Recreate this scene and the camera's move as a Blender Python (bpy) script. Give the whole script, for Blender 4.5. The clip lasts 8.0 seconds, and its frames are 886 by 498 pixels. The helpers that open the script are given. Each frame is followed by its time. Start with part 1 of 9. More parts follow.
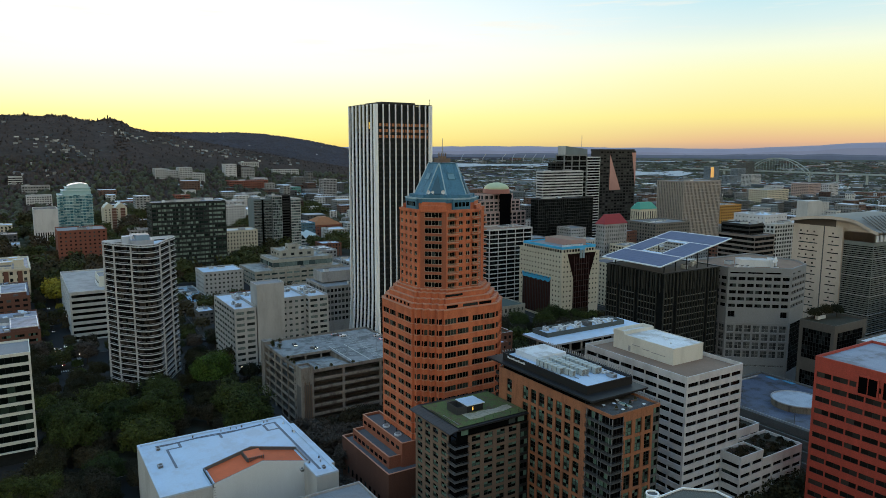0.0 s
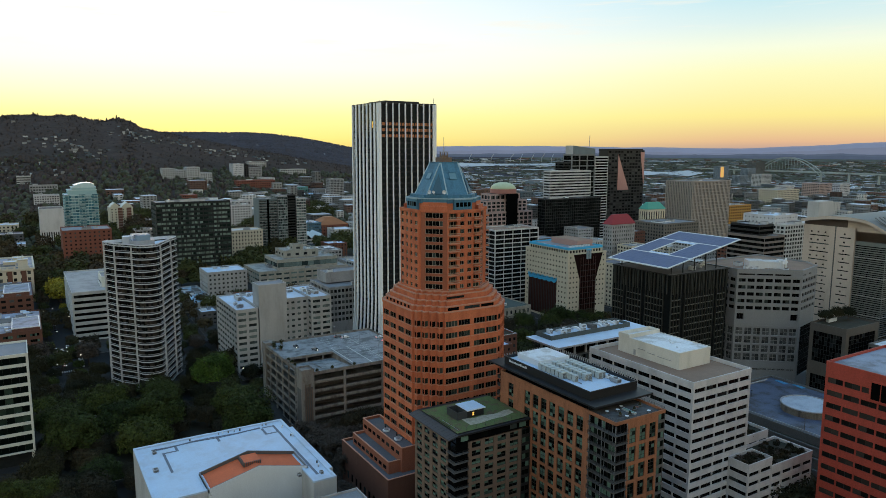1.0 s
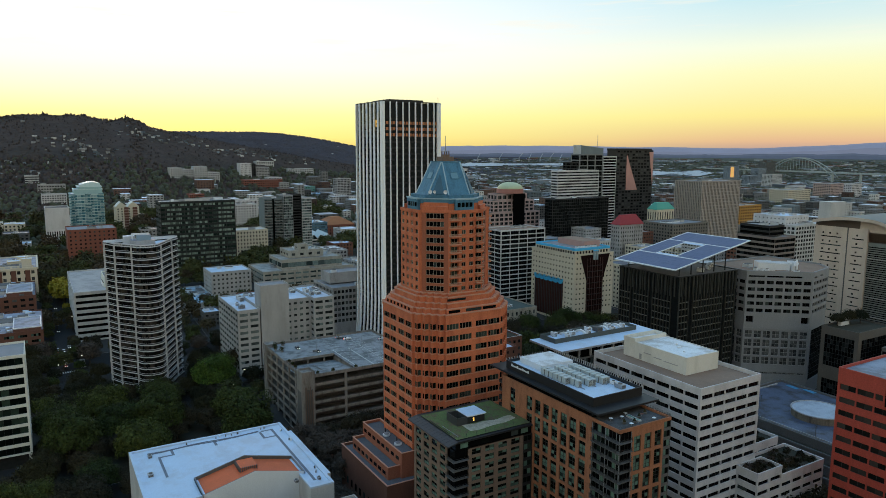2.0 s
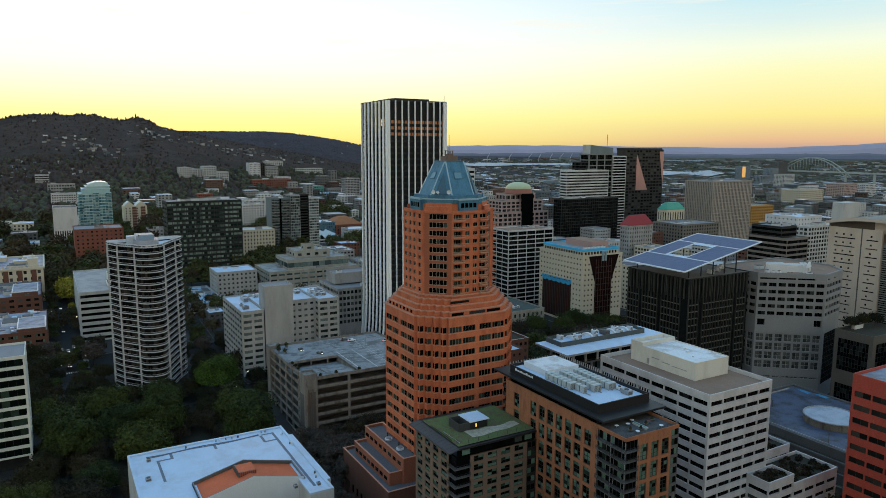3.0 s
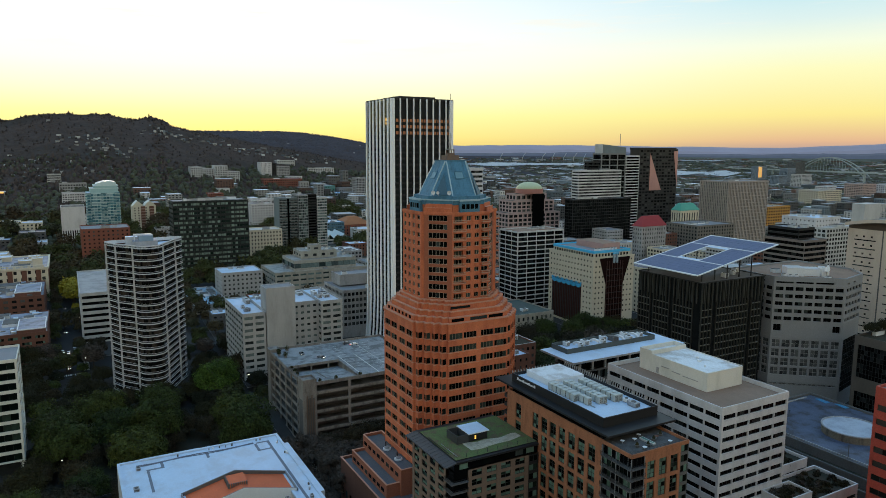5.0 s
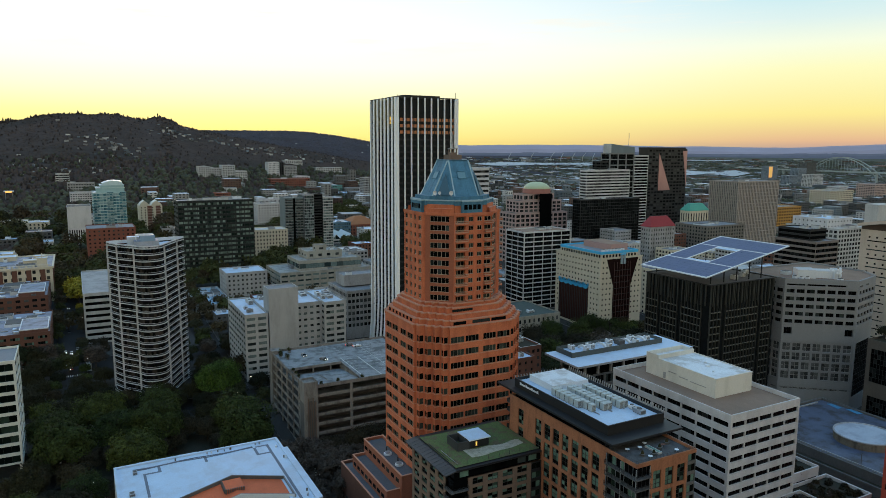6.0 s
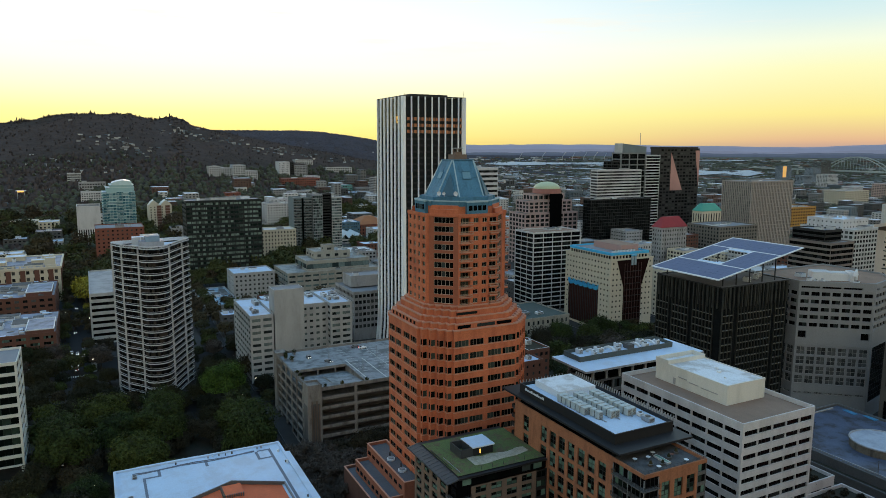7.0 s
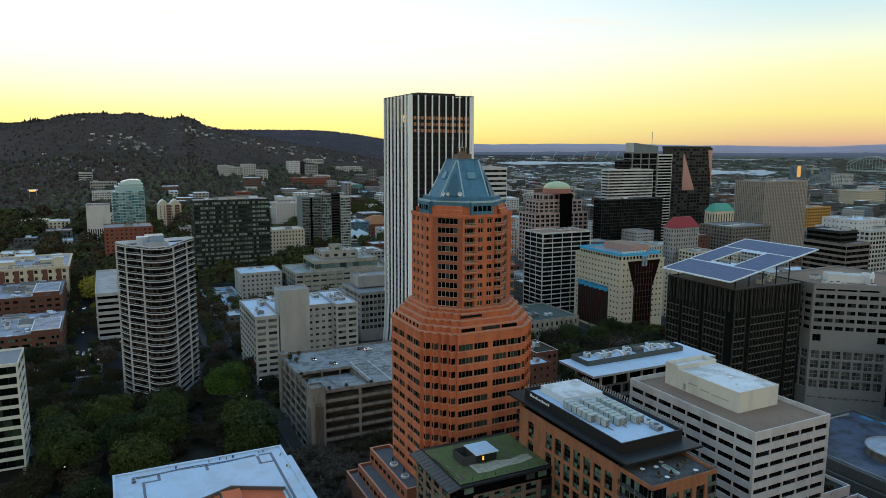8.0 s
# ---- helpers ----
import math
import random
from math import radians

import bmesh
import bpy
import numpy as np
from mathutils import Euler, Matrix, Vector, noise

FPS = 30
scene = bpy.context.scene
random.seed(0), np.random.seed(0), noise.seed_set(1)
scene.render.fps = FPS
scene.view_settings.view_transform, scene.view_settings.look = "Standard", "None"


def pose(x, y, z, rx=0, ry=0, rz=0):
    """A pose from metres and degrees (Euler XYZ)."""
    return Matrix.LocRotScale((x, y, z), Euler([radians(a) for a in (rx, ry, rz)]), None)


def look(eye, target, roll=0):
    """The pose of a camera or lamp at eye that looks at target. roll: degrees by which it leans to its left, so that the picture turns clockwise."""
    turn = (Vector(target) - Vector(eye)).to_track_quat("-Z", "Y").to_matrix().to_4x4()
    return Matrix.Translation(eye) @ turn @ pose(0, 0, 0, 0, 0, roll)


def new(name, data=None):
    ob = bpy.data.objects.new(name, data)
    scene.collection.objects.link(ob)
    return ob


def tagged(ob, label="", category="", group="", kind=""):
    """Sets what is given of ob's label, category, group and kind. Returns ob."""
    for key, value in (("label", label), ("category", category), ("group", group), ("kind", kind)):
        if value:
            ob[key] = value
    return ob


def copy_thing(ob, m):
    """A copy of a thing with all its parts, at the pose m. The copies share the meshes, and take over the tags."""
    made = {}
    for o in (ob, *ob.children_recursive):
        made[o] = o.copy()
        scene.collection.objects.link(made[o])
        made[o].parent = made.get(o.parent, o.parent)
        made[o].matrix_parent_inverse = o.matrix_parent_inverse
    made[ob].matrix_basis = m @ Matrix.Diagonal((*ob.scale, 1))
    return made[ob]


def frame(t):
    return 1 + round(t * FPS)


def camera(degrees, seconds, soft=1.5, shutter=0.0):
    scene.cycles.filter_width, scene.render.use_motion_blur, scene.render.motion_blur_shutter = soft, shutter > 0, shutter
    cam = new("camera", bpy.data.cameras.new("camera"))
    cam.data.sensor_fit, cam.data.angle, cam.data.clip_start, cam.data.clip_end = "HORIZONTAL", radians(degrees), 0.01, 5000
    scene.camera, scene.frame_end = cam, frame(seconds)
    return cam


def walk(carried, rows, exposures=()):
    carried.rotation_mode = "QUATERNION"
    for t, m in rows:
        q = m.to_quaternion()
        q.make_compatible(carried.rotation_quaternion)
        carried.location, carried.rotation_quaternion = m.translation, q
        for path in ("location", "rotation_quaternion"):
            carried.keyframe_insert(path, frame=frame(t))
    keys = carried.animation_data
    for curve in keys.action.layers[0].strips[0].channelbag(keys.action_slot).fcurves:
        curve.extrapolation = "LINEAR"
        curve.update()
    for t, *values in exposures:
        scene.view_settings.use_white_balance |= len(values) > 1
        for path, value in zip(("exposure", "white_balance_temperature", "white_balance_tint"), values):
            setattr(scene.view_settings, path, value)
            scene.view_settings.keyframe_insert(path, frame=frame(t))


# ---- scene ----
# A river city at dusk, seen from a slow drone. x: grid east, y: grid north, z up; z = 0 is the street beside the car park.
cam = camera(65.19, 8.0, soft=0.35)
ROWS = [
    (0.0, 315.56, -115.75, 141.70, 57.93, -8.17, 0.19),
    (0.5, 313.98, -113.11, 141.60, 58.26, -8.18, 0.18),
    (1.0, 312.45, -110.42, 141.43, 58.64, -8.19, 0.18),
    (1.5, 310.68, -107.62, 141.25, 58.96, -8.20, 0.20),
    (3.0, 305.71, -100.28, 141.03, 60.17, -8.24, 0.23),
    (3.5, 304.18, -97.95, 140.97, 60.45, -8.25, 0.23),
    (4.0, 302.52, -95.67, 140.95, 60.72, -8.26, 0.23),
    (4.5, 300.79, -93.36, 140.82, 61.00, -8.26, 0.24),
    (6.0, 295.60, -86.51, 140.54, 62.00, -8.29, 0.27),
    (6.5, 293.87, -84.28, 140.56, 62.46, -8.31, 0.27),
    (7.0, 292.08, -82.00, 140.51, 62.93, -8.32, 0.25),
    (7.5, 290.34, -79.80, 140.47, 63.38, -8.34, 0.25),
    (8.0, 288.58, -77.48, 140.47, 63.87, -8.37, 0.25),
]


def aim(x, y, z, yaw, pitch, roll):
    return pose(x, y, z, 0, 0, yaw) @ pose(0, 0, 0, 90 + pitch, 0, 0) @ pose(0, 0, 0, 0, 0, roll)


walk(cam, [(t, aim(*r)) for t, *r in ROWS], [(0.0, 0.0, 6330, 9), (8.0, 0.0, 6330, 9)])

# ---- light ----
SUN_BEARING = 84.0  # degrees west of grid north
world = bpy.data.worlds.new("dusk_sky")
scene.world = world
world.use_nodes = True
wn, wl = world.node_tree.nodes, world.node_tree.links
wn.clear()


def wnode(kind, **values):
    n = wn.new(kind)
    for k, v in values.items():
        n.inputs[k].default_value = v
    return n


def ramp(nodes, stops, mode="EASE"):
    n = nodes.new("ShaderNodeValToRGB")
    n.color_ramp.interpolation = mode
    el = n.color_ramp.elements
    while len(el) < len(stops):
        el.new(0.5)
    for e, (p, c) in zip(el, stops):
        e.position, e.color = p, (*c, 1) if len(c) == 3 else c
    return n


coord = wnode("ShaderNodeTexCoord")
sep = wnode("ShaderNodeSeparateXYZ")
wl.new(coord.outputs["Generated"], sep.inputs[0])
# towards the sunset, and away from it
glow = ramp(wn, [(0.0, (0.95, 0.72, 0.18)), (0.016, (1.0, 0.90, 0.27)), (0.045, (1.02, 1.0, 0.41)), (0.075, (1.04, 1.02, 0.68)), (0.11, (1.05, 1.04, 0.93)),
                 (0.16, (1.06, 1.07, 1.04)), (0.30, (0.90, 1.0, 1.06)), (0.58, (0.48, 0.68, 0.81)), (0.8, (0.29, 0.59, 0.96)), (1.0, (0.16, 0.54, 1.14))], "LINEAR")
side = ramp(wn, [(0.0, (0.50, 0.34, 0.30)), (0.012, (0.80, 0.49, 0.28)), (0.045, (0.99, 0.83, 0.29)), (0.10, (1.0, 0.96, 0.52)), (0.13, (0.95, 0.98, 0.74)),
                 (0.16, (0.74, 0.88, 0.84)), (0.20, (0.55, 0.81, 0.88)), (0.30, (0.52, 0.72, 0.80)), (0.58, (0.46, 0.66, 0.75)), (0.8, (0.28, 0.59, 0.96)), (1.0, (0.16, 0.54, 1.14))], "LINEAR")
back = ramp(wn, [(0.0, (0.66, 0.59, 0.42)), (0.12, (0.88, 0.78, 0.54)), (0.35, (0.85, 0.78, 0.56)), (0.60, (0.55, 0.67, 0.68)), (0.8, (0.28, 0.59, 0.95)), (1.0, (0.16, 0.54, 1.14))], "LINEAR")
for r in (glow, side, back):
    wl.new(sep.outputs["Z"], r.inputs[0])
sunward = wn.new("ShaderNodeVectorMath")
sunward.operation = "DOT_PRODUCT"
sunward.inputs[1].default_value = (-math.sin(radians(SUN_BEARING)), math.cos(radians(SUN_BEARING)), 0.0)
wl.new(coord.outputs["Generated"], sunward.inputs[0])


def wmap(lo, hi):
    n = wn.new("ShaderNodeMapRange")
    n.interpolation_type = "SMOOTHSTEP"
    n.inputs[1].default_value, n.inputs[2].default_value = lo, hi
    wl.new(sunward.outputs["Value"], n.inputs[0])
    return n


def wmix(fac, a, b):
    n = wn.new("ShaderNodeMix")
    n.data_type = "RGBA"
    wl.new(fac, n.inputs[0]), wl.new(a, n.inputs[6]), wl.new(b, n.inputs[7])
    return n.outputs[2]


sky_col = wmix(wmap(0.62, 1.02).outputs[0], side.outputs[0], glow.outputs[0])
sky_col = wmix(wmap(-0.35, 0.45).outputs[0], back.outputs[0], sky_col)
# thin streaks of high cloud
stretch = wn.new("ShaderNodeMapping")
stretch.inputs["Scale"].default_value = (1.6, 3.2, 34.0)
stretch.inputs["Rotation"].default_value = (0.03, 0.02, 0.9)
wl.new(coord.outputs["Generated"], stretch.inputs[0])
streak = wnode("ShaderNodeTexNoise", Scale=2.2, Detail=7.0, Roughness=0.62)
wl.new(stretch.outputs[0], streak.inputs["Vector"])
veil = ramp(wn, [(0.50, (0, 0, 0)), (0.70, (0.55, 0.55, 0.55))])
wl.new(streak.outputs["Fac"], veil.inputs[0])
high = wn.new("ShaderNodeMapRange")
high.interpolation_type = "SMOOTHSTEP"
high.inputs[1].default_value, high.inputs[2].default_value = 0.10, 0.16
wl.new(sep.outputs["Z"], high.inputs[0])
thin = wn.new("ShaderNodeMath")
thin.operation = "MULTIPLY"
wl.new(veil.outputs[0], thin.inputs[0]), wl.new(high.outputs[0], thin.inputs[1])
cloud = wn.new("ShaderNodeMix")
cloud.data_type = "RGBA"
cloud.inputs[7].default_value = (1.0, 0.93, 0.80, 1)
wl.new(thin.outputs[0], cloud.inputs[0]), wl.new(sky_col, cloud.inputs[6])
air = wn.new("ShaderNodeTexSky")
air.sky_type = "NISHITA"
air.sun_disc = False
air.sun_elevation, air.sun_rotation = radians(2.0), radians(-SUN_BEARING)
bg_air, bg_sky = wnode("ShaderNodeBackground", Strength=0.008), wnode("ShaderNodeBackground", Strength=1.0)
wl.new(air.outputs[0], bg_air.inputs[0]), wl.new(cloud.outputs[2], bg_sky.inputs[0])
both, wout = wn.new("ShaderNodeAddShader"), wn.new("ShaderNodeOutputWorld")
wl.new(bg_air.outputs[0], both.inputs[0]), wl.new(bg_sky.outputs[0], both.inputs[1]), wl.new(both.outputs[0], wout.inputs[0])

sun = new("sun", bpy.data.lights.new("sun", "SUN"))
sun.data.energy, sun.data.angle, sun.data.color = 0.6, radians(14), (1.0, 0.72, 0.48)
sun.matrix_world = look((-900 * math.sin(radians(SUN_BEARING)), 900 * math.cos(radians(SUN_BEARING)), 110), (0, 0, 0))

# ---- materials ----
MATS = {}


def mat(name, col, rough=0.8, var=0.18, scale=0.35, bump=0.15, metal=0.0, tint=None, spec=0.4, island=False, grain=2.4, emit=None, lit=0.0):
    """A surface with stains (scale, in 1/m) and grain; tint: a second colour for the stains; island: shade each loose piece apart."""
    if name in MATS:
        return MATS[name]
    m = bpy.data.materials.new(name)
    m.use_nodes = True
    n, l = m.node_tree.nodes, m.node_tree.links
    b = n["Principled BSDF"]
    b.inputs["Roughness"].default_value, b.inputs["Metallic"].default_value = rough, metal
    b.inputs["Specular IOR Level"].default_value = spec
    tc = n.new("ShaderNodeTexCoord")
    big, fine = n.new("ShaderNodeTexNoise"), n.new("ShaderNodeTexNoise")
    big.inputs["Scale"].default_value, big.inputs["Detail"].default_value, big.inputs["Roughness"].default_value = scale, 6, 0.65
    fine.inputs["Scale"].default_value, fine.inputs["Detail"].default_value = grain, 4
    drawn = n.new("ShaderNodeMapping")
    drawn.inputs["Scale"].default_value = (1.0, 1.0, 0.3)  # stains run down the walls
    l.new(tc.outputs["Object"], drawn.inputs[0]), l.new(drawn.outputs[0], big.inputs["Vector"]), l.new(tc.outputs["Object"], fine.inputs["Vector"])
    t2 = tint or tuple(c * 0.55 for c in col)
    r = ramp(n, [(0.30, tuple(c * (1 - var) + t * var for c, t in zip(col, t2))), (0.5, col), (0.72, tuple(min(1, c * (1 + var * 0.5)) for c in col))])
    if tint:
        r = ramp(n, [(0.36, tint), (0.56, col), (0.75, tuple(min(1, c * (1 + var * 0.5)) for c in col))])
    l.new(big.outputs["Fac"], r.inputs[0])
    g = n.new("ShaderNodeMapRange")
    g.inputs[3].default_value, g.inputs[4].default_value = 1 - var * 1.2, 1 + var * 1.2
    l.new(fine.outputs["Fac"], g.inputs[0])
    mul = n.new("ShaderNodeMix")
    mul.data_type, mul.blend_type = "RGBA", "MULTIPLY"
    mul.inputs[0].default_value = 1.0
    l.new(r.outputs[0], mul.inputs[6]), l.new(g.outputs[0], mul.inputs[7])
    out = mul.outputs[2]
    if island:
        geo = n.new("ShaderNodeNewGeometry")
        g2 = n.new("ShaderNodeMapRange")
        g2.inputs[3].default_value, g2.inputs[4].default_value = 1 - island * 0.5, 1 + island * 0.5
        l.new(geo.outputs["Random Per Island"], g2.inputs[0])
        m2 = n.new("ShaderNodeMix")
        m2.data_type, m2.blend_type = "RGBA", "MULTIPLY"
        m2.inputs[0].default_value = 1.0
        l.new(out, m2.inputs[6]), l.new(g2.outputs[0], m2.inputs[7])
        # whole plants differ a little too
        g3 = ramp(n, [(0.0, (0.62, 0.70, 0.75)), (0.5, (1.0, 1.0, 1.0)), (1.0, (1.28, 1.14, 0.9))] if "leaves" in name else [(0.0, (1, 1, 1)), (1.0, (1, 1, 1))], "LINEAR")
        l.new(n.new("ShaderNodeObjectInfo").outputs["Random"], g3.inputs[0])
        m3 = n.new("ShaderNodeMix")
        m3.data_type, m3.blend_type = "RGBA", "MULTIPLY"
        m3.inputs[0].default_value = 1.0
        l.new(m2.outputs[2], m3.inputs[6]), l.new(g3.outputs[0], m3.inputs[7])
        out = m3.outputs[2]
    l.new(out, b.inputs["Base Color"])
    if bump:
        bp = n.new("ShaderNodeBump")
        bp.inputs["Strength"].default_value, bp.inputs["Distance"].default_value = bump, 0.08
        l.new(fine.outputs["Fac"], bp.inputs["Height"]), l.new(bp.outputs[0], b.inputs["Normal"])
    if emit:
        b.inputs["Emission Color"].default_value, b.inputs["Emission Strength"].default_value = (*emit, 1), lit
    MATS[name] = m
    return m


def glass(name, dark=(0.003, 0.0035, 0.0035), light=(0.08, 0.10, 0.095), share=0.25, rough=0.12, spec=0.06, island=False, coat=0.0):
    """Window glass over a dim room; paler panes hold blinds, and reflections put into the colour."""
    if name in MATS:
        return MATS[name]
    m = bpy.data.materials.new(name)
    m.use_nodes = True
    n, l = m.node_tree.nodes, m.node_tree.links
    b = n["Principled BSDF"]
    b.inputs["Roughness"].default_value, b.inputs["Specular IOR Level"].default_value = rough, spec
    both = n.new("ShaderNodeMath")
    both.operation = "ADD"
    l.new(n.new("ShaderNodeNewGeometry").outputs["Random Per Island"], both.inputs[0]), l.new(n.new("ShaderNodeObjectInfo").outputs["Random"], both.inputs[1])
    wrap = n.new("ShaderNodeMath")
    wrap.operation = "FRACT"
    l.new(both.outputs[0], wrap.inputs[0])
    own = n.new("ShaderNodeAttribute")
    own.attribute_name = "pane"
    third = n.new("ShaderNodeMath")
    third.operation = "ADD"
    l.new(both.outputs[0], third.inputs[0]), l.new(own.outputs["Fac"], third.inputs[1])
    l.new(third.outputs[0], wrap.inputs[0])
    src = wrap.outputs[0]
    r = ramp(n, [(0.0, dark), (1 - share, tuple(d * 1.8 for d in dark)), (min(0.99, 1 - share * 0.6), tuple((d + 2 * c) / 3 for d, c in zip(dark, light))), (1.0, light)], "LINEAR")
    l.new(src, r.inputs[0])
    tc, nz = n.new("ShaderNodeTexCoord"), n.new("ShaderNodeTexNoise")
    nz.inputs["Scale"].default_value = 0.6
    l.new(tc.outputs["Object"], nz.inputs["Vector"])
    mx = n.new("ShaderNodeMix")
    mx.data_type, mx.blend_type = "RGBA", "MULTIPLY"
    mx.inputs[0].default_value = 0.6
    l.new(r.outputs[0], mx.inputs[6]), l.new(nz.outputs["Fac"], mx.inputs[7])
    l.new(mx.outputs[2], b.inputs["Base Color"])
    bp = n.new("ShaderNodeBump")
    bp.inputs["Strength"].default_value, bp.inputs["Distance"].default_value = 0.05, 0.2
    l.new(nz.outputs["Fac"], bp.inputs["Height"]), l.new(bp.outputs[0], b.inputs["Normal"])
    MATS[name] = m
    return m


def lamp_glow(name, col, power):
    m = mat(name, col, 0.5, 0.05, emit=col, lit=power)
    return m


ORANGE = mat("orange_brick", (0.56, 0.162, 0.070), 0.85, 0.25, 0.25, tint=(0.45, 0.120, 0.054))
ORANGE_TRIM = mat("orange_stone_trim", (0.52, 0.255, 0.165), 0.8, 0.15)
BAY_BROWN = mat("brown_bay_cladding", (0.34, 0.105, 0.052), 0.6, 0.2)
FRAME_CREAM = mat("cream_window_frame", (0.52, 0.43, 0.33), 0.5, 0.1, bump=0)
FRAME_TAN = mat("tan_window_frame", (0.38, 0.29, 0.21), 0.5, 0.1, bump=0)
BROWN_BRICK = mat("brown_brick", (0.15, 0.066, 0.044), 0.85, 0.25, 0.3)
TAN_BRICK = mat("tan_brick", (0.33, 0.132, 0.064), 0.85, 0.3, 0.3, tint=(0.25, 0.10, 0.05))
GREY_BRICK = mat("grey_brown_brick", (0.185, 0.125, 0.09), 0.85, 0.25, 0.3)
RED_STONE = mat("red_granite", (0.37, 0.058, 0.036), 0.6, 0.35, 0.5)
WHITE_PRECAST = mat("white_precast", (0.60, 0.585, 0.58), 0.75, 0.16, 0.12, tint=(0.50, 0.485, 0.48))
CONCRETE = mat("concrete", (0.36, 0.35, 0.34), 0.85, 0.3, 0.15, tint=(0.27, 0.26, 0.25))
LIGHT_CONCRETE = mat("light_concrete", (0.50, 0.49, 0.47), 0.85, 0.22, 0.12, tint=(0.42, 0.41, 0.39))
RENDERED = mat("grey_rendered_wall", (0.42, 0.41, 0.39), 0.85, 0.2, 0.12, tint=(0.35, 0.34, 0.32))
DARK_CONCRETE = mat("dark_concrete", (0.11, 0.105, 0.10), 0.85, 0.3, 0.2)
CREAM = mat("cream_wall", (0.62, 0.55, 0.42), 0.85, 0.15, 0.12)
CREAM_BAND = mat("cream_painted_band", (0.66, 0.65, 0.57), 0.75, 0.12, 0.2)
BLUE_METAL = mat("blue_copper_roof", (0.068, 0.195, 0.285), 0.5, 0.3, 0.3, 0.05, tint=(0.05, 0.145, 0.215), spec=0.35)
WHITE_METAL = mat("pale_metal", (0.68, 0.70, 0.71), 0.42, 0.12, 0.2, 0.04, spec=0.5)
STEEL = mat("grey_steel", (0.35, 0.36, 0.37), 0.45, 0.2, 0.8, 0.05, metal=0.6)
BLACK_METAL = mat("black_metal", (0.014, 0.014, 0.015), 0.5, 0.3, 0.6, 0.05)
BLACK_GLASS = glass("black_glass", (0.003, 0.0033, 0.0036), (0.04, 0.045, 0.045), 0.2, 0.08)
DARK_GLASS = glass("dark_glass")
GREEN_GLASS = glass("green_glass", (0.004, 0.006, 0.005), (0.20, 0.33, 0.26), 0.55, 0.1)
TEAL_GLASS = glass("teal_glass", (0.07, 0.19, 0.24), (0.46, 0.64, 0.68), 0.6, 0.15, island=True)
FAR_GLASS = glass("far_glass", (0.014, 0.015, 0.016), (0.13, 0.135, 0.13), 0.45, 0.15, island=True)
FAR_GREEN = glass("far_green_glass", (0.030, 0.044, 0.044), (0.27, 0.35, 0.33), 0.5, 0.12, island=True)
# white membrane with the blue of the sky mixed into its colour
WHITE_ROOF = mat("sky_tinted_white_membrane", (0.50, 0.61, 0.74), 0.6, 0.12, 0.10, 0.05, tint=(0.46, 0.53, 0.62))
DULL_ROOF = mat("blue_grey_membrane", (0.25, 0.28, 0.35), 0.6, 0.25, 0.12, tint=(0.14, 0.145, 0.17))
STAINED_ROOF = mat("stained_white_roof", (0.66, 0.68, 0.70), 0.5, 0.2, 0.16, 0.05, tint=(0.44, 0.42, 0.40))
GREY_ROOF = mat("grey_roof_felt", (0.22, 0.225, 0.235), 0.8, 0.25, 0.15)
GRAVEL_ROOF = mat("brown_gravel_roof", (0.25, 0.165, 0.115), 0.95, 0.3, 0.12, 0.3, grain=14)
BLUE_ROOF = mat("wet_blue_roof", (0.075, 0.090, 0.135), 0.5, 0.6, 0.14, 0.05, tint=(0.032, 0.028, 0.030))
GREEN_ROOF = mat("sedum_roof", (0.085, 0.115, 0.035), 0.95, 0.45, 0.35, 0.4, tint=(0.10, 0.075, 0.04), grain=3.0)
ORANGE_ROOF = mat("terracotta_coloured_roof", (0.62, 0.13, 0.045), 0.75, 0.22, 0.2)
PALE_PANES = glass("pale_panes", (0.02, 0.024, 0.024), (0.24, 0.29, 0.28), 0.6, 0.2)
FRAME_DARK = mat("dark_window_frame", (0.016, 0.016, 0.016), 0.5, 0.1, bump=0)
FRAME_PALE = mat("pale_window_frame", (0.42, 0.42, 0.40), 0.5, 0.1, bump=0)
ASPHALT = mat("asphalt", (0.019, 0.0175, 0.016), 0.9, 0.35, 0.10, 0.3)
PAVING = mat("pavement", (0.038, 0.034, 0.030), 0.9, 0.25, 0.2)
SOIL = mat("park_ground", (0.026, 0.025, 0.014), 0.95, 0.5, 0.12, tint=(0.038, 0.030, 0.019))
BARK = mat("bark", (0.06, 0.045, 0.035), 0.95, 0.4, 2.0)
LEAF = mat("green_leaves", (0.052, 0.065, 0.017), 0.7, 0.4, 0.34, 0, tint=(0.027, 0.034, 0.010), island=True, spec=0.08)
LEAF_BRIGHT = mat("bright_spring_leaves", (0.092, 0.14, 0.024), 0.7, 0.4, 0.34, 0, tint=(0.038, 0.060, 0.012), island=True, spec=0.08)
LEAF_YELLOW = mat("yellow_green_leaves", (0.22, 0.20, 0.03), 0.7, 0.3, 0.3, 0, island=True, spec=0.08)
LEAF_DARK = mat("dark_leaves", (0.027, 0.026, 0.013), 0.75, 0.35, 0.3, 0, island=True, spec=0.08)
LEAF_OLIVE = mat("olive_leaves", (0.043, 0.047, 0.019), 0.75, 0.35, 0.3, 0, island=True, spec=0.08)
LEAF_BROWN = mat("brown_budding_leaves", (0.042, 0.035, 0.021), 0.75, 0.30, 0.3, 0, island=True, spec=0.08)
TWIG = mat("bare_twigs", (0.070, 0.052, 0.038), 0.9, 0.3, 0.5, 0, island=True)
CAR_WHITE = mat("white_car_paint", (0.7, 0.7, 0.7), 0.25, 0.05, bump=0, spec=0.6)
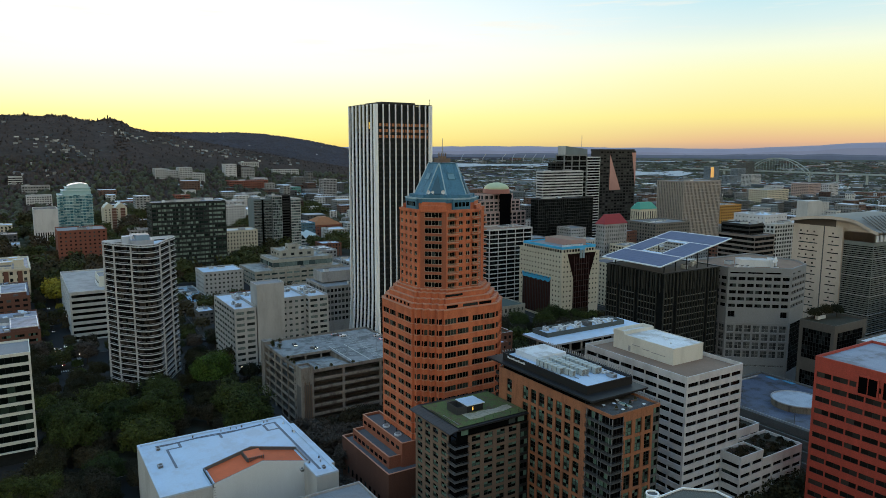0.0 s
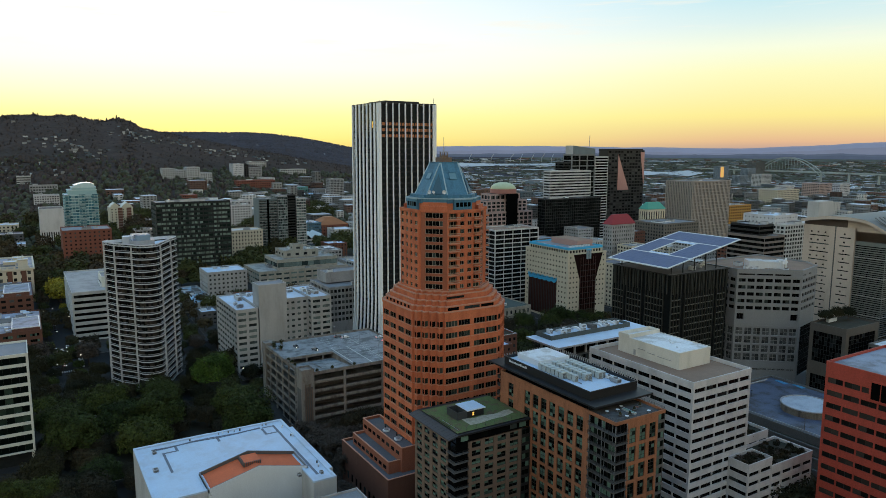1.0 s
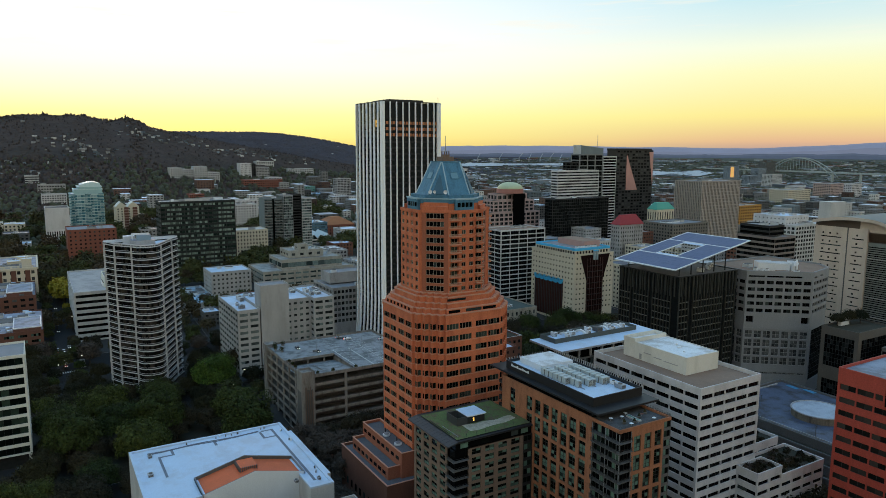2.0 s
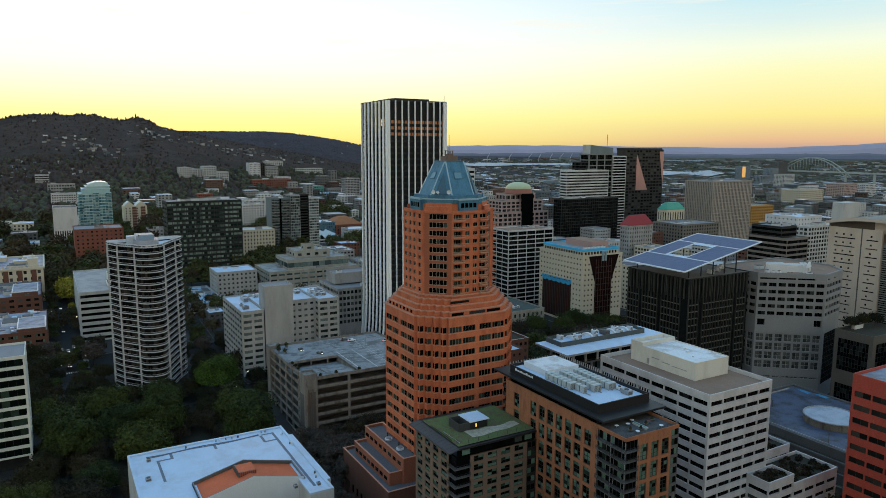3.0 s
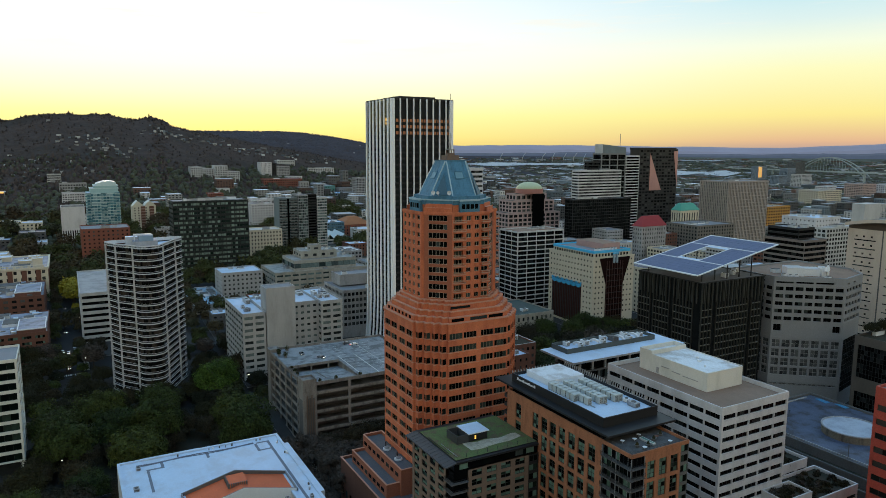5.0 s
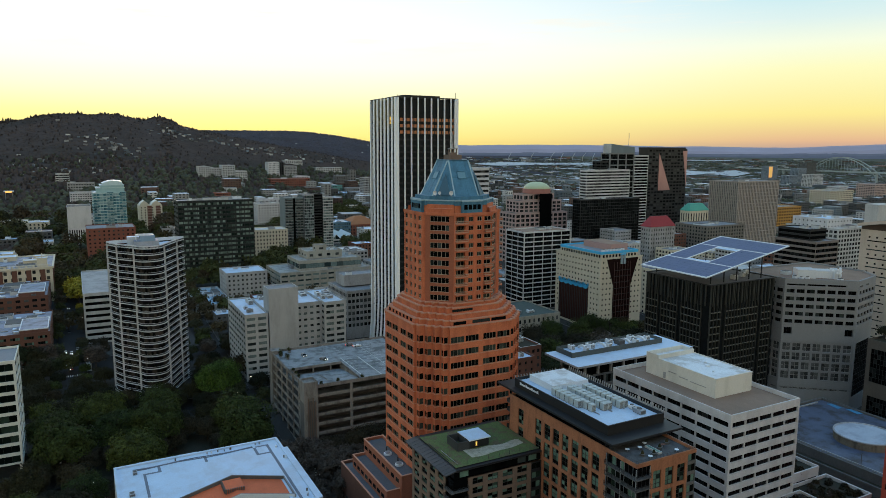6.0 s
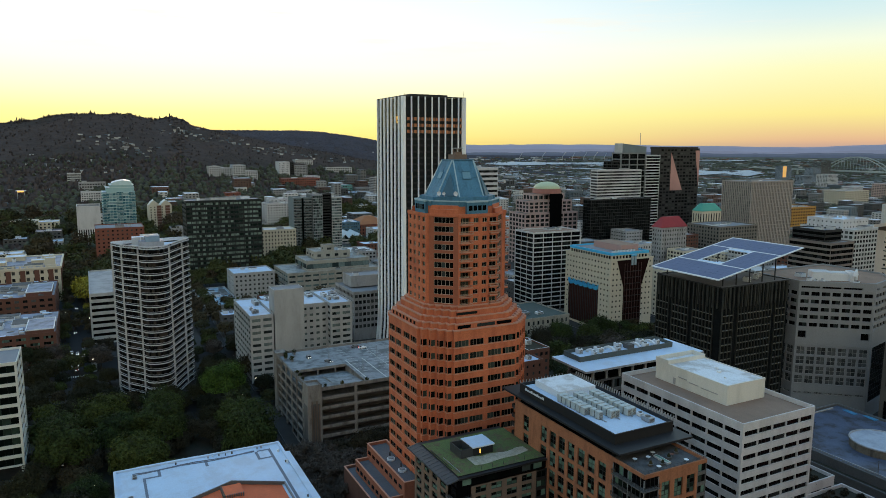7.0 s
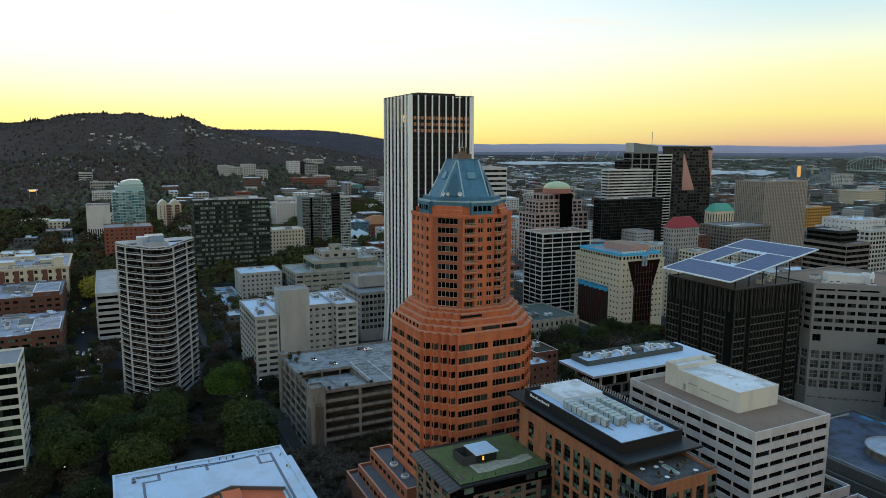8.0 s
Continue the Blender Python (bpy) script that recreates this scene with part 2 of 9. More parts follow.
CAR_GREY = mat("grey_car_paint", (0.12, 0.13, 0.14), 0.25, 0.05, bump=0, spec=0.6)
CAR_RED = mat("red_car_paint", (0.30, 0.03, 0.02), 0.25, 0.05, bump=0, spec=0.6)
RUBBER = mat("rubber", (0.02, 0.02, 0.02), 0.8, 0.1, bump=0)
LINE_PAINT = mat("road_paint", (0.55, 0.55, 0.52), 0.8, 0.3, 1.5)
HEADLIGHT = lamp_glow("headlight_glow", (1.0, 0.92, 0.78), 6.0)
TAILLIGHT = lamp_glow("taillight_glow", (1.0, 0.06, 0.03), 4.0)
LAMP = lamp_glow("lamp_glow", (1.0, 0.85, 0.6), 5.0)
SUNSET_PANE = lamp_glow("warm_glow_pane", (1.0, 0.55, 0.10), 0.9)


# ---- mesh helpers ----
class Mesh:
    """Collects faces in world metres; put() turns them into one object."""

    def __init__(self):
        self.v, self.f, self.m, self.mats = [], [], [], []

    def slot(self, material):
        if material not in self.mats:
            self.mats.append(material)
        return self.mats.index(material)

    def face(self, pts, material):
        k = len(self.v)
        self.v.extend(pts)
        self.f.append(tuple(range(k, k + len(pts))))
        self.m.append(self.slot(material))

    def box(self, x0, x1, y0, y1, z0, z1, material, top=None):
        k = len(self.v)
        self.v.extend([(x0, y0, z0), (x1, y0, z0), (x1, y1, z0), (x0, y1, z0), (x0, y0, z1), (x1, y0, z1), (x1, y1, z1), (x0, y1, z1)])
        s = self.slot(material)
        for i, q in enumerate(((3, 2, 1, 0), (4, 5, 6, 7), (0, 1, 5, 4), (1, 2, 6, 5), (2, 3, 7, 6), (3, 0, 4, 7))):
            self.f.append(tuple(k + j for j in q))
            self.m.append(self.slot(top) if top and i == 1 else s)

    def prism(self, poly, z0, z1, material, top=None, bottom=False):
        """poly: counter-clockwise plan."""
        n = len(poly)
        k = len(self.v)
        self.v.extend([(x, y, z0) for x, y in poly] + [(x, y, z1) for x, y in poly])
        s = self.slot(material)
        for i in range(n):
            j = (i + 1) % n
            self.f.append((k + i, k + j, k + n + j, k + n + i))
            self.m.append(s)
        self.f.append(tuple(range(k + n, k + 2 * n)))
        self.m.append(self.slot(top or material))
        if bottom:
            self.f.append(tuple(reversed(range(k, k + n))))
            self.m.append(s)

    def ring(self, poly, inset, z0, z1, material):
        """A wall of the thickness inset along the inside of a plan: a parapet."""
        inner = shrink(poly, inset)
        n = len(poly)
        k = len(self.v)
        self.v.extend([(x, y, z0) for x, y in poly] + [(x, y, z1) for x, y in poly] + [(x, y, z1) for x, y in inner] + [(x, y, z0) for x, y in inner])
        s = self.slot(material)
        for i in range(n):
            j = (i + 1) % n
            for a in range(3):
                self.f.append((k + a * n + i, k + a * n + j, k + (a + 1) * n + j, k + (a + 1) * n + i))
                self.m.append(s)

    def bar(self, p, q, w, material, h=None):
        """A straight bar from p to q."""
        p, q = Vector(p), Vector(q)
        d = (q - p).normalized()
        a = d.cross(Vector((0, 0, 1)) if abs(d.z) < 0.9 else Vector((1, 0, 0))).normalized()
        b = d.cross(a)
        a, b = a * w / 2, b * (h or w) / 2
        k = len(self.v)
        for e in (p, q):
            self.v.extend([tuple(e - a - b), tuple(e + a - b), tuple(e + a + b), tuple(e - a + b)])
        s = self.slot(material)
        for quad in ((0, 1, 5, 4), (1, 2, 6, 5), (2, 3, 7, 6), (3, 0, 4, 7), (3, 2, 1, 0), (4, 5, 6, 7)):
            self.f.append(tuple(k + j for j in quad))
            self.m.append(s)

    def cylinder(self, x, y, z0, z1, r, material, sides=14, r2=None, top=None):
        r2 = r if r2 is None else r2
        k = len(self.v)
        ang = [2 * math.pi * i / sides for i in range(sides)]
        self.v.extend([(x + r * math.cos(a), y + r * math.sin(a), z0) for a in ang] + [(x + r2 * math.cos(a), y + r2 * math.sin(a), z1) for a in ang])
        s = self.slot(material)
        for i in range(sides):
            j = (i + 1) % sides
            self.f.append((k + i, k + j, k + sides + j, k + sides + i))
            self.m.append(s)
        self.f.append(tuple(range(k + sides, k + 2 * sides)))
        self.m.append(self.slot(top or material))

    def data(self, name, org=(0, 0, 0)):
        me = bpy.data.meshes.new(name)
        ox, oy, oz = org
        me.from_pydata([(x - ox, y - oy, z - oz) for x, y, z in self.v], [], self.f)
        for m in self.mats:
            me.materials.append(m)
        me.polygons.foreach_set("material_index", self.m)
        me.update()
        return me


def shrink(poly, d):
    out, n = [], len(poly)
    for i in range(n):
        a, b, c = Vector(poly[i - 1]), Vector(poly[i]), Vector(poly[(i + 1) % n])
        n1, n2 = (b - a).normalized(), (c - b).normalized()
        n1, n2 = Vector((-n1.y, n1.x)), Vector((-n2.y, n2.x))
        k = 1 + n1.dot(n2)
        out.append(tuple(b + (n1 + n2) * (d / max(k, 0.15))))
    return out


def rect(x0, x1, y0, y1):
    return [(x0, y0), (x1, y0), (x1, y1), (x0, y1)]


ORIGIN = {}


def thing(name, label, category, at, group="", kind=""):
    """A top-level thing: an empty at its base."""
    ob = new(name)
    ob.location = at
    ob.empty_display_size = 0.1
    ORIGIN[ob] = Vector(at)
    return tagged(ob, label, category, group, kind)


def part(name, mesh, parent, label="", kind=""):
    """One mesh object under a thing or a part."""
    ob = new(name, mesh.data(name, ORIGIN[parent]))
    ob.parent = parent
    ORIGIN[ob] = ORIGIN[parent]
    return tagged(ob, label, kind=kind)


def solo(name, mesh, at, label="", category="", group="", kind=""):
    """A top-level thing of one mesh."""
    ob = new(name, mesh.data(name, at))
    ob.location = at
    ORIGIN[ob] = Vector(at)
    return tagged(ob, label, category, group, kind)


def clamp(v, lo, hi):
    return max(lo, min(hi, v))


def smooth(v, lo, hi):
    t = clamp((v - lo) / (hi - lo), 0, 1)
    return t * t * (3 - 2 * t)


HUB = (300.0, -95.0)


def ground(x, y):
    """Height of the land: a gentle rise to the west, the wooded hills beyond, the plain climbing to the far edge."""
    z = 0.055 * clamp(-x, 0, 700) * (1 - 0.8 * smooth(y, 0, 450))
    dx, dy = x - HUB[0], y - HUB[1]
    r = math.hypot(dx, dy)
    b = math.degrees(math.atan2(-dx, dy))
    if r > 900:
        n = noise.noise((x * 0.0016, y * 0.0016, 0.3)) * 16 + noise.noise((x * 0.006, y * 0.006, 1.7)) * 6
        ridge = 44 + 152 * clamp((b - 62) / 20, 0, 1) + 26 * math.exp(-((b - 86.6) / 2.1) ** 2) + 22 * math.exp(-((b - 83.5) / 0.9) ** 2) + 29 * math.exp(-((b - 90.3) / 2.6) ** 2) + 3 * smooth(b, 82, 84)
        rise = smooth(r, 1050, 2350) * smooth(b, 52, 64)
        z = z * (1 - rise) + (ridge + n * (1 - 0.75 * smooth(r, 1900, 2350))) * rise * (1 - 0.3 * smooth(r, 2400, 3000))
        z = max(z, (213 * smooth(b, 52, 75) + n * 0.25 * smooth(b, 60, 70)) * smooth(r, 1500, 3500))
        z = max(z, 104 * smooth(r, 3150, 4600))
    return z


# ---- windows and walls ----
WIN = {}


def window_mesh(w, h, gl, fr, mv=1, mh=0, bar=0.09):
    """A pane with its frame: x along the wall, -y outwards, z up from the sill."""
    key = (round(w, 2), round(h, 2), gl.name, fr.name, mv, mh)
    if key not in WIN:
        bar = 0.11 if fr is FRAME_TAN else 0.12 if fr is FRAME_DARK and h > 4 else bar
        m = Mesh()
        index = {}
        sl = (m.slot(gl), m.slot(fr))

        def vert(x, y, z):
            k = (round(x, 4), y, round(z, 4))
            if k not in index:
                index[k] = len(m.v)
                m.v.append((x, y, z))
            return index[k]

        def quad(pts, which):
            m.f.append(tuple(vert(*q) for q in pts)), m.m.append(sl[which])

        def lines(a, b, n):
            out = [a, a + bar]
            for i in range(n):
                c = a + (b - a) * (i + 1) / (n + 1)
                out += [c - bar / 2, c + bar / 2]
            return out + [b - bar, b]
        xs, zs = lines(-w / 2, w / 2, mv), lines(0, h, mh)
        f = -0.07
        for i in range(len(xs) - 1):
            for j in range(len(zs) - 1):
                x0, x1, z0, z1 = xs[i], xs[i + 1], zs[j], zs[j + 1]
                if i % 2 == 0 or j % 2 == 0:
                    quad([(x0, f, z0), (x1, f, z0), (x1, f, z1), (x0, f, z1)], 1)
                else:
                    quad([(x0, 0, z0), (x1, 0, z0), (x1, 0, z1), (x0, 0, z1)], 0)
                    quad([(x0, f, z0), (x1, f, z0), (x1, 0, z0), (x0, 0, z0)], 1)
                    quad([(x0, 0, z1), (x1, 0, z1), (x1, f, z1), (x0, f, z1)], 1)
                    quad([(x0, f, z0), (x0, 0, z0), (x0, 0, z1), (x0, f, z1)], 1)
                    quad([(x1, 0, z0), (x1, f, z0), (x1, f, z1), (x1, 0, z1)], 1)
        me = m.data("window")
        pane = me.attributes.new("pane", "FLOAT", "FACE")
        rp = random.Random(len(WIN) + 1)
        for i, k in enumerate(m.m):
            pane.data[i].value = rp.random() if k == 0 else 0.0
        WIN[key] = me
    return WIN[key]


class Walls:
    """The outer walls of a building with recessed openings, and the windows in them."""

    def __init__(self, root, each=True, limit=290):
        self.root, self.mesh, self.panes, self.count, self.each, self.limit = root, Mesh(), Mesh(), 0, each, limit

    def side(self, a, b, z0, z1, us, zs, wall, gl=None, fr=None, depth=0.3, mv=1, mh=0, skip=None, lining=None):
        """One wall from a to b (outside on the right), with an opening for each pair of a stretch in us and a height in zs."""
        a, b = Vector(a), Vector(b)
        length = (b - a).length
        d = (b - a) / length
        n = Vector((d.y, -d.x))
        us = [(u0, u1) for u0, u1 in us if u1 <= length + 0.01]
        ucuts = sorted({0.0, length, *[u for p in us for u in p]})
        zcuts = sorted({z0, z1, *[z for p in zs for z in p]})
        uset, zset = {round(p[0], 4): p for p in us}, {round(p[0], 4): p for p in zs}

        def at(u, z, inward=0.0):
            q = a + d * u - n * inward
            return (q.x, q.y, z)
        holes = set()
        for i, (u0, u1) in enumerate(us):
            for j, (w0, w1) in enumerate(zs):
                if skip and skip(i, j):
                    continue
                holes.add((round(u0, 4), round(w0, 4)))
        # plain strips first: rows of wall without holes are single faces
        for w0, w1 in zip(zcuts, zcuts[1:]):
            if w1 - w0 < 1e-4:
                continue
            if round(w0, 4) not in zset:
                self.mesh.face([at(0, w0), at(length, w0), at(length, w1), at(0, w1)], wall)
                continue
            run = None
            for u0, u1 in zip(ucuts, ucuts[1:]):
                if u1 - u0 < 1e-4:
                    continue
                if (round(u0, 4), round(w0, 4)) in holes:
                    if run is not None:
                        self.mesh.face([at(run, w0), at(u0, w0), at(u0, w1), at(run, w1)], wall)
                        run = None
                elif run is None:
                    run = u0
            if run is not None:
                self.mesh.face([at(run, w0), at(length, w0), at(length, w1), at(run, w1)], wall)
        rv = lining or wall
        for u, w in holes:
            (u0, u1), (w0, w1) = uset[u], zset[w]
            self.mesh.face([at(u0, w0), at(u1, w0), at(u1, w0, depth), at(u0, w0, depth)], rv)
            self.mesh.face([at(u0, w1, depth), at(u1, w1, depth), at(u1, w1), at(u0, w1)], rv)
            self.mesh.face([at(u0, w0), at(u0, w0, depth), at(u0, w1, depth), at(u0, w1)], rv)
            self.mesh.face([at(u1, w0, depth), at(u1, w0), at(u1, w1), at(u1, w1, depth)], rv)
            if gl is None:
                continue
            if self.each and self.count < self.limit:
                q = a + d * (u0 + u1) / 2 - n * depth
                ob = new("window", window_mesh(u1 - u0, w1 - w0, gl, fr or FRAME_DARK, mv, mh))
                ob.parent = self.root
                o = ORIGIN[self.root]
                ob.matrix_basis = Matrix(((d.x, -n.x, 0, q.x - o.x), (d.y, -n.y, 0, q.y - o.y), (0, 0, 1, w0 - o.z), (0, 0, 0, 1)))
            else:
                steps = mv + 1
                for s in range(steps):
                    ua, ub = u0 + (u1 - u0) * s / steps, u0 + (u1 - u0) * (s + 1) / steps
                    g = 0.06 if steps > 1 else 0
                    self.panes.face([at(ua + g, w0, depth - 0.004), at(ub - g, w0, depth - 0.004), at(ub - g, w1, depth - 0.004), at(ua + g, w1, depth - 0.004)], gl)
                if steps > 1:
                    self.mesh.face([at(u0, w0, depth), at(u1, w0, depth), at(u1, w1, depth), at(u0, w1, depth)], fr or FRAME_DARK)
            self.count += 1

    def plain(self, a, b, z0, z1, wall):
        self.mesh.face([(*a, z0), (*b, z0), (*b, z1), (*a, z1)], wall)

    def done(self, name="wall"):
        ob = part(name, self.mesh, self.root)
        if self.panes.f:
            part("glazing", self.panes, self.root, kind="stuff")
        return ob


def even(length, n, w, start=0.0):
    """n openings of the width w, evenly along a wall."""
    pitch = (length - 2 * start) / n
    return [(start + pitch * (i + 0.5) - w / 2, start + pitch * (i + 0.5) + w / 2) for i in range(n)]


def floors(z0, n, step, h, sill=1.0):
    return [(z0 + step * i + sill, z0 + step * i + sill + h) for i in range(n)]


def roof_unit(name, x, y, z, sx, sy, sz, material=None, label="grey metal ventilation unit on a flat roof", fan=True, group="roof units"):
    """A ventilation unit: casing, plinth, louvred side and a fan on top."""
    if x < -160 or y > 240:
        m = Mesh()
        m.box(x - sx / 2, x + sx / 2, y - sy / 2, y + sy / 2, z, z + sz, material or STEEL)
        m.box(x - sx / 2 + 0.3, x + sx / 2 - 0.3, y - sy / 2 + 0.3, y + sy / 2 - 0.3, z + sz, z + sz + 0.25, DARK_CONCRETE)
        return solo(name, m, (x, y, z), label, "ventilation unit", group)
    root = thing(name, label, "ventilation unit", (x, y, z), group)
    m = Mesh()
    m.box(x - sx / 2, x + sx / 2, y - sy / 2, y + sy / 2, z + 0.15, z + sz, material or STEEL)
    part("casing", m, root)
    m = Mesh()
    m.box(x - sx / 2 + 0.1, x + sx / 2 - 0.1, y - sy / 2 + 0.1, y + sy / 2 - 0.1, z, z + 0.15, DARK_CONCRETE)
    part("plinth", m, root)
    m = Mesh()
    k = max(3, int(sz / 0.25))
    for i in range(k):
        zz = z + 0.3 + (sz - 0.5) * i / k
        m.box(x + sx / 2, x + sx / 2 + 0.04, y - sy * 0.4, y + sy * 0.4, zz, zz + 0.1, DARK_CONCRETE)
    part("louvre", m, root)
    if fan:
        m = Mesh()
        m.cylinder(x, y, z + sz, z + sz + 0.18, min(sx, sy) * 0.36, DARK_CONCRETE, 12)
        part("fan", m, root)
    return root


def flat_roof(root, poly, z, material, parapet=0.9, wall=None, thick=0.35, cap=None):
    """Roof surface and parapet; the parapet stands z to z + parapet."""
    m = Mesh()
    inner = shrink(poly, thick)
    m.face([(x, y, z) for x, y in inner], material)
    part("roof", m, root)
    m = Mesh()
    m.ring(shrink(poly, -0.04), thick, z - 0.3, z + parapet + 0.02, wall or CONCRETE)
    par = part("parapet", m, root)
    if cap:
        m = Mesh()
        out = shrink(poly, -0.06)
        m.ring(out, thick + 0.12, z + parapet, z + parapet + 0.08, cap)
        part("coping", m, par)


OCC = [(24, 97, -82, 60), (-64, 2, -2, 66), (-120, -78, 80, 124), (18, 62, 186, 238), (-153, -98, 255, 298), (-140, -88, -76, -28), (30, 102, 257, 319), (39, 92, 343, 407), (98, 178, -6, 228), (60, 102, 76, 135)]


def building(name, label, x0, x1, y0, y1, z1, wall, gl, fh=3.8, bay=3.6, wfrac=0.6, hfrac=0.5, each=False, roof=None, base=None, mv=0, mh=0,
             south=True, east=True, north=False, west=False, parapet=0.9, depth=0.25, fr=None, clutter=2, top_blank=1.2, category="building", group="", seed=0, box=True, cap=None, limit=290, lift=0.0):
    """A rectangular building with rows of windows; returns its root."""
    g = min(ground(x, y) for x in (x0, x1) for y in (y0, y1)) if base is None else base
    OCC.append((x0, x1, y0, y1))
    root = thing(name, label, category, ((x0 + x1) / 2, (y0 + y1) / 2, g), group)
    w = Walls(root, each or wfrac >= 0.97, limit)
    H = z1 - g - top_blank - lift
    n = max(1, round(H / fh))
    step = H / n
    zs = floors(g + lift, n, step, step * hfrac, step * (1 - hfrac) * 0.55)
    for a, b, on in (((x0, y0), (x1, y0), south), ((x1, y0), (x1, y1), east), ((x1, y1), (x0, y1), north), ((x0, y1), (x0, y0), west)):
        L = abs(b[0] - a[0]) + abs(b[1] - a[1])
        if on:
            k = max(1, round(L / bay))
            w.side(a, b, g, z1, even(L, k, L / k * wfrac, min(0.6, L * 0.02)) if wfrac < 0.97 else [(0.3, L - 0.3)], zs, wall, gl, fr, depth, mv, mh)
        else:
            w.plain(a, b, g, z1, wall)
    w.done()
    flat_roof(root, rect(x0, x1, y0, y1), z1 - parapet, roof or GREY_ROOF, parapet, wall, 0.35, cap)
    rnd = random.Random(seed + int(x0 * 7 + y0 * 3))
    W, D = x1 - x0, y1 - y0
    for i in range(clutter):
        sx, sy, sz = rnd.uniform(2, W * 0.22 + 1), rnd.uniform(2, D * 0.22 + 1), rnd.uniform(1.2, 2.6)
        roof_unit("roof_unit", rnd.uniform(x0 + sx, x1 - sx), rnd.uniform(y0 + sy, y1 - sy), z1 - parapet, sx, sy, sz, rnd.choice((STEEL, WHITE_METAL, LIGHT_CONCRETE)))
    return root

# ---- land ----
LAND = mat("distant_land", (0.060, 0.064, 0.045), 0.95, 0.6, 0.012, 0, tint=(0.038, 0.045, 0.030), grain=0.09)
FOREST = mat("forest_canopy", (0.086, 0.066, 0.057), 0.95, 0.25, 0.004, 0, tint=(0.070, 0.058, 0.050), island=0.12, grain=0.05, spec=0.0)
# bluer copy of the canopy: distance haze put into the base colour
HAZY_FOREST = mat("hazy_forest_canopy", (0.084, 0.078, 0.088), 0.95, 0.2, 0.003, 0, tint=(0.074, 0.067, 0.072), island=0.12, grain=0.05, spec=0.0)
CONIFER = mat("conifer_canopy", (0.056, 0.045, 0.039), 0.95, 0.3, 0.02, 0, island=0.3, grain=0.1, spec=0.0)
WATER = mat("river_water", (0.42, 0.43, 0.44), 0.6, 0.2, 0.01, 0.02, spec=0.5)
# Distance haze is put into these hills as blue colour and glow.
HAZE_HILL = mat("far_hazy_hills", (0.08, 0.09, 0.12), 1.0, 0.25, 0.0012, 0, grain=0.01, emit=(0.16, 0.18, 0.25), lit=0.85)
NEAR_HAZE = mat("nearer_hazy_hills", (0.05, 0.055, 0.07), 1.0, 0.25, 0.003, 0, grain=0.02, emit=(0.07, 0.085, 0.125), lit=0.6)


def build_ground():
    m = Mesh()
    radii = [0, 12] + [12 + 16 * i for i in range(1, 62)] + [1010 + 34 * i for i in range(60)] + [3050 + 60 * i for i in range(31)]
    turns = 288
    s_near, s_far, s_wood, s_haze = m.slot(ASPHALT), m.slot(LAND), m.slot(FOREST), m.slot(HAZY_FOREST)
    for r in radii:
        for k in range(turns):
            a = 2 * math.pi * k / turns
            x, y = HUB[0] - r * math.sin(a), HUB[1] + r * math.cos(a)
            m.v.append((x, y, ground(x, y)))
    for i in range(len(radii) - 1):
        for k in range(turns):
            j = (k + 1) % turns
            m.f.append((i * turns + k, (i + 1) * turns + k, (i + 1) * turns + j, i * turns + j))
            m.m.append(s_near if radii[i] < 640 else s_haze if 52 < 360 * k / turns < 110 and radii[i] > 2560 else s_wood if 60 < 360 * k / turns < 110 and radii[i] > 1100 else s_far)
    ob = solo("ground", m, (0, 0, 0), "dark asphalt and rolling wooded land to the horizon", "ground", kind="structure")
    for p in ob.data.polygons:
        p.use_smooth = True


build_ground()

COLS = [(-680, -616), (-592, -528), (-504, -440), (-416, -352), (-328, -264), (-240, -176), (-152, -88), (-64, 0), (24, 92), (112, 180), (186, 262)]
ROWS_Y = [(-255, -190), (-170, -105), (-85, -20), (-6, 66), (75, 140), (160, 226), (246, 310), (330, 394), (415, 480), (500, 564), (584, 648)]


def build_pavements():
    """A raised pavement slab with a kerb under every city block."""
    for x0, x1 in COLS:
        for y0, y1 in ROWS_Y:
            park = (y0, x0) in ((-85, -64),) or (x0 == -64 and y0 in (160, 246, 330))
            m = Mesh()
            n = 5
            k = len(m.v)
            top = PAVING if not park else SOIL
            for j in range(n + 1):
                for i in range(n + 1):
                    x, y = x0 + (x1 - x0) * i / n, y0 + (y1 - y0) * j / n
                    m.v.append((x, y, ground(x, y) + 0.17))
            s = m.slot(top)
            for j in range(n):
                for i in range(n):
                    a = j * (n + 1) + i
                    m.f.append((a, a + 1, a + n + 2, a + n + 1)), m.m.append(s)
            for a, b in (((x0, y0), (x1, y0)), ((x1, y0), (x1, y1)), ((x1, y1), (x0, y1)), ((x0, y1), (x0, y0))):
                for i in range(n):
                    p = [(a[0] + (b[0] - a[0]) * t / n, a[1] + (b[1] - a[1]) * t / n) for t in (i, i + 1)]
                    m.face([(*p[0], ground(*p[0]) - 0.4), (*p[1], ground(*p[1]) - 0.4), (*p[1], ground(*p[1]) + 0.17), (*p[0], ground(*p[0]) + 0.17)], CONCRETE)
            solo("pavement", m, (x0, y0, ground(x0, y0)), "concrete pavement round a city block" if not park else "shaded park ground under trees", "pavement", kind="structure")


build_pavements()


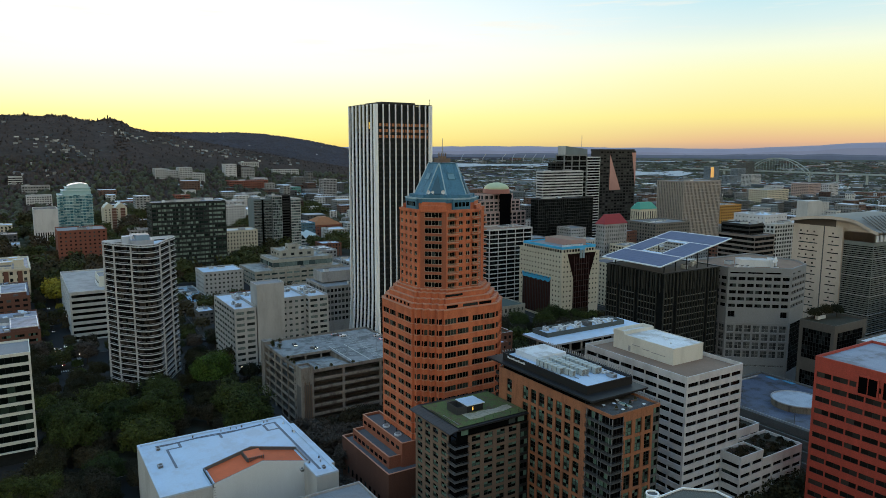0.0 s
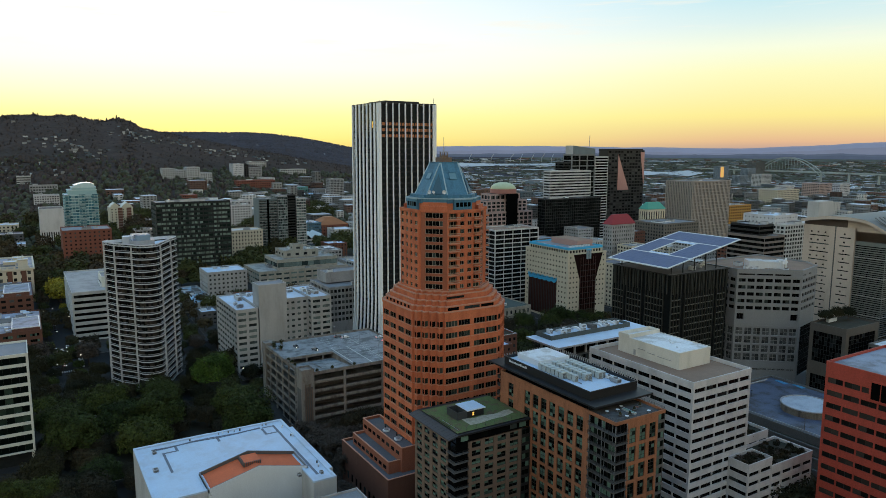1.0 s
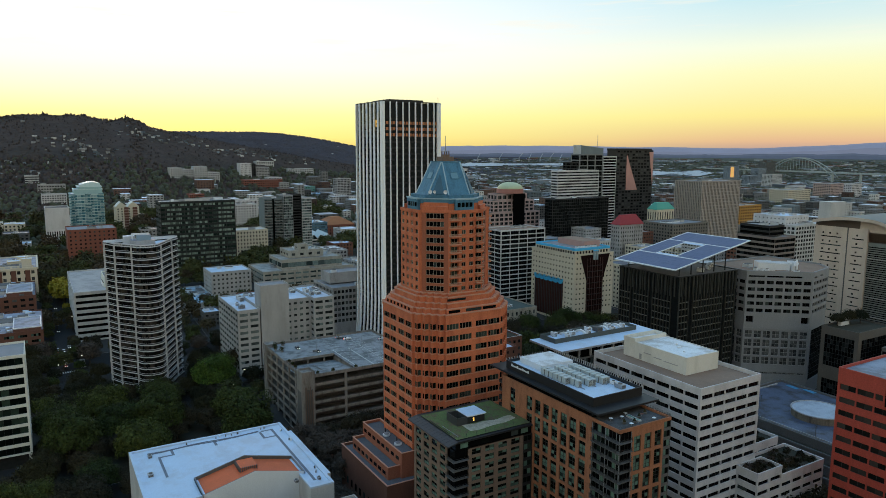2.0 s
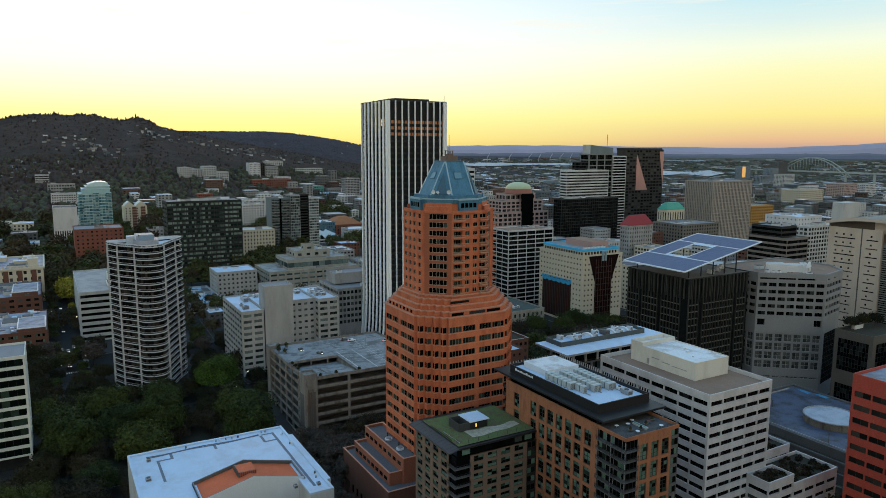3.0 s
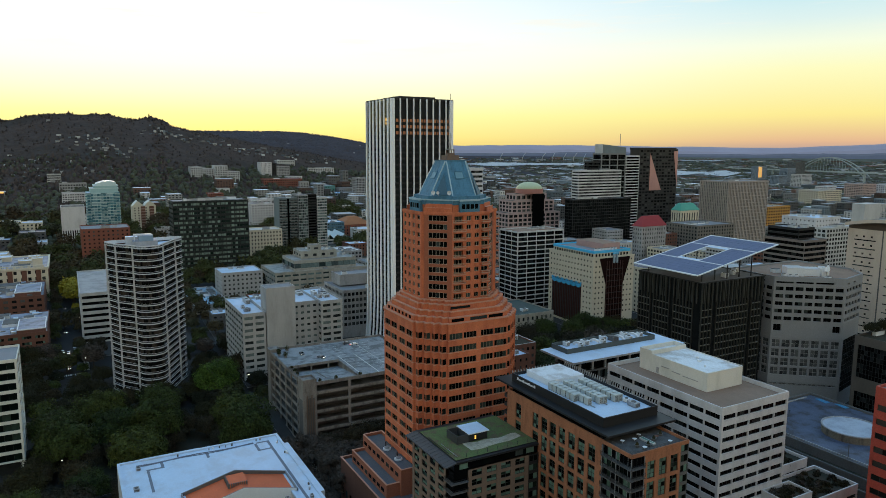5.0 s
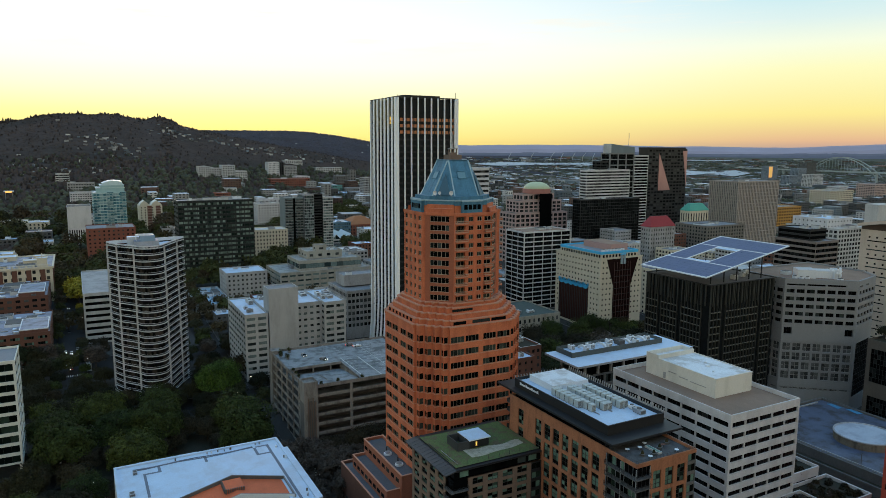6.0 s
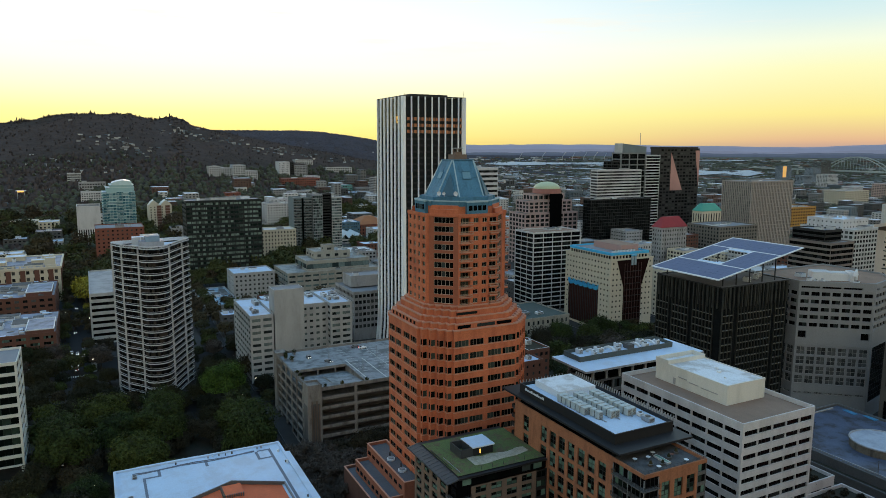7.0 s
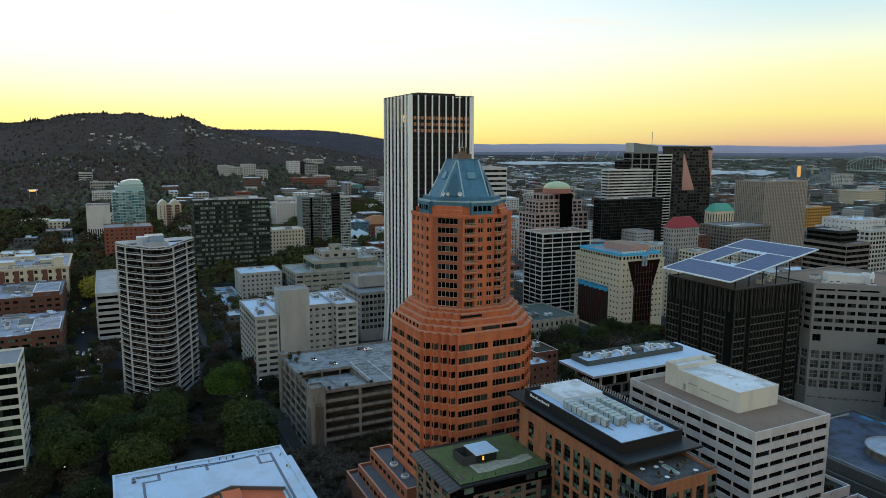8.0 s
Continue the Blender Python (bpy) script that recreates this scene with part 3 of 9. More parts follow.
def crossing(x0, x1, y0, y1, along):
    """White bars of a pedestrian crossing."""
    m = Mesh()
    n = int((x1 - x0 if along == "x" else y1 - y0) / 1.2)
    for i in range(n):
        if along == "x":
            u = x0 + 1.2 * i
            c = (u, u + 0.6, y0, y1)
        else:
            u = y0 + 1.2 * i
            c = (x0, x1, u, u + 0.6)
        g = max(ground(c[0], c[2]), ground(c[1], c[3]))
        m.box(*c, g - 0.05, g + 0.03, LINE_PAINT)
    solo("crossing", m, (x0, y0, ground(x0, y0)), "white painted bars of a pedestrian crossing", "road marking", kind="structure")


crossing(3, 21, -19, -15, "x")
crossing(3, 21, -3, 0, "x")
crossing(1.5, 5, -18, -2, "y")
crossing(-177, -153, -87, -84, "x")
crossing(-150, -147, -104, -86, "y")
crossing(-86, -66, -88, -85, "x")


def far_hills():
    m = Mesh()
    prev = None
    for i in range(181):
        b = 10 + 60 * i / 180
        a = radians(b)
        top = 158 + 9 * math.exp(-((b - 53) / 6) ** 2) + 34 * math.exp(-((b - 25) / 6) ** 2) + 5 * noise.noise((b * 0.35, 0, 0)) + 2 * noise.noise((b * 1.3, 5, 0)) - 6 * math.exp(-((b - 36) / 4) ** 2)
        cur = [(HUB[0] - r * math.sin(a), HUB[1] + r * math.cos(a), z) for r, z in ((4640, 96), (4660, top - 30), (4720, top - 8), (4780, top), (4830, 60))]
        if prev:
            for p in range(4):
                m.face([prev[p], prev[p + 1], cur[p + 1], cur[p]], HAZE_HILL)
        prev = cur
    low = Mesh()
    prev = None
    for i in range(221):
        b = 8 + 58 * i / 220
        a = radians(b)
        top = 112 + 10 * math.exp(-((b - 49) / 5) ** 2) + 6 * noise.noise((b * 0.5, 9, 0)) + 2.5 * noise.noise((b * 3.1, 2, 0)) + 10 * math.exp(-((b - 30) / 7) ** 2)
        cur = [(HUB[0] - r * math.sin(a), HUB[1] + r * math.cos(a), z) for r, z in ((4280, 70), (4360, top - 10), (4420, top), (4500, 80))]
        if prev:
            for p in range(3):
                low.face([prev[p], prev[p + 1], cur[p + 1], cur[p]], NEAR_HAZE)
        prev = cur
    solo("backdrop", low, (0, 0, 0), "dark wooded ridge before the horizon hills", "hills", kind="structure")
    solo("backdrop", m, (0, 0, 0), "long horizon hills with blue haze in their colour", "hills", kind="structure")


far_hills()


def river(b0, b1, r0, r1, wob):
    m = Mesh()
    prev = None
    for i in range(61):
        b = b0 + (b1 - b0) * i / 60
        a = radians(b)
        t = i / 60
        mid = (r0 + r1) / 2 + wob * math.sin(t * 5 + b0)
        half = (r1 - r0) / 2 * min(1, 6 * t, 6 * (1 - t)) * (0.8 + 0.3 * math.sin(9 * t))
        cur = []
        for r in (mid - half, mid + half):
            x, y = HUB[0] - r * math.sin(a), HUB[1] + r * math.cos(a)
            cur.append((x, y, ground(x, y) + 4))
        if prev:
            m.face([prev[0], prev[1], cur[1], cur[0]], WATER)
        prev = cur
    solo("water", m, (0, 0, 0), "pale wide river reflecting the evening sky", "river", kind="structure")


river(44, 60, 3820, 3960, 18)
river(38.2, 44.0, 3500, 3700, 8)
river(39, 44, 4080, 4120, 5)
river(46, 53, 3690, 3720, 16)
river(24, 30.5, 2480, 2820, 20)


# ---- trees ----
def tree_data(seed, height, radius, leaf, count, size, bare=False):
    """Trunk with limbs, and a crown of many leaf clumps in uneven lobes."""
    rnd = random.Random(seed)
    trunk = Mesh()
    h0 = height * 0.34
    trunk.cylinder(0, 0, -0.5, h0, radius * 0.07, BARK, 8, radius * 0.045)
    limbs = []
    for i in range(9):
        a = i * 2.4 + rnd.uniform(-0.3, 0.3)
        z = h0 * rnd.uniform(0.7, 1.0)
        out = radius * rnd.uniform(0.4, 0.8)
        tip = (out * math.cos(a), out * math.sin(a), height * rnd.uniform(0.55, 0.88))
        trunk.bar((0, 0, z), tip, radius * 0.035, BARK)
        limbs.append(tip)
    limbs.append((0, 0, height * 0.8))
    trunk.bar((0, 0, h0 * 0.9), limbs[-1], radius * 0.04, BARK)
    crown = Mesh()
    s = crown.slot(leaf)
    lobes = [(x, y, z, radius * rnd.uniform(0.36, 0.54)) for x, y, z in limbs]
    lobes += [(radius * 0.62 * math.cos(a), radius * 0.62 * math.sin(a), height * rnd.uniform(0.45, 0.6), radius * 0.42) for a in (0.4, 1.5, 2.6, 3.6, 4.7, 5.7)]
    for i in range(count):
        cx, cy, cz, r = lobes[i % len(lobes)]
        d = Vector((rnd.gauss(0, 1), rnd.gauss(0, 1), rnd.gauss(0, 1))).normalized()
        q = Vector((cx, cy, cz)) + Vector((d.x, d.y, d.z * 0.8)) * r * (rnd.uniform(0.55, 1.08) if not bare else rnd.uniform(0.1, 1.1))
        if not bare and i % 5 > 1:
            # the outer dome, lumpy, open beneath
            d.z = abs(d.z) * 1.1 - 0.25
            lump = 1 + 0.26 * noise.noise(d * 2.3 + Vector((seed, 0, 0))) + 0.12 * noise.noise(d * 6.0)
            q = Vector((0, 0, height * 0.50)) + Vector((d.x * radius, d.y * radius, d.z * height * 0.48)) * lump * rnd.uniform(0.86, 1.0)
        u = Vector((rnd.gauss(0, 1), rnd.gauss(0, 1), rnd.gauss(0, 0.6))).normalized()
        w = (d + Vector((0, 0, 0.35))).cross(u)
        w = w.normalized() if w.length > 0.05 else Vector((0, 0, 1))
        u, w = u * size * rnd.uniform(0.6, 1.3), w * (size * rnd.uniform(0.5, 1.1) if not bare else 0.12)
        k = len(crown.v)
        crown.v.extend([tuple(q - u - w * 0.4), tuple(q + u * 0.2 - w), tuple(q + u + w * 0.3), tuple(q - u * 0.1 + w)])
        crown.f.append((k, k + 1, k + 2, k + 3)), crown.m.append(s)
    return trunk.data("trunk"), crown.data("crown")


def tree_proto(label, *args, **kw):
    t, c = tree_data(*args, **kw)
    root = thing("tree", label, "tree", (0, 0, -200), "city trees")
    for name, d in (("trunk", t), ("crown", c)):
        ob = new(name, d)
        ob.parent = root
    return root


PROTO = {
    "green": [tree_proto("broad green street tree in leaf", 11 + i, 15 + i, 8.0, LEAF, 10500, 0.30) for i in range(3)],
    "bright": [tree_proto("bright spring-green tree in full leaf", 31 + i, 16, 8.5, LEAF_BRIGHT, 12000, 0.29) for i in range(2)],
    "dark": [tree_proto("dark leafy park tree", 51 + i, 14 + i, 7.5, LEAF_DARK, 7000, 0.34) for i in range(3)],
    "brown": [tree_proto("brown-green park tree just coming into leaf", 151 + i, 13 + i, 7.0, LEAF_BROWN, 6500, 0.32) for i in range(2)],
    "yellow": [tree_proto("young yellow-green street tree in leaf", 71, 12, 5.5, LEAF_YELLOW, 4000, 0.32)],
    "bare": [tree_proto("bare brown street tree with fine twigs", 91 + i, 11, 4.5, TWIG, 2600, 0.8, bare=True) for i in range(2)],
}
PROTO["far"] = [tree_proto("dark leafy town tree", 111 + i, 13 + i, 7.0, (LEAF_DARK, LEAF_OLIVE, LEAF_BROWN, TWIG)[i], 2200, 0.55) for i in range(4)]
PROTO["fargreen"] = [tree_proto("green leafy town tree", 131 + i, 13 + i, 7.0, (LEAF, LEAF_OLIVE)[i], 2200, 0.55) for i in range(2)]
used = set()


FAR_TREES = []
TOWN_LEAVES = [mat("town_leaves_" + n, c, 0.75, 0.3, 0.3, 0, island=0.7, spec=0.08) for n, c in (("brown", (0.056, 0.047, 0.029)), ("olive", (0.052, 0.062, 0.027)), ("dark", (0.040, 0.041, 0.024)), ("umber", (0.050, 0.040, 0.028)))] + [LEAF_YELLOW]
STUFF_TREES = [tree_data(161 + i, 13 + i, 7.0, TOWN_LEAVES[i], 620, 0.85) for i in range(5)]


def plant(kind, x, y, scale=1.0, seed=0, lift=0.0):
    rnd = random.Random(int(x * 13 + y * 7) + seed)
    turn, tall = rnd.uniform(0, 360), rnd.uniform(0.82, 1.16)
    m = pose(x, y, ground(x, y) + 0.1 + lift, 0, 0, turn) @ Matrix.Diagonal((scale, scale, scale * tall, 1))
    if x < -190:
        FAR_TREES.append((m, 4 if kind == "yellow" else 1 if kind == "fargreen" else rnd.choice((0, 0, 1, 2, 3))))
        return
    p = rnd.choice(PROTO[kind])
    if p not in used:
        used.add(p)
        p.matrix_basis = m
        return p
    root = copy_thing(p, Matrix())
    root.matrix_basis = m
    return root


def join_far_trees():
    """The trees of the western streets, too many to count, as one mesh."""
    m = Mesh()
    for mt, which in FAR_TREES:
        for d in STUFF_TREES[which]:
            k = len(m.v)
            m.v.extend([tuple(mt @ v.co) for v in d.vertices])
            s = m.slot(d.materials[0])
            for p in d.polygons:
                m.f.append(tuple(k + i for i in p.vertices)), m.m.append(s)
    solo("street_trees", m, (0, 0, 0), "dark leafy trees along the western streets", "trees", kind="stuff")


# the fountain park
rnd = random.Random(5)
CLEAR = [(-82, -24), (-41, -76), (-34, -24), (-36, -60), (-62, -82), (-14, -70), (-60, -56), (-52, -102), (-28, -98), (6, -90), (-4, -26), (8, -60)]
for i, (x, y) in enumerate(CLEAR):
    plant("bright" if i == 0 else "green", x, y, rnd.uniform(1.15, 1.5) if x < 0 else rnd.uniform(0.9, 1.05))
for i in range(7):
    for j in range(7):
        x, y = -66 + i * 13.5 + rnd.uniform(-4, 4), -106 + j * 14.0 + rnd.uniform(-4, 4)
        if x > 14 and y > -40 or min(math.hypot(x - a, y - b) for a, b in CLEAR) < 9.5:
            continue
        if -64 < x < 24 and abs(y - (-47.3 - 0.12 * x)) < 4.5:
            continue
        plant(rnd.choice(("dark", "brown")) if y > -70 else "brown", x, y, rnd.uniform(0.6, 0.85))
for x, y in ((181, 94), (182, 102), (181, 110), (182, 118), (183, 126), (182, 134), (182, 142), (180, 152)):
    plant("dark", x, y, 1.4)
for x, y in ((181, 128), (181, 124), (176, 136), (183, 146), (180, 158), (174, 160), (172, 100), (186, 104), (104, 246), (112, 250), (96, 244)):
    plant("dark", x, y, 0.75)
for x, y in ((163, 141), (168, 147), (161, 150), (172, 139), (165, 156), (174, 152)):
    plant("brown" if y > 138 else "dark", x, y, 0.85)
for i in range(5):
    for j in range(7):
        x, y = -90 + i * 15.5 + rnd.uniform(-3, 3), 174 + j * 15.5 + rnd.uniform(-3, 3)
        if (i + j) % 5 != 3:
            plant(rnd.choice(("brown", "dark", "green", "brown")), x, y, rnd.uniform(0.85, 1.15))
for x, y in ((9, 10), (12, 20), (9, 30), (13, 40), (10, 52)):
    plant("brown", x, y, 0.85)
for x, y in ((105, 262), (106, 271), (108, 279)):
    plant("dark", x, y, 0.5, lift=48.2)
for x, y in ((-30, -53), (-41, -45), (-34, -38), (-20, -34), (-24, -60)):
    plant("brown", x, y, 0.72)
for x, y in ((-96, -112), (-108, -116), (-118, -110), (-130, -114), (-98, -126), (-112, -130), (-142, -110), (-171, -112), (-171, -124), (-172, -137), (-171, -150)):
    plant("dark", x, y, rnd.uniform(0.75, 0.95))
for x, y in ((10, -3), (17, 2), (24, -2), (31, 3), (38, -1), (46, 4), (14, -10), (53, 0)):
    plant("bare", x, y, 1.25)
for x, y in ((-322, -90), (-310, -89), (-330, -91)):
    plant("yellow", x, y, 1.15)
for x, y, k, sc in ((18, -112, "green", 1.0), (30, -104, "dark", 0.9), (28, -92, "dark", 0.8), (-80, -96, "dark", 0.9), (-96, -92, "dark", 0.9), (-112, -90, "dark", 0.8), (-80, -84, "dark", 0.8), (-88, -24, "dark", 0.8), (-100, -18, "dark", 0.8),
                    (-120, -14, "dark", 0.7), (-84, -50, "dark", 0.7), (40, -120, "dark", 1.0), (14, -124, "green", 1.0), (48, -104, "dark", 0.9), (-4, -112, "dark", 1.0), (-22, -106, "dark", 0.9), (26, -70, "dark", 0.8), (27, -52, "dark", 0.7)):
    plant(k, x, y, sc)

for i in range(5):
    for j in range(4):
        x, y = -24 + i * 13 + rnd.uniform(-3, 3), -134 + j * 13 + rnd.uniform(-3, 3)
        if y > -88 and x > 26 or (x < -1 and y < -104):
            continue
        plant(rnd.choice(("brown", "dark", "brown", "bare")), x, y, rnd.uniform(0.75, 1.0))

for x, y in ((-93, -80), (-84, -68), (-80, -58), (-78, -46), (-84, -36), (-97, -29), (-110, -26), (-126, -25), (-138, -34), (-142, -50), (-140, -66), (-128, -78), (-104, -82), (-70, -90), (-74, -74)):
    plant("dark", x, y, rnd.uniform(0.65, 0.9))



def fountain_plaza():
    """Stepped concrete slabs of the fountain between the trees."""
    root = thing("fountain", "stepped concrete fountain slabs in a shaded park clearing", "fountain", (-46, -44, 0.17))
    stone = mat("fountain_concrete", (0.15, 0.13, 0.105), 0.9, 0.35, 0.3, tint=(0.08, 0.07, 0.055))
    for x0, x1, y0, y1, h in ((-62, -30, -56, -36, 0.35), (-62, -44, -54, -37, 1.6), (-60, -50, -52, -39, 3.2), (-40, -32, -50, -42, 0.9), (-47, -42, -44, -37, 2.2)):
        m = Mesh()
        m.box(x0, x1, y0, y1, 0.1, h, stone)
        m.box(x0 + 0.4, x1 - 0.4, y0 + 0.4, y1 - 0.4, h, h + 0.12, stone)
        part("slab", m, root)
    for k in range(6):
        m = Mesh()
        m.box(-30 + 1.2 * k, -28.8 + 1.2 * k, -52, -38, 0.1, 0.9 - 0.12 * k, stone)
        part("step", m, root)


fountain_plaza()

# bare street trees beside the tower and the car park
for i in range(9):
    plant("bare", 28 + i * 7.5, -9 - (i % 2) * 2, 1.0)
for i in range(7):
    plant("bare", 20 + (i % 2) * 2, 2 + i * 8.5, 1.05)
    plant("bare", 4.5, 6 + i * 8.5, 0.9)
    plant("dark", 46, 4 + i * 1.0, 0.4) if i == 0 else None
for x, y in ((104, -4), (104, 10), (105, 24), (104, 38), (106, 52), (30, -13), (46, -13), (62, -13), (78, -13), (92, -14), (8, -14), (8, 70), (24, 70), (50, 70), (98, -18), (100, -40), (99, -60), (24, -24), (12, -30)):
    plant("bare", x, y, 1.15)
# the three squares before the city hall
for i in range(4):
    for j in range(11):
        x, y = -56 + i * 16 + rnd.uniform(-4, 4), 166 + j * 14.5 + rnd.uniform(-4, 4)
        if 226 < y < 246 or 310 < y < 330:
            continue
        plant(rnd.choice(("fargreen", "far", "far")), x, y, rnd.uniform(0.9, 1.25))
for x, y in ((-80, 230), (-82, 210), (-84, 190), (-92, 244), (-92, 258), (-90, 272), (-72, 250), (-70, 150), (-74, 132), (-90, 140), (-160, 70), (-158, 60), (-150, 66), (-108, 66), (-120, 70)):
    plant("far", x, y, 0.8)
# trees along the western streets and the park strip
for j in range(26):
    for i in range(4):
        x, y = -412 + i * 18 + rnd.uniform(-5, 5), -250 + j * 15 + rnd.uniform(-5, 5)
        plant(rnd.choice(("far", "far", "far", "fargreen")), x, y, rnd.uniform(1.0, 1.5))
for x in (-84, -68, -172, -156, -260, -244, -348, -332):
    for j in range(22):
        y = -185 + j * 13 + rnd.uniform(-3, 3)
        if y > 68 and x > -160 or rnd.random() < (0.25 if x > -200 else 0.0):
            continue
        plant(rnd.choice(("far", "far", "fargreen")), x + rnd.uniform(-1.5, 1.5), y, rnd.uniform(0.6, 0.95))
for y in (-102, -88, -17, -4):
    for i in range(24):
        x = -430 + i * 14 + rnd.uniform(-3, 3)
        if rnd.random() < 0.3:
            continue
        plant("yellow" if (y == -88 and -330 < x < -280) else rnd.choice(("far", "far", "fargreen")), x, y + rnd.uniform(-1, 1), rnd.uniform(0.45, 0.65) if y < -80 and x > -340 else rnd.uniform(0.55, 0.9))
for i in range(330):
    kind, x, y, sc = rnd.choice(("far", "far", "far", "fargreen")), rnd.uniform(-760, -424), rnd.uniform(-260, 40) if i % 2 else rnd.uniform(40, 300), rnd.uniform(1.0, 1.6)
    if not (y > 165 and x > -690):
        plant(kind, x, y, sc)
for i in range(14):
    plant("fargreen", rnd.uniform(-520, -450), rnd.uniform(196, 245), rnd.uniform(1.0, 1.5))
for i in range(34):
    plant("fargreen", rnd.uniform(-980, -840), rnd.uniform(318, 392), rnd.uniform(1.1, 1.6))

join_far_trees()

# ---- the orange brick tower with the blue crown ----
KX, KY = 75.0, 34.5
PODIUM_BRICK = mat("podium_brick", (0.30, 0.105, 0.06), 0.85, 0.22, 0.25)
DARK_ROOF = mat("dark_grey_roofing", (0.105, 0.105, 0.112), 0.8, 0.25, 0.2)
FIN_WHITE = mat("white_fin_panel", (0.93, 0.93, 0.91), 0.42, 0.08, 0.1, 0.02, spec=0.6)


def notched(h, c, n, cx=KX, cy=KY):
    """A square plan of half width h with notched diagonal corners."""
    q = [(h - c, -h), (h - c, -h + n), (h - n, -h + c), (h, -h + c)]
    pts = []
    for k in range(4):
        for x, y in q:
            for _ in range(k):
                x, y = -y, x
            pts.append((cx + x, cy + y))
    return pts


def stepped(h, c, n, cx=KX, cy=KY, teeth=4):
    """The same plan with the diagonals broken into small steps."""
    s = (c - n) / teeth
    q = [(h - c, -h), (h - c, -h + n)]
    for i in range(teeth):
        q += [(h - c + s * (i + 1), -h + n + s * i), (h - c + s * (i + 1), -h + n + s * (i + 1))]
    q += [(h, -h + c)]
    pts = []
    for k in range(4):
        for x, y in q:
            for _ in range(k):
                x, y = -y, x
            pts.append((cx + x, cy + y))
    return pts


def edges(poly):
    return [(poly[i], poly[(i + 1) % len(poly)]) for i in range(len(poly))]


# the paler panes carry greenish-grey reflections in their colour
TOWER_GLASS = glass("tower_glass", (0.004, 0.005, 0.0048), (0.08, 0.10, 0.085), 0.33, 0.12)
TOWER_FRAME = mat("tower_window_frame", (0.27, 0.20, 0.14), 0.5, 0.1, bump=0)


def orange_tower():
    root = thing("office_tower", "orange brick tower with stepped corners and a blue pyramid roof", "tower", (KX, KY, 0))
    # office floors: flat sides and stair-stepped corners
    plan = stepped(21.5, 9.25, 1.0)
    zo = floors(24.5, 12, 4.48, 2.2, 1.2)
    w = Walls(root, True, 290)
    E = edges(plan)
    order = sorted(range(len(E)), key=lambda i: -(E[i][0][0] + E[i][1][0] - E[i][0][1] - E[i][1][1]))
    for i in order:
        a, b = E[i]
        L = math.dist(a, b)
        if L < 1.3:
            w.plain(a, b, 0, 80, ORANGE)
        elif L < 4:
            w.side(a, b, 0, 80, [(0.2, L - 0.2)], zo, ORANGE, TOWER_GLASS, TOWER_FRAME, 0.3, 0)
        else:
            q = (L - 3.2) / 4
            w.side(a, b, 0, 80, [(0.35, 0.35 + q), (0.75 + q, 0.75 + 2 * q), (L - 0.75 - 2 * q, L - 0.75 - q), (L - 0.35 - q, L - 0.35)], zo, ORANGE, TOWER_GLASS, TOWER_FRAME, 0.4, 3)
    w.done("wall")
    # residential floors: a brown glazed bay at every corner
    w = Walls(root, True, 400)
    plan2 = notched(15.8, 8.5, 1.2)
    zr = floors(87.2, 10, 3.06, 1.6, 0.9)
    for i, (a, b) in enumerate(edges(plan2)):
        L = math.dist(a, b)
        k = i % 4
        if L < 2:
            w.plain(a, b, 86, 118, ORANGE)
        elif k == 1:
            w1 = Walls(root, True, 400)
            w1.side(a, b, 86, 118, [(1.7, L - 1.7)], [(z - 0.25, z + 1.75) for z, _ in zr], BAY_BROWN, DARK_GLASS, FRAME_CREAM, 0.3, 4, 0)
            w1.done("bay_wall")
        elif i in (3, 7):
            d = Vector((b[0] - a[0], b[1] - a[1])) / L
            w.side(a, (a[0] + d.x * 4.2, a[1] + d.y * 4.2), 86, 118, [(0.3, 3.9)], [(z - 0.5, z1) for z, z1 in zr], ORANGE, TOWER_GLASS, FRAME_TAN, 1.1, 2)
    for i, (a, b) in enumerate(edges(plan2)):
        L = math.dist(a, b)
        if i % 4 == 3:
            us = [(5.2, 7.1), (8.6, 10.5), (L - 3.2, L - 0.4)] if i in (3, 7) else [(0.7, 2.8), (4.6, 6.3), (8.1, 9.8), (L - 2.9, L - 0.7)]
            if i in (3, 7):
                w2 = Walls(root, True, 400)
                d = Vector((b[0] - a[0], b[1] - a[1])) / L
                mid = (a[0] + d.x * 4.2, a[1] + d.y * 4.2)
                # the stretch beside the balcony column
                w2.side(mid, b, 86, 118, [(u - 4.2, v - 4.2) for u, v in us], zr, ORANGE, TOWER_GLASS, FRAME_CREAM, 0.35, 1)
                w2.done("upper_wall")
            else:
                w.side(a, b, 86, 118, us, zr, ORANGE, TOWER_GLASS, FRAME_CREAM, 0.35, 1)
    w.done("upper_wall")
    # stone bands under and over the windows
    for z0, z1 in zo:
        for z in (z0 - 0.26,):
            m = Mesh()
            m.ring(shrink(plan, -0.07), 0.11, z, z + 0.2, ORANGE_TRIM)
            part("string_course", m, root, "paler stone band")
    # setbacks
    for h, c, z0, z1 in ((21.7, 9.3, 79.7, 80.7), (20.5, 9.2, 80.4, 82.5), (19.2, 9.0, 82.2, 84.3), (17.9, 8.8, 84.0, 86.3), (16.7, 8.6, 86.0, 87.4)):
        m = Mesh()
        p = stepped(h, c, 1.1)
        m.prism(p, z0, z1, ORANGE, top=ORANGE_TRIM)
        m.ring(shrink(p, -0.12), 0.5, z1 - 0.15, z1 + 0.3, ORANGE_TRIM)
        part("setback", m, root)
    for j in range(7):
        m = Mesh()
        m.box(KX - 10.6 + 3.0 * j, KX - 9.2 + 3.0 * j, KY - 20.56, KY - 20.4, 81.0, 82.1, DARK_GLASS)
        part("setback_window", m, root)
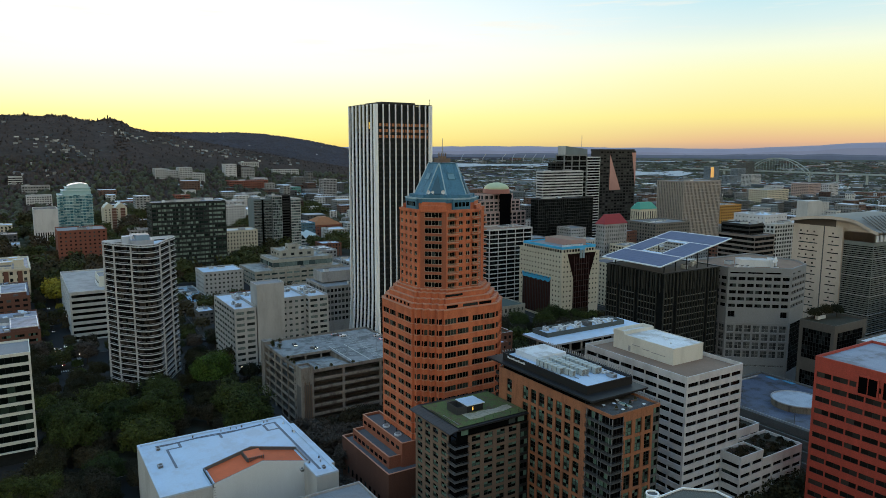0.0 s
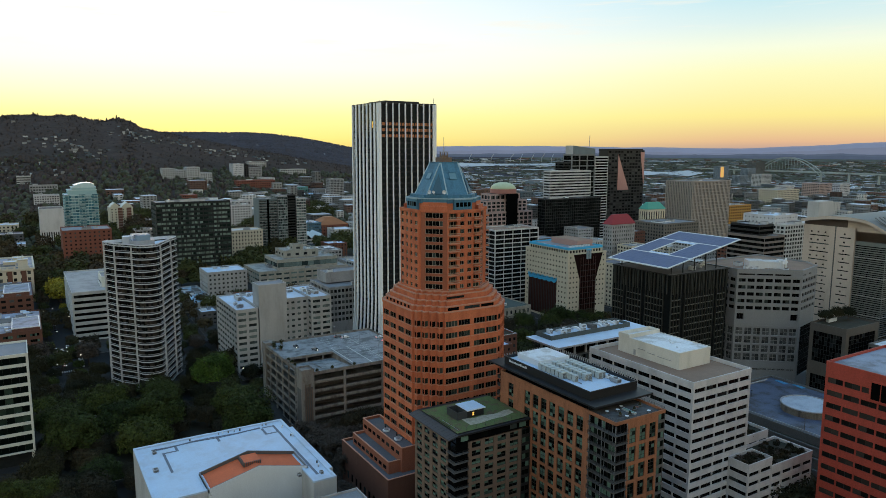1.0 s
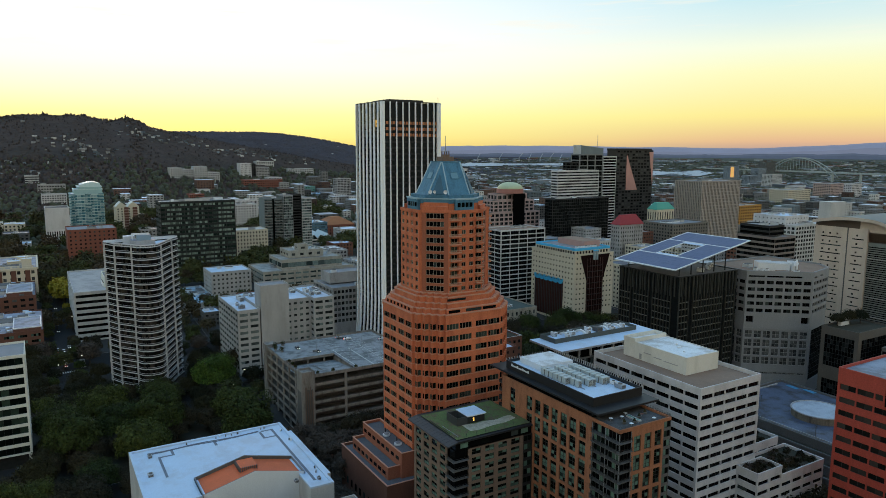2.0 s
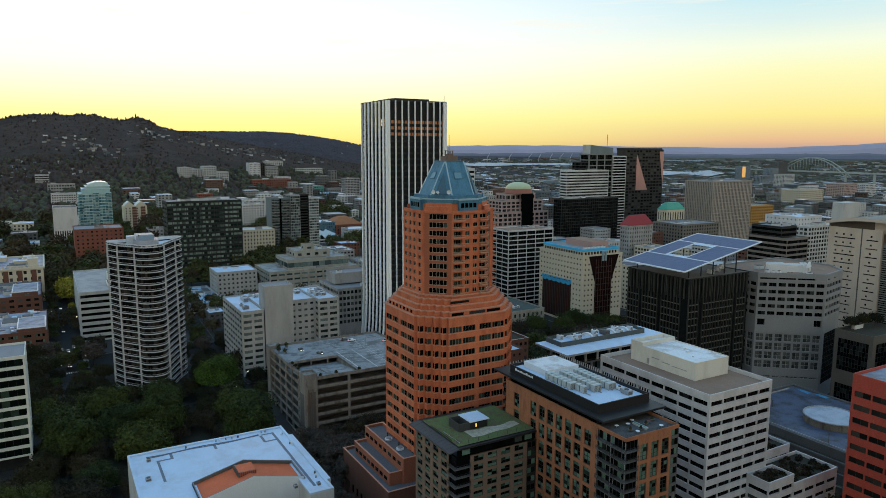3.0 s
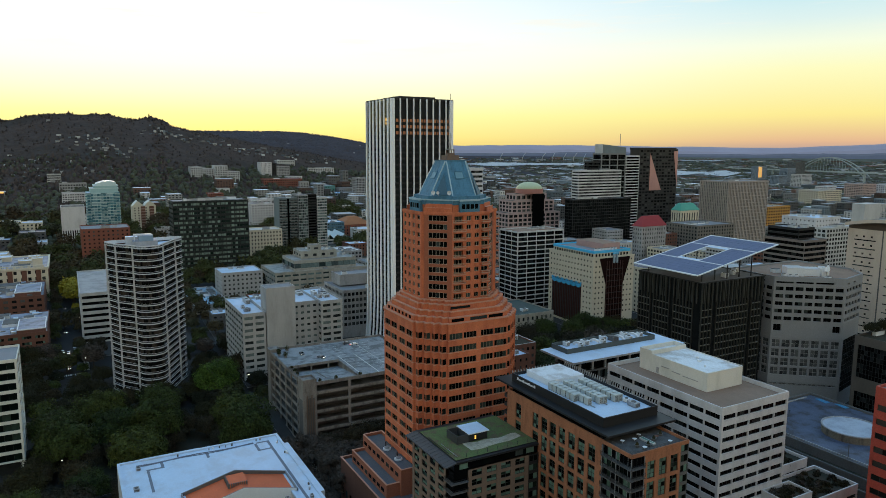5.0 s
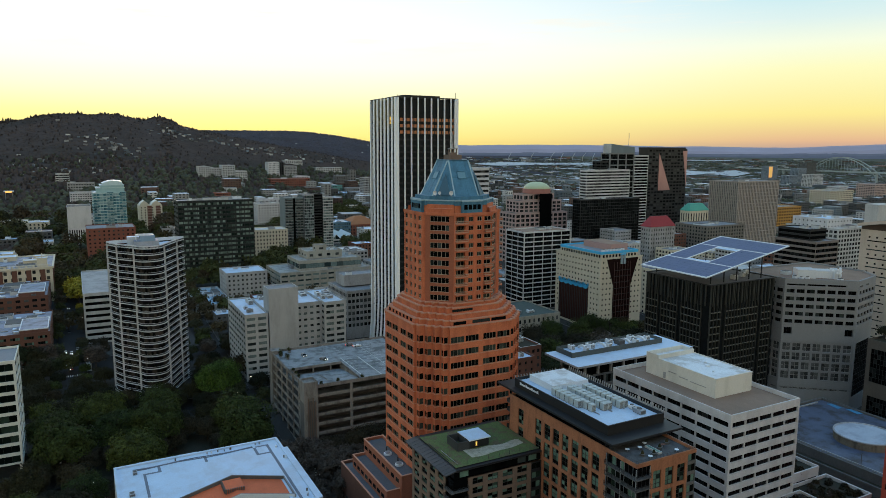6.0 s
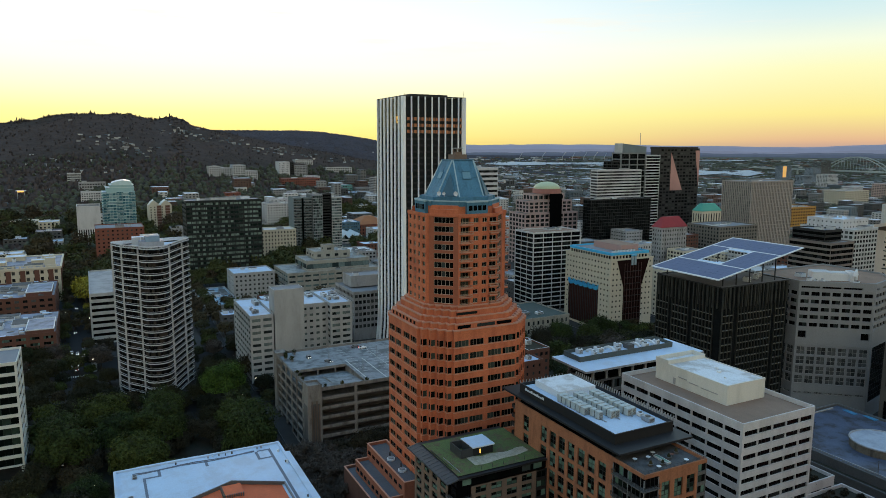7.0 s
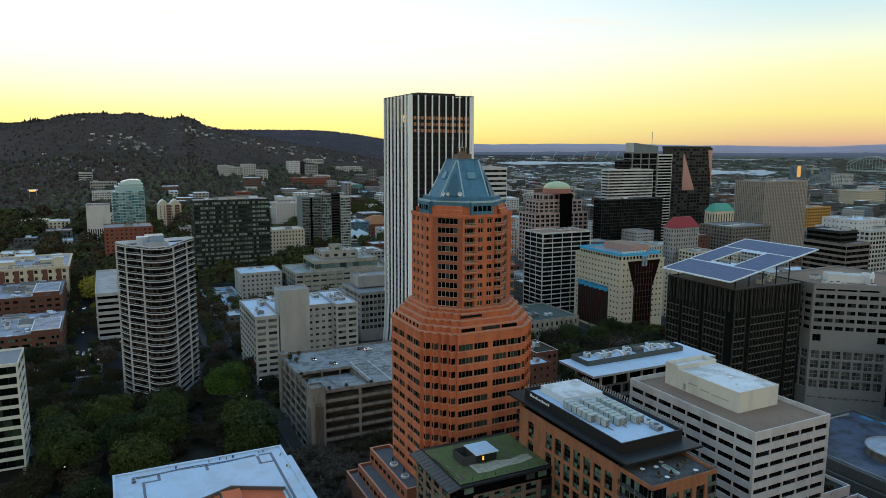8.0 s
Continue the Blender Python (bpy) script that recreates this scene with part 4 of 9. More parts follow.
    for y0, y1 in ((-10.5, -5.5), (-3.0, 4.0), (4.6, 10.6)):
        m = Mesh()
        m.box(KX + 20.4, KX + 20.56, KY + y0, KY + y1, 81.0, 82.1, DARK_GLASS)
        part("setback_window", m, root)
    for y0, y1 in ((-9.5, -1.5),):
        m = Mesh()
        m.box(KX + 17.8, KX + 17.96, KY + y0, KY + y1, 84.9, 85.8, DARK_GLASS)
        part("setback_window", m, root)
    # balconies on the east and north sides
    for k in (1, 2):
        for z, _ in zr:
            for u, half in ((-5.2, 2.2), (5.5, 1.6)):
                m = Mesh()
                pts = [(u - half, -17.2), (u + half, -17.2), (u + half, -15.75), (u - half, -15.75)]
                for _ in range(k):
                    pts = [(-y, x) for x, y in pts]
                pts = [(KX + x, KY + y) for x, y in pts]
                m.prism(pts, z - 0.95, z - 0.7, ORANGE, bottom=True)
                m.ring(pts, 0.07, z + 0.12, z + 0.24, FRAME_TAN)
                m.ring(pts, 0.05, z - 0.7, z - 0.35, ORANGE_TRIM)
                for q in range(4):
                    m.box(pts[q][0] - 0.05, pts[q][0] + 0.05, pts[q][1] - 0.05, pts[q][1] + 0.05, z - 0.7, z + 0.2, FRAME_TAN)
                part("balcony", m, root)
    # parapet, stepped brick corners and the blue crown
    m = Mesh()
    m.prism(notched(15.8, 8.5, 1.2), 117.8, 117.95, ORANGE, top=GREY_ROOF)
    m.ring(notched(16.05, 8.6, 1.2), 0.5, 117.6, 118.6, ORANGE)
    part("parapet", m, root)
    for k in range(4):
        for h, c, z1 in ((15.5, 8.4, 120.0), (14.6, 8.0, 121.3), (13.8, 7.6, 122.0)):
            q = [(h - c, -h + 1.2), (h - 1.2, -h + c), (h - 6, -h + c), (h - c, -h + 6)]
            for _ in range(k):
                q = [(-y, x) for x, y in q]
            m = Mesh()
            m.prism([(KX + x, KY + y) for x, y in q], 117.9, z1, ORANGE, top=ORANGE_TRIM)
            part("corner_step", m, root, "stepped brick corner of the crown")
    m = Mesh()
    m.prism(notched(13.4, 7.0, 1.0), 117.9, 121.0, ORANGE, top=BLUE_METAL)
    part("crown_base", m, root)
    m = Mesh()
    m.prism(notched(13.7, 7.4, 0.8), 121.0, 122.7, BLUE_METAL)
    m.prism(notched(12.2, 6.6, 0.7), 122.7, 124.0, BLUE_METAL)
    m.ring(notched(13.9, 7.5, 0.8), 0.3, 122.5, 122.9, mat("pale_blue_flashing", (0.34, 0.47, 0.52), 0.4, 0.1))
    part("crown_band", m, root, "blue metal band")
    for k in range(4):
        # dormer with four small windows
        dm = Mesh()
        pts = [(-4.0, -14.6), (4.0, -14.6), (4.0, -9.0), (-4.0, -9.0)]
        for _ in range(k):
            pts = [(-y, x) for x, y in pts]
        pts = [(KX + x, KY + y) for x, y in pts]
        dm.prism(pts, 117.95, 122.6, BLUE_METAL)
        dm.ring(shrink(pts, -0.15), 0.4, 122.3, 122.8, MATS["pale_blue_flashing"])
        dorm = part("dormer", dm, root, "blue metal dormer")
        for j in range(4):
            wm = Mesh()
            q = [(-3.3 + 1.75 * j, -14.66), (-1.95 + 1.75 * j, -14.66), (-1.95 + 1.75 * j, -14.5), (-3.3 + 1.75 * j, -14.5)]
            for _ in range(k):
                q = [(-y, x) for x, y in q]
            wm.prism([(KX + x, KY + y) for x, y in q], 119.6, 121.3, DARK_GLASS)
            part("pane", wm, dorm)
    # eight-sided pyramid: four wide sides, four narrow hips
    def octo(h, c, z):
        q = [(h - c, -h), (h, -h + c)]
        pts = []
        for k in range(4):
            for x, y in q:
                for _ in range(k):
                    x, y = -y, x
                pts.append((KX + x, KY + y, z))
        return pts
    lo, hi = octo(10.4, 5.7, 124.0), octo(4.1, 0.2, 136.2)
    m = Mesh()
    for i in range(8):
        j = (i + 1) % 8
        m.face([lo[i], lo[j], hi[j], hi[i]], BLUE_METAL)
    m.face(hi, BLUE_METAL)
    roof = part("pyramid_roof", m, root, "blue standing-seam metal pyramid")
    for i in range(8):
        m = Mesh()
        m.bar(lo[i], hi[i], 0.4, mat("pale_blue_flashing", (0.34, 0.47, 0.52), 0.4, 0.1))
        part("hip_seam", m, roof)
    m = Mesh()
    for i in (1, 3, 5, 7):
        a, b, c, d = Vector(lo[i]), Vector(lo[(i + 1) % 8]), Vector(hi[(i + 1) % 8]), Vector(hi[i])
        for f in (0.2, 0.4, 0.6, 0.8):
            m.bar(tuple(a.lerp(b, f)), tuple(d.lerp(c, f)), 0.10, BLUE_METAL)
        m.bar(tuple(a.lerp(d, 0.52)), tuple(b.lerp(c, 0.52)), 0.14, BLUE_METAL)
    part("seam", m, roof)
    # a raised panel in each wide slope
    panel = mat("lighter_blue_panel", (0.13, 0.27, 0.34), 0.4, 0.2, 0.4)
    for i in (1, 3, 5, 7):
        a, b, c, d = Vector(lo[i]), Vector(lo[(i + 1) % 8]), Vector(hi[(i + 1) % 8]), Vector(hi[i])
        out = (b - a).cross(d - a).normalized() * 0.12
        q = [a.lerp(b, u).lerp(d.lerp(c, u), v) + out for u, v in ((0.3, 0.48), (0.7, 0.48), (0.7, 0.68), (0.3, 0.68))]
        m = Mesh()
        m.face([tuple(p) for p in q], panel)
        for j in range(4):
            m.bar(tuple(q[j]), tuple(q[(j + 1) % 4]), 0.25, BLUE_METAL)
        part("rooflight", m, roof, "paler blue glazed panel")
    # small gable in each clipped corner
    for k in range(4):
        m = Mesh()
        tri = [(6.0, -9.5, 124.3), (9.5, -6.0, 124.3), (5.55, -5.55, 132.2)]
        for _ in range(k):
            tri = [(-y, x, z) for x, y, z in tri]
        # shade of the corner recess, painted as a darker blue face
        m.face([(KX + x, KY + y, z) for x, y, z in tri], mat("dark_blue_recess", (0.045, 0.115, 0.165), 0.5, 0.2))
        a, b, c = [Vector((KX + x, KY + y, z)) for x, y, z in tri]
        m.bar(tuple(a), tuple(c), 0.18, BLUE_METAL)
        m.bar(tuple(b), tuple(c), 0.18, BLUE_METAL)
        part("gable", m, roof)
    m = Mesh()
    m.box(KX - 4.3, KX + 4.3, KY - 4.3, KY + 4.3, 136.2, 136.5, BLUE_METAL)
    m.box(KX - 2.4, KX + 2.4, KY - 2.4, KY + 2.4, 136.5, 138.2, GREY_BRICK)
    m.box(KX - 1.2, KX + 1.2, KY - 1.2, KY + 1.2, 138.2, 139.0, GREY_BRICK)
    for dx in (-1.0, 1.0):
        for dy in (-1.0, 1.0):
            m.box(KX + dx - 0.15, KX + dx + 0.15, KY + dy - 0.15, KY + dy + 0.15, 139.0, 140.2, GREY_BRICK)
    m.box(KX - 1.3, KX + 1.3, KY - 1.3, KY + 1.3, 140.2, 140.5, STEEL)
    part("lantern", m, root)
    m = Mesh()
    m.cylinder(KX, KY, 140.4, 142.5, 0.22, STEEL, 8)
    m.cylinder(KX, KY, 142.5, 146.2, 0.10, STEEL, 8)
    part("mast", m, root)
    for dx, dy, r in ((7.2, -10.6, 0.75), (8.4, -9.4, 0.6), (10.9, -6.2, 0.8)):
        m = Mesh()
        m.cylinder(KX + dx, KY + dy, 124.0, 125.0, 0.12, STEEL, 6)
        for a in range(12):
            t0, t1 = 2 * math.pi * a / 12, 2 * math.pi * (a + 1) / 12
            m.face([(KX + dx + 0.3, KY + dy - 0.3, 125.2), (KX + dx + 0.5 + r * 0.7 * math.cos(t0), KY + dy - 0.5 + r * 0.7 * math.cos(t0), 125.2 + r * math.sin(t0)),
                    (KX + dx + 0.5 + r * 0.7 * math.cos(t1), KY + dy - 0.5 + r * 0.7 * math.cos(t1), 125.2 + r * math.sin(t1))], WHITE_METAL)
        part("dish", m, root, "white satellite dish")
    # stepped podium to the south
    for x0, x1, y0, y1, z, col, rf in ((52, 95, -1.5, 14, 19.6, BROWN_BRICK, DARK_ROOF), (56, 89, 1.8, 14, 23.4, PODIUM_BRICK, DARK_ROOF), (55, 90.3, 6.9, 15, 28.4, PODIUM_BRICK, DARK_ROOF)):
        m = Mesh()
        m.prism(rect(x0, x1, y0, y1), 0, z - 1.0, col, top=rf)
        m.ring(rect(x0, x1, y0, y1), 0.5, z - 1.0, z, col)
        m.ring(rect(x0 - 0.1, x1 + 0.1, y0 - 0.1, y1 + 0.1), 0.6, z, z + 0.15, ORANGE_TRIM)
        p = part("podium", m, root, "stepped brick podium")
        n = int((x1 - x0) / 4)
        for i in range(n):
            u = x0 + 1.2 + (x1 - x0 - 2) * i / n
            m = Mesh()
            if col is PODIUM_BRICK:
                m.box(u, u + 2.6, y0 - 0.03, y0 + 0.1, z - 3.6, z - 2.2, DARK_GLASS)
            else:
                m.box(u, u + 1.6, y0 - 0.03, y0 + 0.1, 5, 8, DARK_GLASS)
            part("window", m, p)
    for x, y in ((70, 10.5), (80, 10.6)):
        m = Mesh()
        m.cylinder(x, y, 27.4, 28.0, 1.5, WHITE_METAL, 18)
        m.cylinder(x, y, 28.0, 28.5, 1.0, STEEL, 14)
        m.cylinder(x - 1.0, y, 28.0, 30.0, 0.25, BLACK_METAL, 8)
        solo("roof_vent", m, (x, y, 27.4), "round white rooftop vent with a black flue", "roof vent", "podium vents")


orange_tower()


# ---- the tall white-finned tower ----
def finned_tower():
    x0, x1, y0, y1, zt, g = -119.0, -79.2, 81.8, 122.4, 169.8, 2.0
    root = thing("office_tower", "tall dark glass tower with white vertical fins and pale corner piers", "tower", ((x0 + x1) / 2, (y0 + y1) / 2, g))
    m = Mesh()
    m.box(x0 + 0.8, x1 - 0.8, y0 + 0.8, y1 - 0.8, g, zt - 0.6, BLACK_GLASS, top=GREY_ROOF)
    part("core", m, root, "black curtain wall")
    # floor bands
    n = 40
    step = (zt - 14 - g - 8) / n
    # orange glow of the top windows, put into the panel colour
    copper = mat("orange_glow_spandrel", (0.50, 0.20, 0.085), 0.4, 0.2, 0.3, metal=0.3)
    for i in range(n + 1):
        z = g + 8 + step * i
        m = Mesh()
        m.ring(rect(x0 + 0.55, x1 - 0.55, y0 + 0.55, y1 - 0.55), 0.4, z, z + 1.1, BLACK_METAL)
        part("floor_band", m, root)
    for r in range(3):
        z = zt - 18.5 + (1 - r) * step + 0
        for j in range(16):
            m = Mesh()
            u = y0 + 2.2 + (y1 - y0 - 3.6) * j / 16
            m.box(x1 - 0.5, x1 - 0.42, u + 0.2, u + 1.9, z + 1.2, z + 3.0, copper)
            part("panel", m, root, "window panel with an orange glow in its colour")
    # flared fins
    prof = [(g, 5.0), (g + 6, 3.4), (g + 14, 2.0), (g + 26, 0.9), (g + 42, 0.3), (zt, 0.0)]

    def fin(ax, ay, tx, ty, w, d, material):
        m = Mesh()
        for (za, oa), (zb, ob_) in zip(prof, prof[1:]):
            pts = []
            for z, o in ((za, oa), (zb, ob_)):
                bx, by = ax + ty * o, ay - tx * o
                pts.append([(bx - tx * w / 2, by - ty * w / 2, z), (bx + tx * w / 2, by + ty * w / 2, z), (bx + tx * w / 2 + ty * d, by + ty * w / 2 - tx * d, z), (bx - tx * w / 2 + ty * d, by - ty * w / 2 - tx * d, z)])
            for q in range(4):
                r = (q + 1) % 4
                m.face([pts[0][q], pts[0][r], pts[1][r], pts[1][q]], material)
        m.face(pts[1], material)
        return m
    sides = (((x0, y0), (x1, y0)), ((x1, y0), (x1, y1)), ((x1, y1), (x0, y1)), ((x0, y1), (x0, y0)))
    for s, (a, b) in enumerate(sides):
        L = math.dist(a, b)
        tx, ty = (b[0] - a[0]) / L, (b[1] - a[1]) / L
        n, d = (7, 0.55) if s % 2 == 0 else (9, 0.9)
        for i in range(n + 1):
            corner = i in (0, n)
            w = 1.9 if s % 2 == 0 else 0.62
            u = 0.5 + (L - 1.0) * i / n
            part("fin", fin(a[0] + tx * u, a[1] + ty * u, tx, ty, w if not corner else 1.2, d, FIN_WHITE), root)
    for cx, cy, wx, wy in ((x1, y0, 3.0, 1.0), (x0, y0, 1.0, 1.0), (x1, y1, 1.0, 2.2), (x0, y1, 1.0, 1.0)):
        m = Mesh()
        sx, sy = (-1 if cx > 0.5 * (x0 + x1) else 1), (-1 if cy > 0.5 * (y0 + y1) else 1)
        xs, ys = sorted((cx - 0.4 * sx, cx + sx * wx)), sorted((cy - 0.4 * sy, cy + sy * wy))
        m.box(*xs, *ys, g, zt, FIN_WHITE)
        part("corner_pier", m, root, "broad pale metal corner pier")
    # louvred top band
    m = Mesh()
    m.ring(rect(x0 - 0.2, x1 + 0.2, y0 - 0.2, y1 + 0.2), 0.8, zt - 0.5, zt + 0.4, BLACK_METAL)
    m.box(x0 + 8, x1 - 8, y0 + 8, y1 - 8, zt - 0.6, zt + 2.0, BLACK_METAL)
    part("roof_edge", m, root)
    # sunset sky showing through the storey, painted as glowing panes
    for j in range(3):
        m = Mesh()
        u = x0 + 25 + 3.6 * j
        m.box(u, u + 1.0, y0 + 0.55, y0 + 0.75, zt - 15, zt - 11, SUNSET_PANE)
        part("lit_pane", m, root, "pane glowing yellow for the sunset sky behind")
    for x, y, h in ((x1 - 1, y1 - 1, 4.0), (x1 - 3, y0 + 2, 1.6), (x0 + 14, y0 + 2, 1.4)):
        m = Mesh()
        m.cylinder(x, y, zt, zt + h, 0.12, BLACK_METAL, 6)
        part("aerial", m, root)


finned_tower()


# ---- car park ----
def car_proto(paint, label):
    root = thing("car", label, "car", (0, 0, 0), "parked cars")
    m = Mesh()
    prof = [(-2.2, 0.35), (-2.2, 0.85), (-1.3, 0.95), (-0.7, 1.42), (0.9, 1.42), (1.7, 0.92), (2.25, 0.85), (2.25, 0.35)]
    for y in (-0.88, 0.88):
        pts = [(x, y * (0.84 if z > 1.2 else 1), z) for x, z in prof]
        m.face(pts if y < 0 else pts[::-1], paint)
    for (xa, za), (xb, zb) in zip(prof, prof[1:] + prof[:1]):
        ka, kb = (0.84 if za > 1.2 else 1) * 0.88, (0.84 if zb > 1.2 else 1) * 0.88
        m.face([(xa, -ka, za), (xa, ka, za), (xb, kb, zb), (xb, -kb, zb)], DARK_GLASS if {za, zb} & {1.42} and za != zb else paint)
    part("body", m, root)
    for x in (-1.35, 1.4):
        for y in (-0.8, 0.8):
            wm = Mesh()
            ring = [(x + 0.33 * math.cos(t), 0.33 + 0.33 * math.sin(t)) for t in [2 * math.pi * k / 12 for k in range(12)]]
            wm.face([(a, y - 0.1, b) for a, b in ring], RUBBER)
            wm.face([(a, y + 0.1, b) for a, b in ring[::-1]], RUBBER)
            for k in range(12):
                (a, b), (c, d) = ring[k], ring[(k + 1) % 12]
                wm.face([(a, y - 0.1, b), (a, y + 0.1, b), (c, y + 0.1, d), (c, y - 0.1, d)], RUBBER)
            part("wheel", wm, root)
    for x, y, mt, nm in ((-2.22, -0.6, TAILLIGHT, "taillight"), (-2.22, 0.6, TAILLIGHT, "taillight"), (2.27, -0.6, HEADLIGHT, "headlight"), (2.27, 0.6, HEADLIGHT, "headlight")):
        lm = Mesh()
        lm.box(x - 0.02, x + 0.02, y - 0.16, y + 0.16, 0.62, 0.78, mt)
        part(nm, lm, root)
    return root


CARS = {k: car_proto(p, l) for k, p, l in (("white", CAR_WHITE, "white saloon car with dark windows"), ("grey", CAR_GREY, "dark grey saloon car with dark windows"), ("red", CAR_RED, "dark red saloon car with dark windows"))}
cars_used = set()


def park_car(kind, x, y, z, turn):
    if kind not in cars_used:
        cars_used.add(kind)
        CARS[kind].matrix_basis = pose(x, y, z, 0, 0, turn)
    else:
        copy_thing(CARS[kind], pose(x, y, z, 0, 0, turn))


DECK_CONCRETE = mat("weathered_concrete", (0.235, 0.215, 0.19), 0.9, 0.35, 0.2, tint=(0.13, 0.112, 0.095))
DECK_ROOF = mat("deck_surface", (0.25, 0.26, 0.265), 0.85, 0.35, 0.16, tint=(0.12, 0.125, 0.125))


def car_park():
    x0, x1, y0, y1, zt = -62.0, 1.0, 0.0, 65.0, 33.6
    root = thing("parking_garage", "grey concrete multi-storey car park with an open roof deck", "parking garage", ((x0 + x1) / 2, (y0 + y1) / 2, 0))
    step = 4.5
    for i in range(8):
        z = zt - 1.1 - step * i
        if z < -1:
            break
        m = Mesh()
        if i == 0:
            # roof deck, open over the sunken bay
            m.box(x0 + 0.5, -28, y0 + 0.5, y1 - 0.5, z - 0.4, z, DECK_ROOF)
            m.box(-28, x1 - 0.5, y0 + 27.4, y1 - 0.5, z - 0.4, z, DECK_ROOF)
            m.box(-28.3, -27.9, y0 + 1, y0 + 27.4, z - 0.4, z + 0.9, DECK_CONCRETE)
            m.box(-28, x1 - 0.5, y0 + 27.4, y0 + 27.7, z - 0.4, z + 0.5, DECK_CONCRETE)
            for yc in (3.0, 12.5, 21.5):
                m.box(-28.6, -28.0, yc, yc + 0.7, z - 4.4, z, DECK_CONCRETE)
        elif i == 1:
            m.box(x0 + 0.5, x1 - 0.5, y0 + 0.5, y1 - 0.5, z - 0.4, z, DECK_ROOF)
            # the ramp climbs from under the upper deck to the east edge
            ra, rb = z + 1.4, z + step - 0.1
            m.face([(-29.5, y0 + 0.4, ra), (x1 - 0.4, y0 + 0.4, rb), (x1 - 0.4, y0 + 27.4, rb), (-29.5, y0 + 27.4, ra)], DECK_ROOF)
            m.face([(-29.5, y0 + 27.4, ra - 0.5), (x1 - 0.4, y0 + 27.4, rb - 0.5), (x1 - 0.4, y0 + 27.4, z + step), (-29.5, y0 + 27.4, z + step)], DECK_CONCRETE)
            m.bar((-22, y0 + 13.8, ra + 0.75), (-8, y0 + 13.8, ra + 2.05), 0.5, DECK_CONCRETE, 0.7)
        else:
            # covered decks use a darker concrete than the open ones
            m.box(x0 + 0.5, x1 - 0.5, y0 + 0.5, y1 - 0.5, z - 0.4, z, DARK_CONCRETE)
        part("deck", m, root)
        m = Mesh()
        m.ring(rect(x0, x1, y0, y1), 0.3, z - 0.55, z + (1.1 if i == 0 else 0.95), DECK_CONCRETE)
        part("parapet", m, root)
    for u in range(7):
        if u % 2 == 0:
            y = y0 + 1 + (y1 - y0 - 2) * u / 6
            m = Mesh()
            m.box(x1 - 0.6, x1 + 0.2, y - 0.6, y + 0.6, 0, zt + 0.05, DECK_CONCRETE)
            part("column", m, root)
        x = x0 + 1 + (x1 - x0 - 2) * u / 6
        m = Mesh()
        m.box(x - 0.5, x + 0.5, y0 - 0.12, y0 + 0.6, 0, zt + 0.05, DECK_CONCRETE)
        part("column", m, root)
    # dark box added inside, so the open storeys read as shaded
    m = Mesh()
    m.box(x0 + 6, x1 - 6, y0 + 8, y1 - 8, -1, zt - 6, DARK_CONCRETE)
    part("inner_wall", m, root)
    m = Mesh()
    m.box(x1 - 6.4, x1 + 0.9, y0 - 0.9, y0 + 5.6, 0, zt + 1.0, DECK_CONCRETE)
    m.ring(rect(x1 - 6.4, x1 + 0.9, y0 - 0.9, y0 + 5.6), 0.35, zt + 1.0, zt + 1.9, DECK_CONCRETE)
    tower = part("stair_tower", m, root, "weathered concrete stair tower")
    rust = mat("rust_brown_rib", (0.15, 0.11, 0.085), 0.85, 0.3, 0.4)
    m = Mesh()
    # flat dark panels stand in for shaded slots in the wall
    m.box(x1 + 0.86, x1 + 0.95, y0 + 0.6, y0 + 4.6, 0, zt - 7, DARK_CONCRETE)
    m.box(x1 - 5.6, x1 - 0.2, y0 - 0.95, y0 - 0.86, 0, zt - 8, DARK_CONCRETE)
    part("recess", m, tower)
    for k in range(4):
        m = Mesh()
        m.box(x1 + 0.9, x1 + 1.35, y0 + 0.7 + k * 1.1, y0 + 1.2 + k * 1.1, 0, zt - 5.5 - (k % 2) * 2, rust)
        part("rib", m, tower, "rust-brown concrete rib")
    for k in range(8):
        m = Mesh()
        m.box(x1 - 7.3, x1 - 6.3, y0 - 1.2, y0 + 0.2, 2 + k * 4.0, 3.6 + k * 4.0, DECK_CONCRETE)
        part("ledge", m, tower)
    m = Mesh()
    m.box(x0 - 0.6, x0 + 5, y0 - 0.6, y0 + 5, 0, zt + 0.9, DECK_CONCRETE)
    part("stair_tower", m, root, "concrete stair tower")
    zl = zt - 1.1
    for y, n in ((33.0, 9), (44.0, 12), (49.2, 12), (62.5, 12)):
        m = Mesh()
        for i in range(n + 1):
            m.box(-54 + i * 4.2, -53.82 + i * 4.2, y - 2.4, y + 2.4, zl + 0.004, zl + 0.03, LINE_PAINT)
        part("bay_marking", m, root)
    for c in ((-36, -4, 29.6, 30.0), (-36, -2, 38.5, 38.9), (-56, -4, 46.5, 46.65)):
        m = Mesh()
        m.box(c[0], c[1], c[2], c[3], zl, zl + 0.12, LINE_PAINT)
        part("bay_marking", m, root)
    for x, y in ((-40, 22), (-14, 31), (-34, 46), (-12, 47), (-56, 40), (-31, 57)):
        m = Mesh()
        m.cylinder(x, y, zt - 1.1, zt + 5.5, 0.11, STEEL, 8)
        m.box(x - 0.8, x + 0.8, y - 0.15, y + 0.15, zt + 5.4, zt + 5.55, STEEL)
        solo("street_lamp", m, (x, y, zt - 1.1), "thin steel lamp post on the roof deck", "lamp post", "deck lamps")
